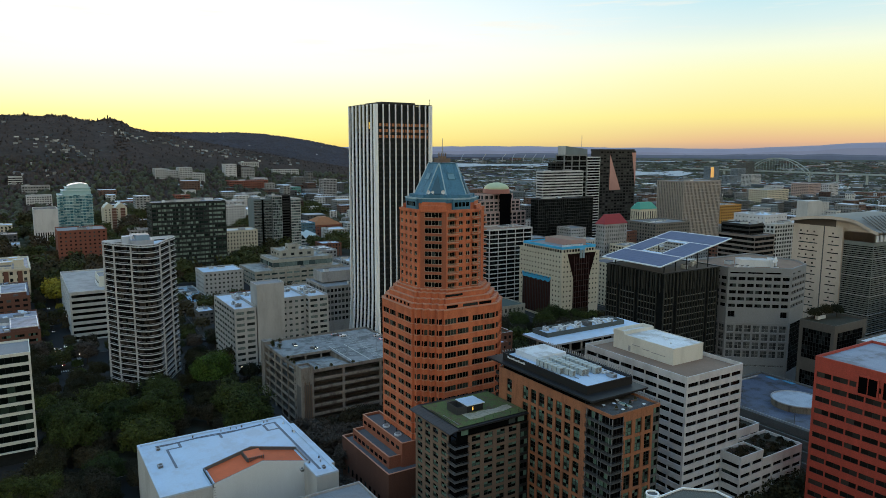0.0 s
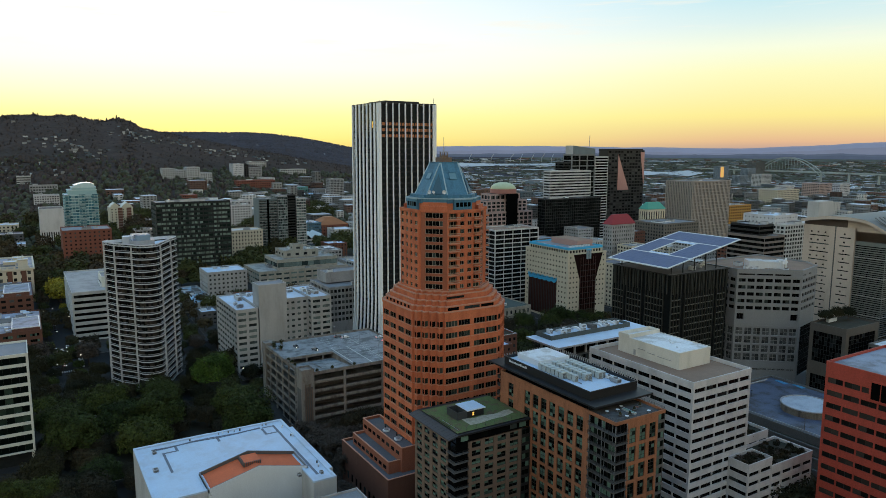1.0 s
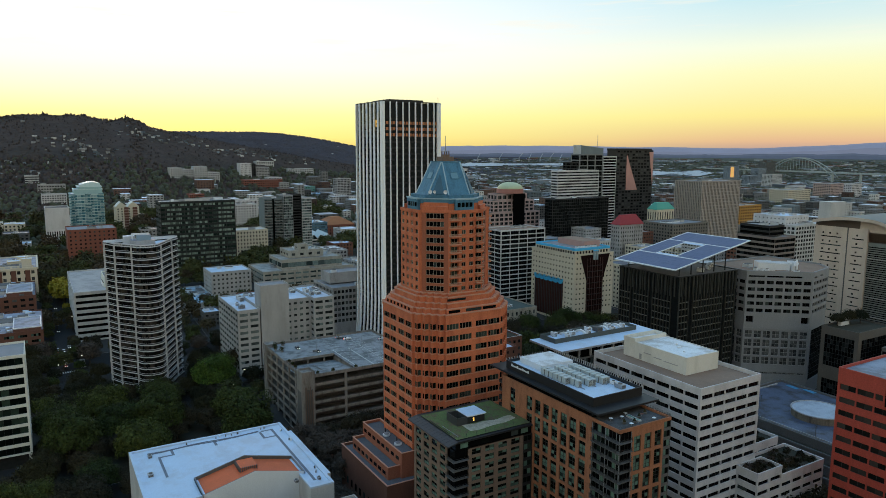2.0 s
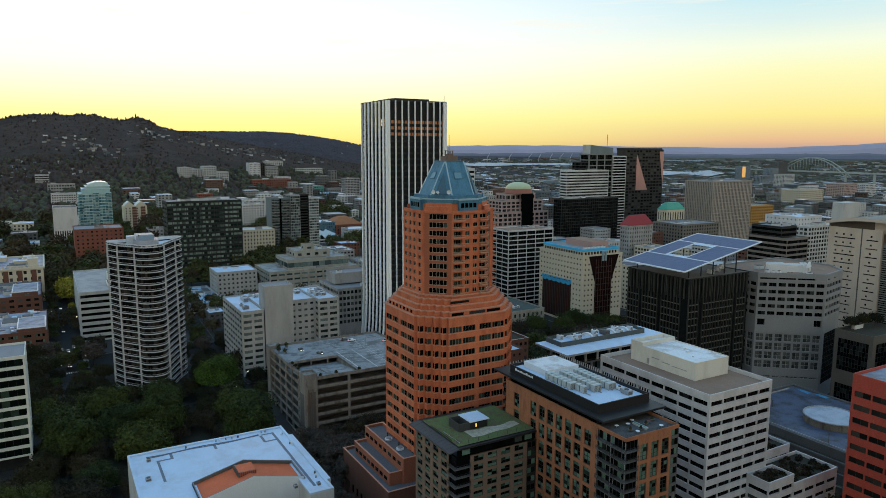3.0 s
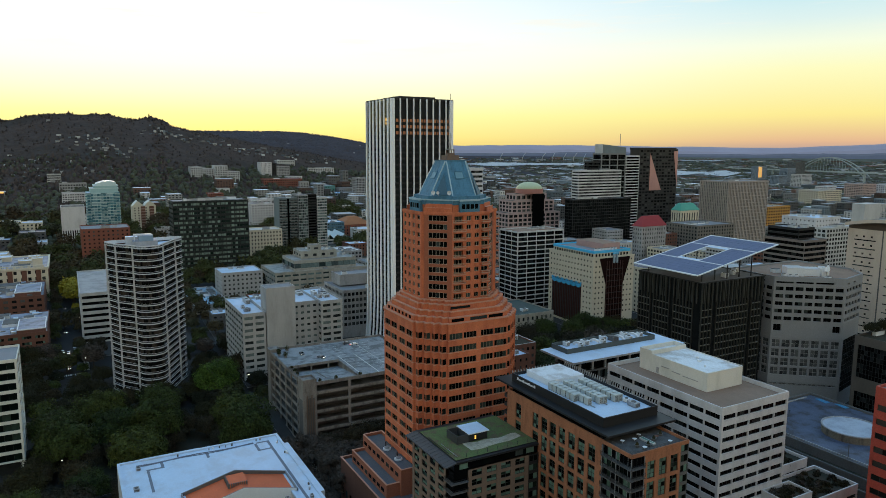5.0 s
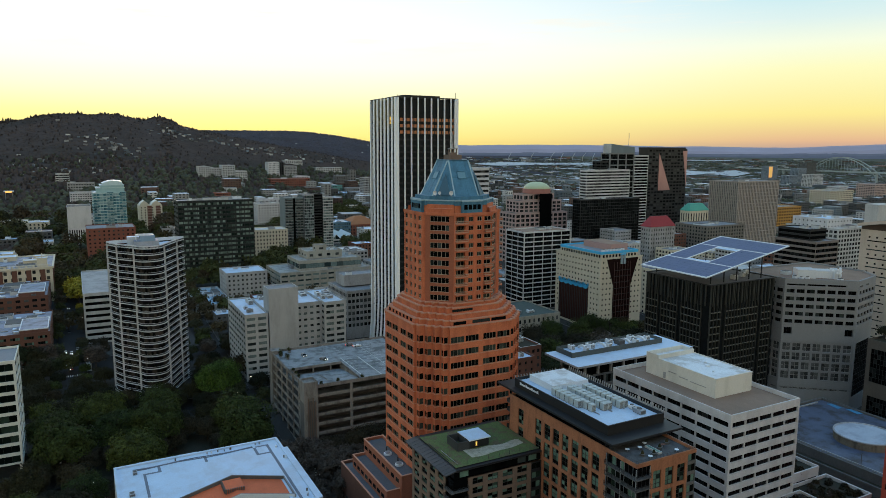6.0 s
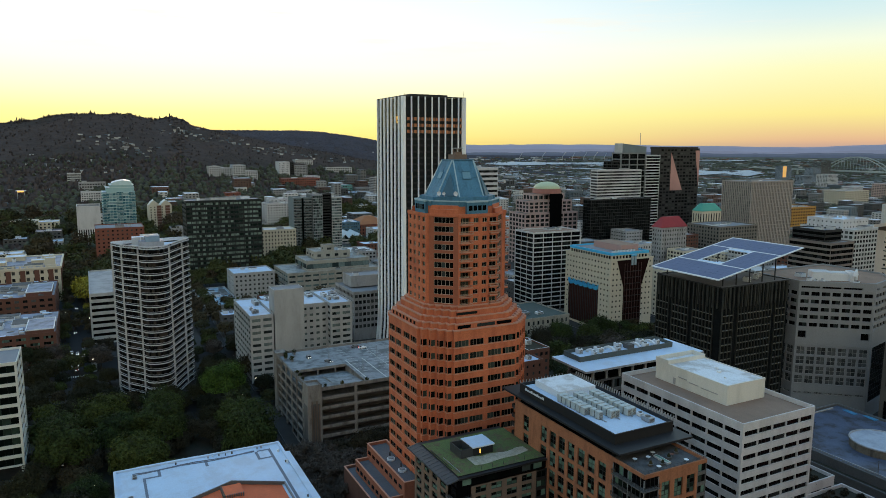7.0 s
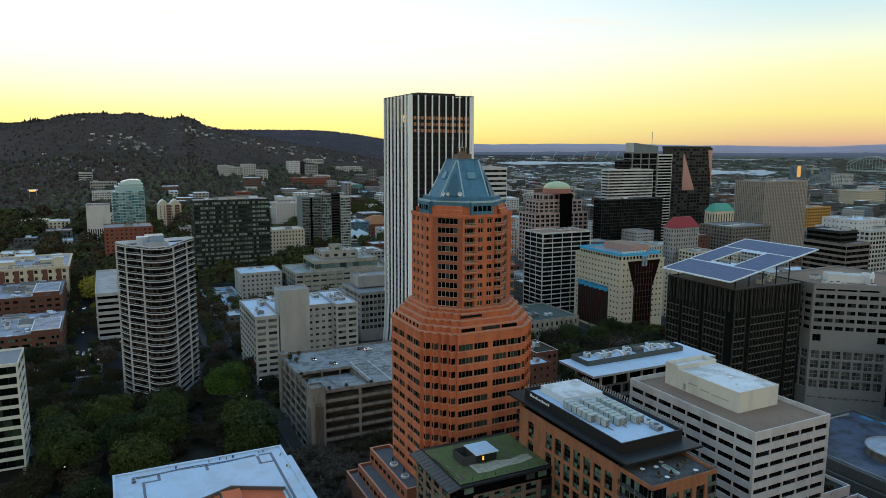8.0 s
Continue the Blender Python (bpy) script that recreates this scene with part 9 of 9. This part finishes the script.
slab_block("market_hall", "blue-green panelled hall with a white roof", -620, 233.5, 40, 25, 40, mat("teal_blue_panel", (0.07, 0.15, 0.21), 0.6, 0.2, 0.1), FAR_GREEN, base=12, roof=WHITE_ROOF, clutter=4, fh=3.8, bay=3.2)
hipped("brick_hall", "long red brick hall with an orange-brown pitched roof", -665, -622, 252, 296, 33, 43, BRICK_FAR, mat("orange_brown_roof", (0.30, 0.12, 0.045), 0.8, 0.25, 0.1), inset=16, fh=4.2, bay=4.4, wfrac=0.45, hfrac=0.5, base=10)
slab_block("low_building", "small red brick wing beside the hall", -606, 276, 20, 32, 25, BRICK_FAR, FAR_GLASS, base=10, roof=GREY_ROOF)


def folded_roof():
    """Low glazed pavilion under a zigzag pale metal roof."""
    root = building("pavilion", "low glazed pavilion under a folded pale roof", -575, -541, 200, 227, 25, WHITE_PRECAST, FAR_GREEN, 3.4, 40, 0.98, 0.6, base=12, clutter=0, mv=7, depth=0.6)
    pale = mat("pale_blue_metal_roof", (0.36, 0.47, 0.50), 0.5, 0.15, 0.1, 0.05)
    m = Mesh()
    zz = [(199 + 29 * k / 6, 26.5 + (5.0 if k % 2 else 0.0)) for k in range(7)]
    for (ya, za), (yb, zb) in zip(zz, zz[1:]):
        m.face([(-539, ya, za), (-539, yb, zb), (-577, yb, zb + 2), (-577, ya, za + 2)], pale)
        m.face([(-539, ya, za - 0.7), (-539, yb, zb - 0.7), (-539, yb, zb), (-539, ya, za)], WHITE_PRECAST)
        m.face([(-541, ya, 24.5), (-541, yb, 24.5), (-541, yb, zb), (-541, ya, za)], FAR_GREEN)
    part("folded_roof", m, root, "folded pale blue metal roof")


folded_roof()
slab_block("office_block", "grey stepped office with crowded roof plant", -390, 162, 36, 36, 35, CONCRETE, FAR_GLASS, base=12, fh=3.8, bay=4, clutter=8, roof=STAINED_ROOF)
slab_block("office_block", "lower grey wing with a flat roof", -352, 182, 30, 20, 27, CONCRETE, FAR_GLASS, base=10, fh=3.8, bay=4, clutter=3, roof=GREY_ROOF)


def polar(b, r):
    return HUB[0] - r * math.sin(radians(b)), HUB[1] + r * math.cos(radians(b))


def arch_bridge():
    (ax, ay), (bx, by) = polar(34.7, 3560), polar(30.1, 3330)
    root = thing("bridge", "long steel arch bridge over the river", "bridge", ((ax + bx) / 2, (ay + by) / 2, 0))
    pale = mat("bridge_steel", (0.34, 0.37, 0.34), 0.6, 0.1, 0.01, 0)
    n = 24
    deck, top = 49.0, 109.0

    def at(t, z):
        return (ax + (bx - ax) * t, ay + (by - ay) * t, z)
    for off in (0, 14):
        m = Mesh()
        for i in range(n):
            z = [30 + (top - 30) * (1 - (2 * (i + k) / n - 1) ** 2) for k in (0, 1)]
            p, q = at(i / n, z[0]), at((i + 1) / n, z[1])
            m.bar((p[0] + off, p[1] + off, p[2]), (q[0] + off, q[1] + off, q[2]), 3.0, pale)
        part("arch", m, root)
    for i in range(1, n):
        z = 30 + (top - 30) * (1 - (2 * i / n - 1) ** 2)
        if z > deck:
            m = Mesh()
            m.bar(at(i / n, deck), at(i / n, z), 0.8, pale)
            part("hanger", m, root)
    m = Mesh()
    m.bar(at(-1.2, deck), at(4.2, deck), 14, pale, 6)
    part("deck", m, root)
    for t in (-0.9, -0.6, -0.3, 0, 1, 1.35, 1.7, 2.05, 2.4, 2.8, 3.2, 3.6):
        m = Mesh()
        m.bar(at(t, ground(*at(t, 0)[:2])), at(t, deck), 7, pale)
        part("pier", m, root)


arch_bridge()


def harbour_cranes():
    for i, b in enumerate((56.6, 54.8, 53.2, 52.4, 51.5, 50.7, 49.9, 47.0, 45.8)):
        x, y = polar(b, 4020 + 18 * (i % 3))
        g = ground(x, y)
        m = Mesh()
        m.bar((x, y, g), (x, y, g + 24), 3.0, STEEL)
        m.bar((x, y, g + 22), (x - 10 + 6 * (i % 3), y + 24, g + 48), 2.2, STEEL)
        solo("crane", m, (x, y, g), "pale harbour crane on the far bank", "crane", "harbour cranes")


harbour_cranes()

# ---- fill of the nearer blocks ----
def fill_blocks():
    rnd = random.Random(21)
    styles = [(LIGHT_CONCRETE, "pale concrete"), (CONCRETE, "grey concrete"), (BROWN_BRICK, "brown brick"), (CREAM, "cream"), (WHITE_PRECAST, "white"), (DARK_CONCRETE, "dark")]
    for x0, x1 in COLS[:8]:
        if x0 == -416:
            continue
        for y0, y1 in ROWS_Y:
            bear = math.degrees(math.atan2(HUB[0] - (x0 + x1) / 2, (y0 + y1) / 2 - HUB[1]))
            if not 22 < bear < 100 or (x0 == -64 and y0 > 100) or (x0 == -64 and y0 == -85) or (x0 == -152 and y0 == -170):
                continue
            for i in range(2):
                for j in range(2):
                    a0, a1 = x0 + 4 + i * 30, x0 + 4 + i * 30 + rnd.uniform(20, 28)
                    b0, b1 = y0 + 4 + j * 30, y0 + 4 + j * 30 + rnd.uniform(20, 28)
                    if any(a0 < q[1] + 3 and a1 > q[0] - 3 and b0 < q[3] + 3 and b1 > q[2] - 3 for q in OCC) or rnd.random() < (0.15 if x0 > -430 else 0.6):
                        continue
                    wall, word = rnd.choice(styles)
                    h = ground(a0, b0) + (rnd.uniform(9, 20) if x0 < -150 else rnd.uniform(9, 15))
                    if y0 > 320:
                        h += rnd.uniform(5, 30)
                    building("low_building", word + " town block with a flat roof", a0, a1, b0, b1, h, wall, FAR_GLASS, 3.8, 4.2, rnd.uniform(0.35, 0.7), rnd.uniform(0.35, 0.6),
                             roof=rnd.choice((GREY_ROOF, WHITE_ROOF, BLUE_ROOF, LIGHT_CONCRETE)), clutter=1, group="town blocks")


fill_blocks()

# ---- the wider town ----
def town():
    rnd = random.Random(8)
    walls = [mat("far_wall_" + n, c, 0.85, 0.2, 0.05, 0, island=True) for n, c in (("grey", (0.20, 0.195, 0.185)), ("pale", (0.42, 0.41, 0.39)), ("brick", (0.13, 0.075, 0.055)), ("dark", (0.07, 0.07, 0.07)), ("blue", (0.15, 0.18, 0.20)))]
    roofs = [mat("far_roof_" + n, c, 0.7, 0.2, 0.05, 0, island=True) for n, c in (("white", (0.52, 0.56, 0.61)), ("grey", (0.15, 0.155, 0.16)), ("dark", (0.06, 0.06, 0.065)))]
    m = Mesh()
    win = Mesh()
    taken = [(x0 - 4, x1 + 12, y0 - 12, y1 + 12) for x0, x1, y0, y1 in ((-690, 262, -190, 320), (-690, 10, 320, 650), (10, 180, 300, 420), (-400, -200, 640, 960), (-520, -420, 600, 740))]
    CLUSTERS = [(90.1, 1835), (88.8, 1850), (87.7, 1790), (87, 1745), (87.3, 1680), (86.5, 1675), (85.4, 1700), (83.2, 1985), (81.8, 2000), (80, 2010), (78.6, 2015), (77.3, 1970), (75.8, 2020), (74.3, 2050), (73.2, 2005), (71.2, 2030), (92.7, 1595), (91, 1550), (90.4, 1455), (88, 1500)]
    for i in range(7780):
        b, r = radians(rnd.uniform(16, 104)), 380 + 3850 * rnd.random()
        if i >= 7560:
            cb, cr = rnd.choice(CLUSTERS)
            b, r = radians(cb + rnd.gauss(0, 0.75)), cr + rnd.gauss(0, 40)
        x, y = HUB[0] - r * math.sin(b), HUB[1] + r * math.cos(b)
        if any(x0 < x < x1 and y0 < y < y1 for x0, x1, y0, y1 in taken):
            continue
        bd = math.degrees(b)
        hill = bd > 62 and r > 1150 + (90 - bd) * 30
        if hill and i < 7560:
            near_one = min(((bd - cb) / 0.9) ** 2 + ((r - cr) / 50) ** 2 for cb, cr in CLUSTERS)
            if rnd.random() < (0.72 if r < 1400 else 0.5 if near_one < 1 else 0.985):
                continue
        if not hill and bd > 72 and r > 620 and rnd.random() < 0.55 + 0.35 * smooth(bd, 82, 86):
            continue
        g = ground(x, y)
        if hill:
            w, d, h = rnd.uniform(4, 8), rnd.uniform(4, 10), rnd.uniform(2.0, 5.0)
        else:
            w, d = rnd.uniform(12, 34), rnd.uniform(12, 34)
            h = rnd.uniform(6, 15) if rnd.random() < 0.8 else rnd.uniform(15, 30)
            if r > 2200:
                w, d, h = w * rnd.uniform(0.8, 2.4), d * rnd.uniform(0.6, 1.4), h * 0.6
            if r > 2900:
                h *= 0.4
        wm, rf = rnd.choice(walls), rnd.choice(roofs)
        if r > 2300 and bd < 62 and rnd.random() < 0.22:
            rf = roofs[0]
        if not hill and r < 1500 and bd > 55:
            wm, rf = rnd.choice((walls[1], walls[1], walls[0], walls[2])), rnd.choice((roofs[0], roofs[0], roofs[1]))
        if hill:
            wm, rf = rnd.choice((walls[0], walls[1], walls[3], walls[4])), rnd.choice((roofs[1], roofs[2], roofs[0]))
        m.box(x - w / 2, x + w / 2, y - d / 2, y + d / 2, g - 8, g + h, wm, top=rf)
        if r < 2400 and not hill:
            n = max(1, int(h / 3.6))
            for k in range(n):
                z = g + 1.2 + k * 3.6
                cols = max(1, int(d / 5))
                for c in range(cols):
                    v = y - d / 2 + d * (c + 0.25) / cols
                    win.face([(x + w / 2 + 0.1, v, z), (x + w / 2 + 0.1, v + d / cols * 0.5, z), (x + w / 2 + 0.1, v + d / cols * 0.5, z + 1.7), (x + w / 2 + 0.1, v, z + 1.7)], FAR_GLASS)
                cols = max(1, int(w / 5))
                for c in range(cols):
                    v = x - w / 2 + w * (c + 0.25) / cols
                    win.face([(v, y - d / 2 - 0.1, z), (v + w / cols * 0.5, y - d / 2 - 0.1, z), (v + w / cols * 0.5, y - d / 2 - 0.1, z + 1.7), (v, y - d / 2 - 0.1, z + 1.7)], FAR_GLASS)
    ob = solo("distant_town", m, (0, 0, 0), "crowded low roofs and blocks of the wider town", "town", kind="stuff")
    part("glazing", win, ob, kind="stuff")


town()


def woods():
    """Tree crowns over the hills and between the roofs."""
    rnd = random.Random(12)
    m = Mesh()
    s = m.slot(FOREST)
    green = m.slot(mat("far_green_trees", (0.058, 0.060, 0.033), 0.9, 0.35, 0.01, 0, island=0.5))

    def tuft(x, y, g, r, h, slot, n=5):
        k = len(m.v)
        a0 = rnd.uniform(0, 6)
        for ring, (f, zf) in enumerate(((1.0, 0.15), (0.62, 0.72)) if slot == s else ((0.85, 0.25), (0.75, 0.7))):
            for i in range(n):
                a = a0 + 2 * math.pi * (i + ring * 0.5) / n
                q = r * f * rnd.uniform(0.75, 1.2)
                m.v.append((x + q * math.cos(a), y + q * math.sin(a), g + h * zf * rnd.uniform(0.85, 1.15)))
        m.v.append((x, y, g + h))
        for i in range(n):
            j = (i + 1) % n
            m.f.append((k + i, k + j, k + n + j, k + n + i)), m.m.append(slot)
            m.f.append((k + n + i, k + n + j, k + 2 * n)), m.m.append(slot)
    # far tufts take the canopy copy with haze in its colour
    blue, spire = m.slot(HAZY_FOREST), m.slot(CONIFER)
    count = 0
    while count < 34000:
        b, r = rnd.uniform(56, 106), 1000 + 2600 * rnd.random()
        x, y = polar(b, r)
        if r < 1150 + (90 - b) * 28:
            continue
        g = ground(x, y)
        if r > 2560:
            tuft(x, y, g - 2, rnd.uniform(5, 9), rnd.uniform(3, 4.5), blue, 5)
        elif rnd.random() < 0.12:
            tuft(x, y, g - 2, rnd.uniform(1.8, 3.0), rnd.uniform(5, 9), spire, 4)
        else:
            tuft(x, y, g - 2, rnd.uniform(3.5, 6.5), rnd.uniform(3.2, 4.6), s, 5)
        count += 1
    # the uneven line of trees along the crest
    for i in range(1500):
        b, r = rnd.uniform(79, 104), rnd.uniform(2270, 2440)
        x, y = polar(b, r)
        grove = noise.noise((b * 1.3, 0.5, 0.0))
        tall = rnd.uniform(4, 6.5) + 16 * max(0.0, grove) * rnd.random()
        if rnd.random() < 0.5:
            tuft(x, y, ground(x, y) - 2, rnd.uniform(2.0, 3.4), tall * rnd.uniform(1.1, 1.6), spire, 4)
        else:
            tuft(x, y, ground(x, y) - 2, rnd.uniform(4, 7), tall, s, 5)
    for i in range(700):
        b, r = rnd.uniform(56, 84), rnd.uniform(3400, 3560)
        x, y = polar(b, r)
        tuft(x, y, ground(x, y) - 2, rnd.uniform(5, 9), rnd.uniform(5, 10), blue, 4)
    for i in range(9000):
        b, r = rnd.uniform(66, 104), rnd.uniform(640, 1650)
        if r < 980 and b < 72:
            continue
        x, y = polar(b, r)
        if -720 < x < 262 and -190 < y < 340 and not (x < -420 and y < -20):
            continue
        tuft(x, y, ground(x, y) - 1, rnd.uniform(2.6, 4.8), rnd.uniform(5, 10), rnd.choice((green, s, s, spire)), 6)
    count = 0
    while count < 17000:
        b, r = rnd.uniform(16, 104), 420 + 3750 * rnd.random()
        x, y = HUB[0] - r * math.sin(radians(b)), HUB[1] + r * math.cos(radians(b))
        if -720 < x < 262 and -190 < y < 790 and not (-800 < x < -400 and y < -20):
            continue
        if b > 60 and r > 1350 + (90 - b) * 28:
            continue
        k = 1.0 if r < 2200 else 1.5
        tuft(x, y, ground(x, y) - 1, rnd.uniform(4, 8) * k, rnd.uniform(7, 13) * (1.0 if r < 2700 else 0.4), green, 5)
        count += 1
    for i in range(6500):
        b, r = rnd.uniform(17, 61), rnd.uniform(2500, 4150)
        if noise.noise((b * 0.35, r * 0.0022, 3.0)) < -0.12:
            continue
        x, y = polar(b, r)
        tuft(x, y, ground(x, y) - 1, rnd.uniform(6, 13), rnd.uniform(3, 7), rnd.choice((green, green, s)), 5)
    ob = solo("woods", m, (0, 0, 0), "dark wooded hillsides and scattered town trees", "woods", kind="stuff")
    ob.data.polygons.foreach_set("use_smooth", [True] * len(ob.data.polygons))


woods()

def forecourt():
    """Lit canopy of a filling station below the wooded slope."""
    x, y = -1008, -179
    g = ground(x, y)
    root = thing("station_canopy", "filling station canopy glowing orange at dusk", "canopy", (x, y, g))
    glow = lamp_glow("forecourt_glow", (1.0, 0.50, 0.12), 1.1)
    m = Mesh()
    m.box(x - 5, x + 5, y - 7, y + 7, g + 12.2, g + 13.4, WHITE_METAL, top=WHITE_ROOF)
    part("roof", m, root)
    m = Mesh()
    m.box(x + 5.02, x + 5.2, y - 4.6, y + 4.6, g + 10.6, g + 13.2, glow)
    part("fascia", m, root, "glowing orange fascia")
    for dx, dy in ((-3, -5), (-3, 5), (3, -5), (3, 5)):
        m = Mesh()
        m.cylinder(x + dx, y + dy, g - 1, g + 12.2, 0.3, STEEL, 8)
        part("post", m, root)


forecourt()

# ---- traffic and street lamps ----
def street_row(kinds, x, y, dx, dy, n, turn, seed):
    rs = random.Random(seed)
    for i in range(n):
        cx, cy = x + dx * i + rs.uniform(-0.6, 0.6) * (dx != 0), y + dy * i + rs.uniform(-0.6, 0.6) * (dy != 0)
        park_car(rs.choice(kinds), cx, cy, ground(cx, cy) + 0.02, turn)


ALL = ("white", "grey", "grey", "red")
street_row(ALL, -192, -98.0, 7.0, 0, 5, 0, 1)
street_row(ALL, -190, -94.6, 7.5, 0, 5, 0, 2)
street_row(("grey", "white"), -196, -91.2, 8.0, 0, 4, 0, 3)
street_row(("grey", "white"), -168, -120, 0, 8.5, 3, 90, 4)
street_row(("grey", "white"), -300, -96, 16, 0, 5, 0, 5)
street_row(("grey", "white"), -78, -100, 13, 0, 4, 0, 6)
street_row(("grey", "white"), -168, -8, 0, 12, 5, 90, 10)
street_row(("grey", "white"), -164, 20, 0, 9, 4, 90, 12)


def street_lamp():
    root = thing("street_lamp", "dark steel street lamp with a lit warm head", "street lamp", (0, 0, 0), "street lamps")
    m = Mesh()
    m.cylinder(0, 0, 0, 8.0, 0.11, BLACK_METAL, 8, 0.07)
    part("pole", m, root)
    m = Mesh()
    m.bar((0, 0, 7.9), (1.5, 0, 8.3), 0.08, BLACK_METAL)
    part("arm", m, root)
    m = Mesh()
    m.box(1.1, 1.9, -0.16, 0.16, 8.16, 8.3, LAMP)
    part("lamp_head", m, root, "glowing warm lamp head")
    return root


first = street_lamp()
spots = [(-66, -87), (-66, -18), (2, -18), (2, -86), (22, -4), (-86, -104), (-150, -86), (-175, -104), (-242, -87), (-262, -104), (-330, -87), (-86, -4), (-153, -20), (-90, 68), (-66, 144), (22, 72), (2, 152), (-86, 240), (-66, 316), (110, 70), (100, 142), (-175, 20), (-150, 62), (-350, -104)]
for i, (x, y) in enumerate(spots):
    m = pose(x, y, ground(x, y) + 0.17, 0, 0, 90 * (i % 4))
    if i == 0:
        first.matrix_basis = m
    else:
        copy_thing(first, m)
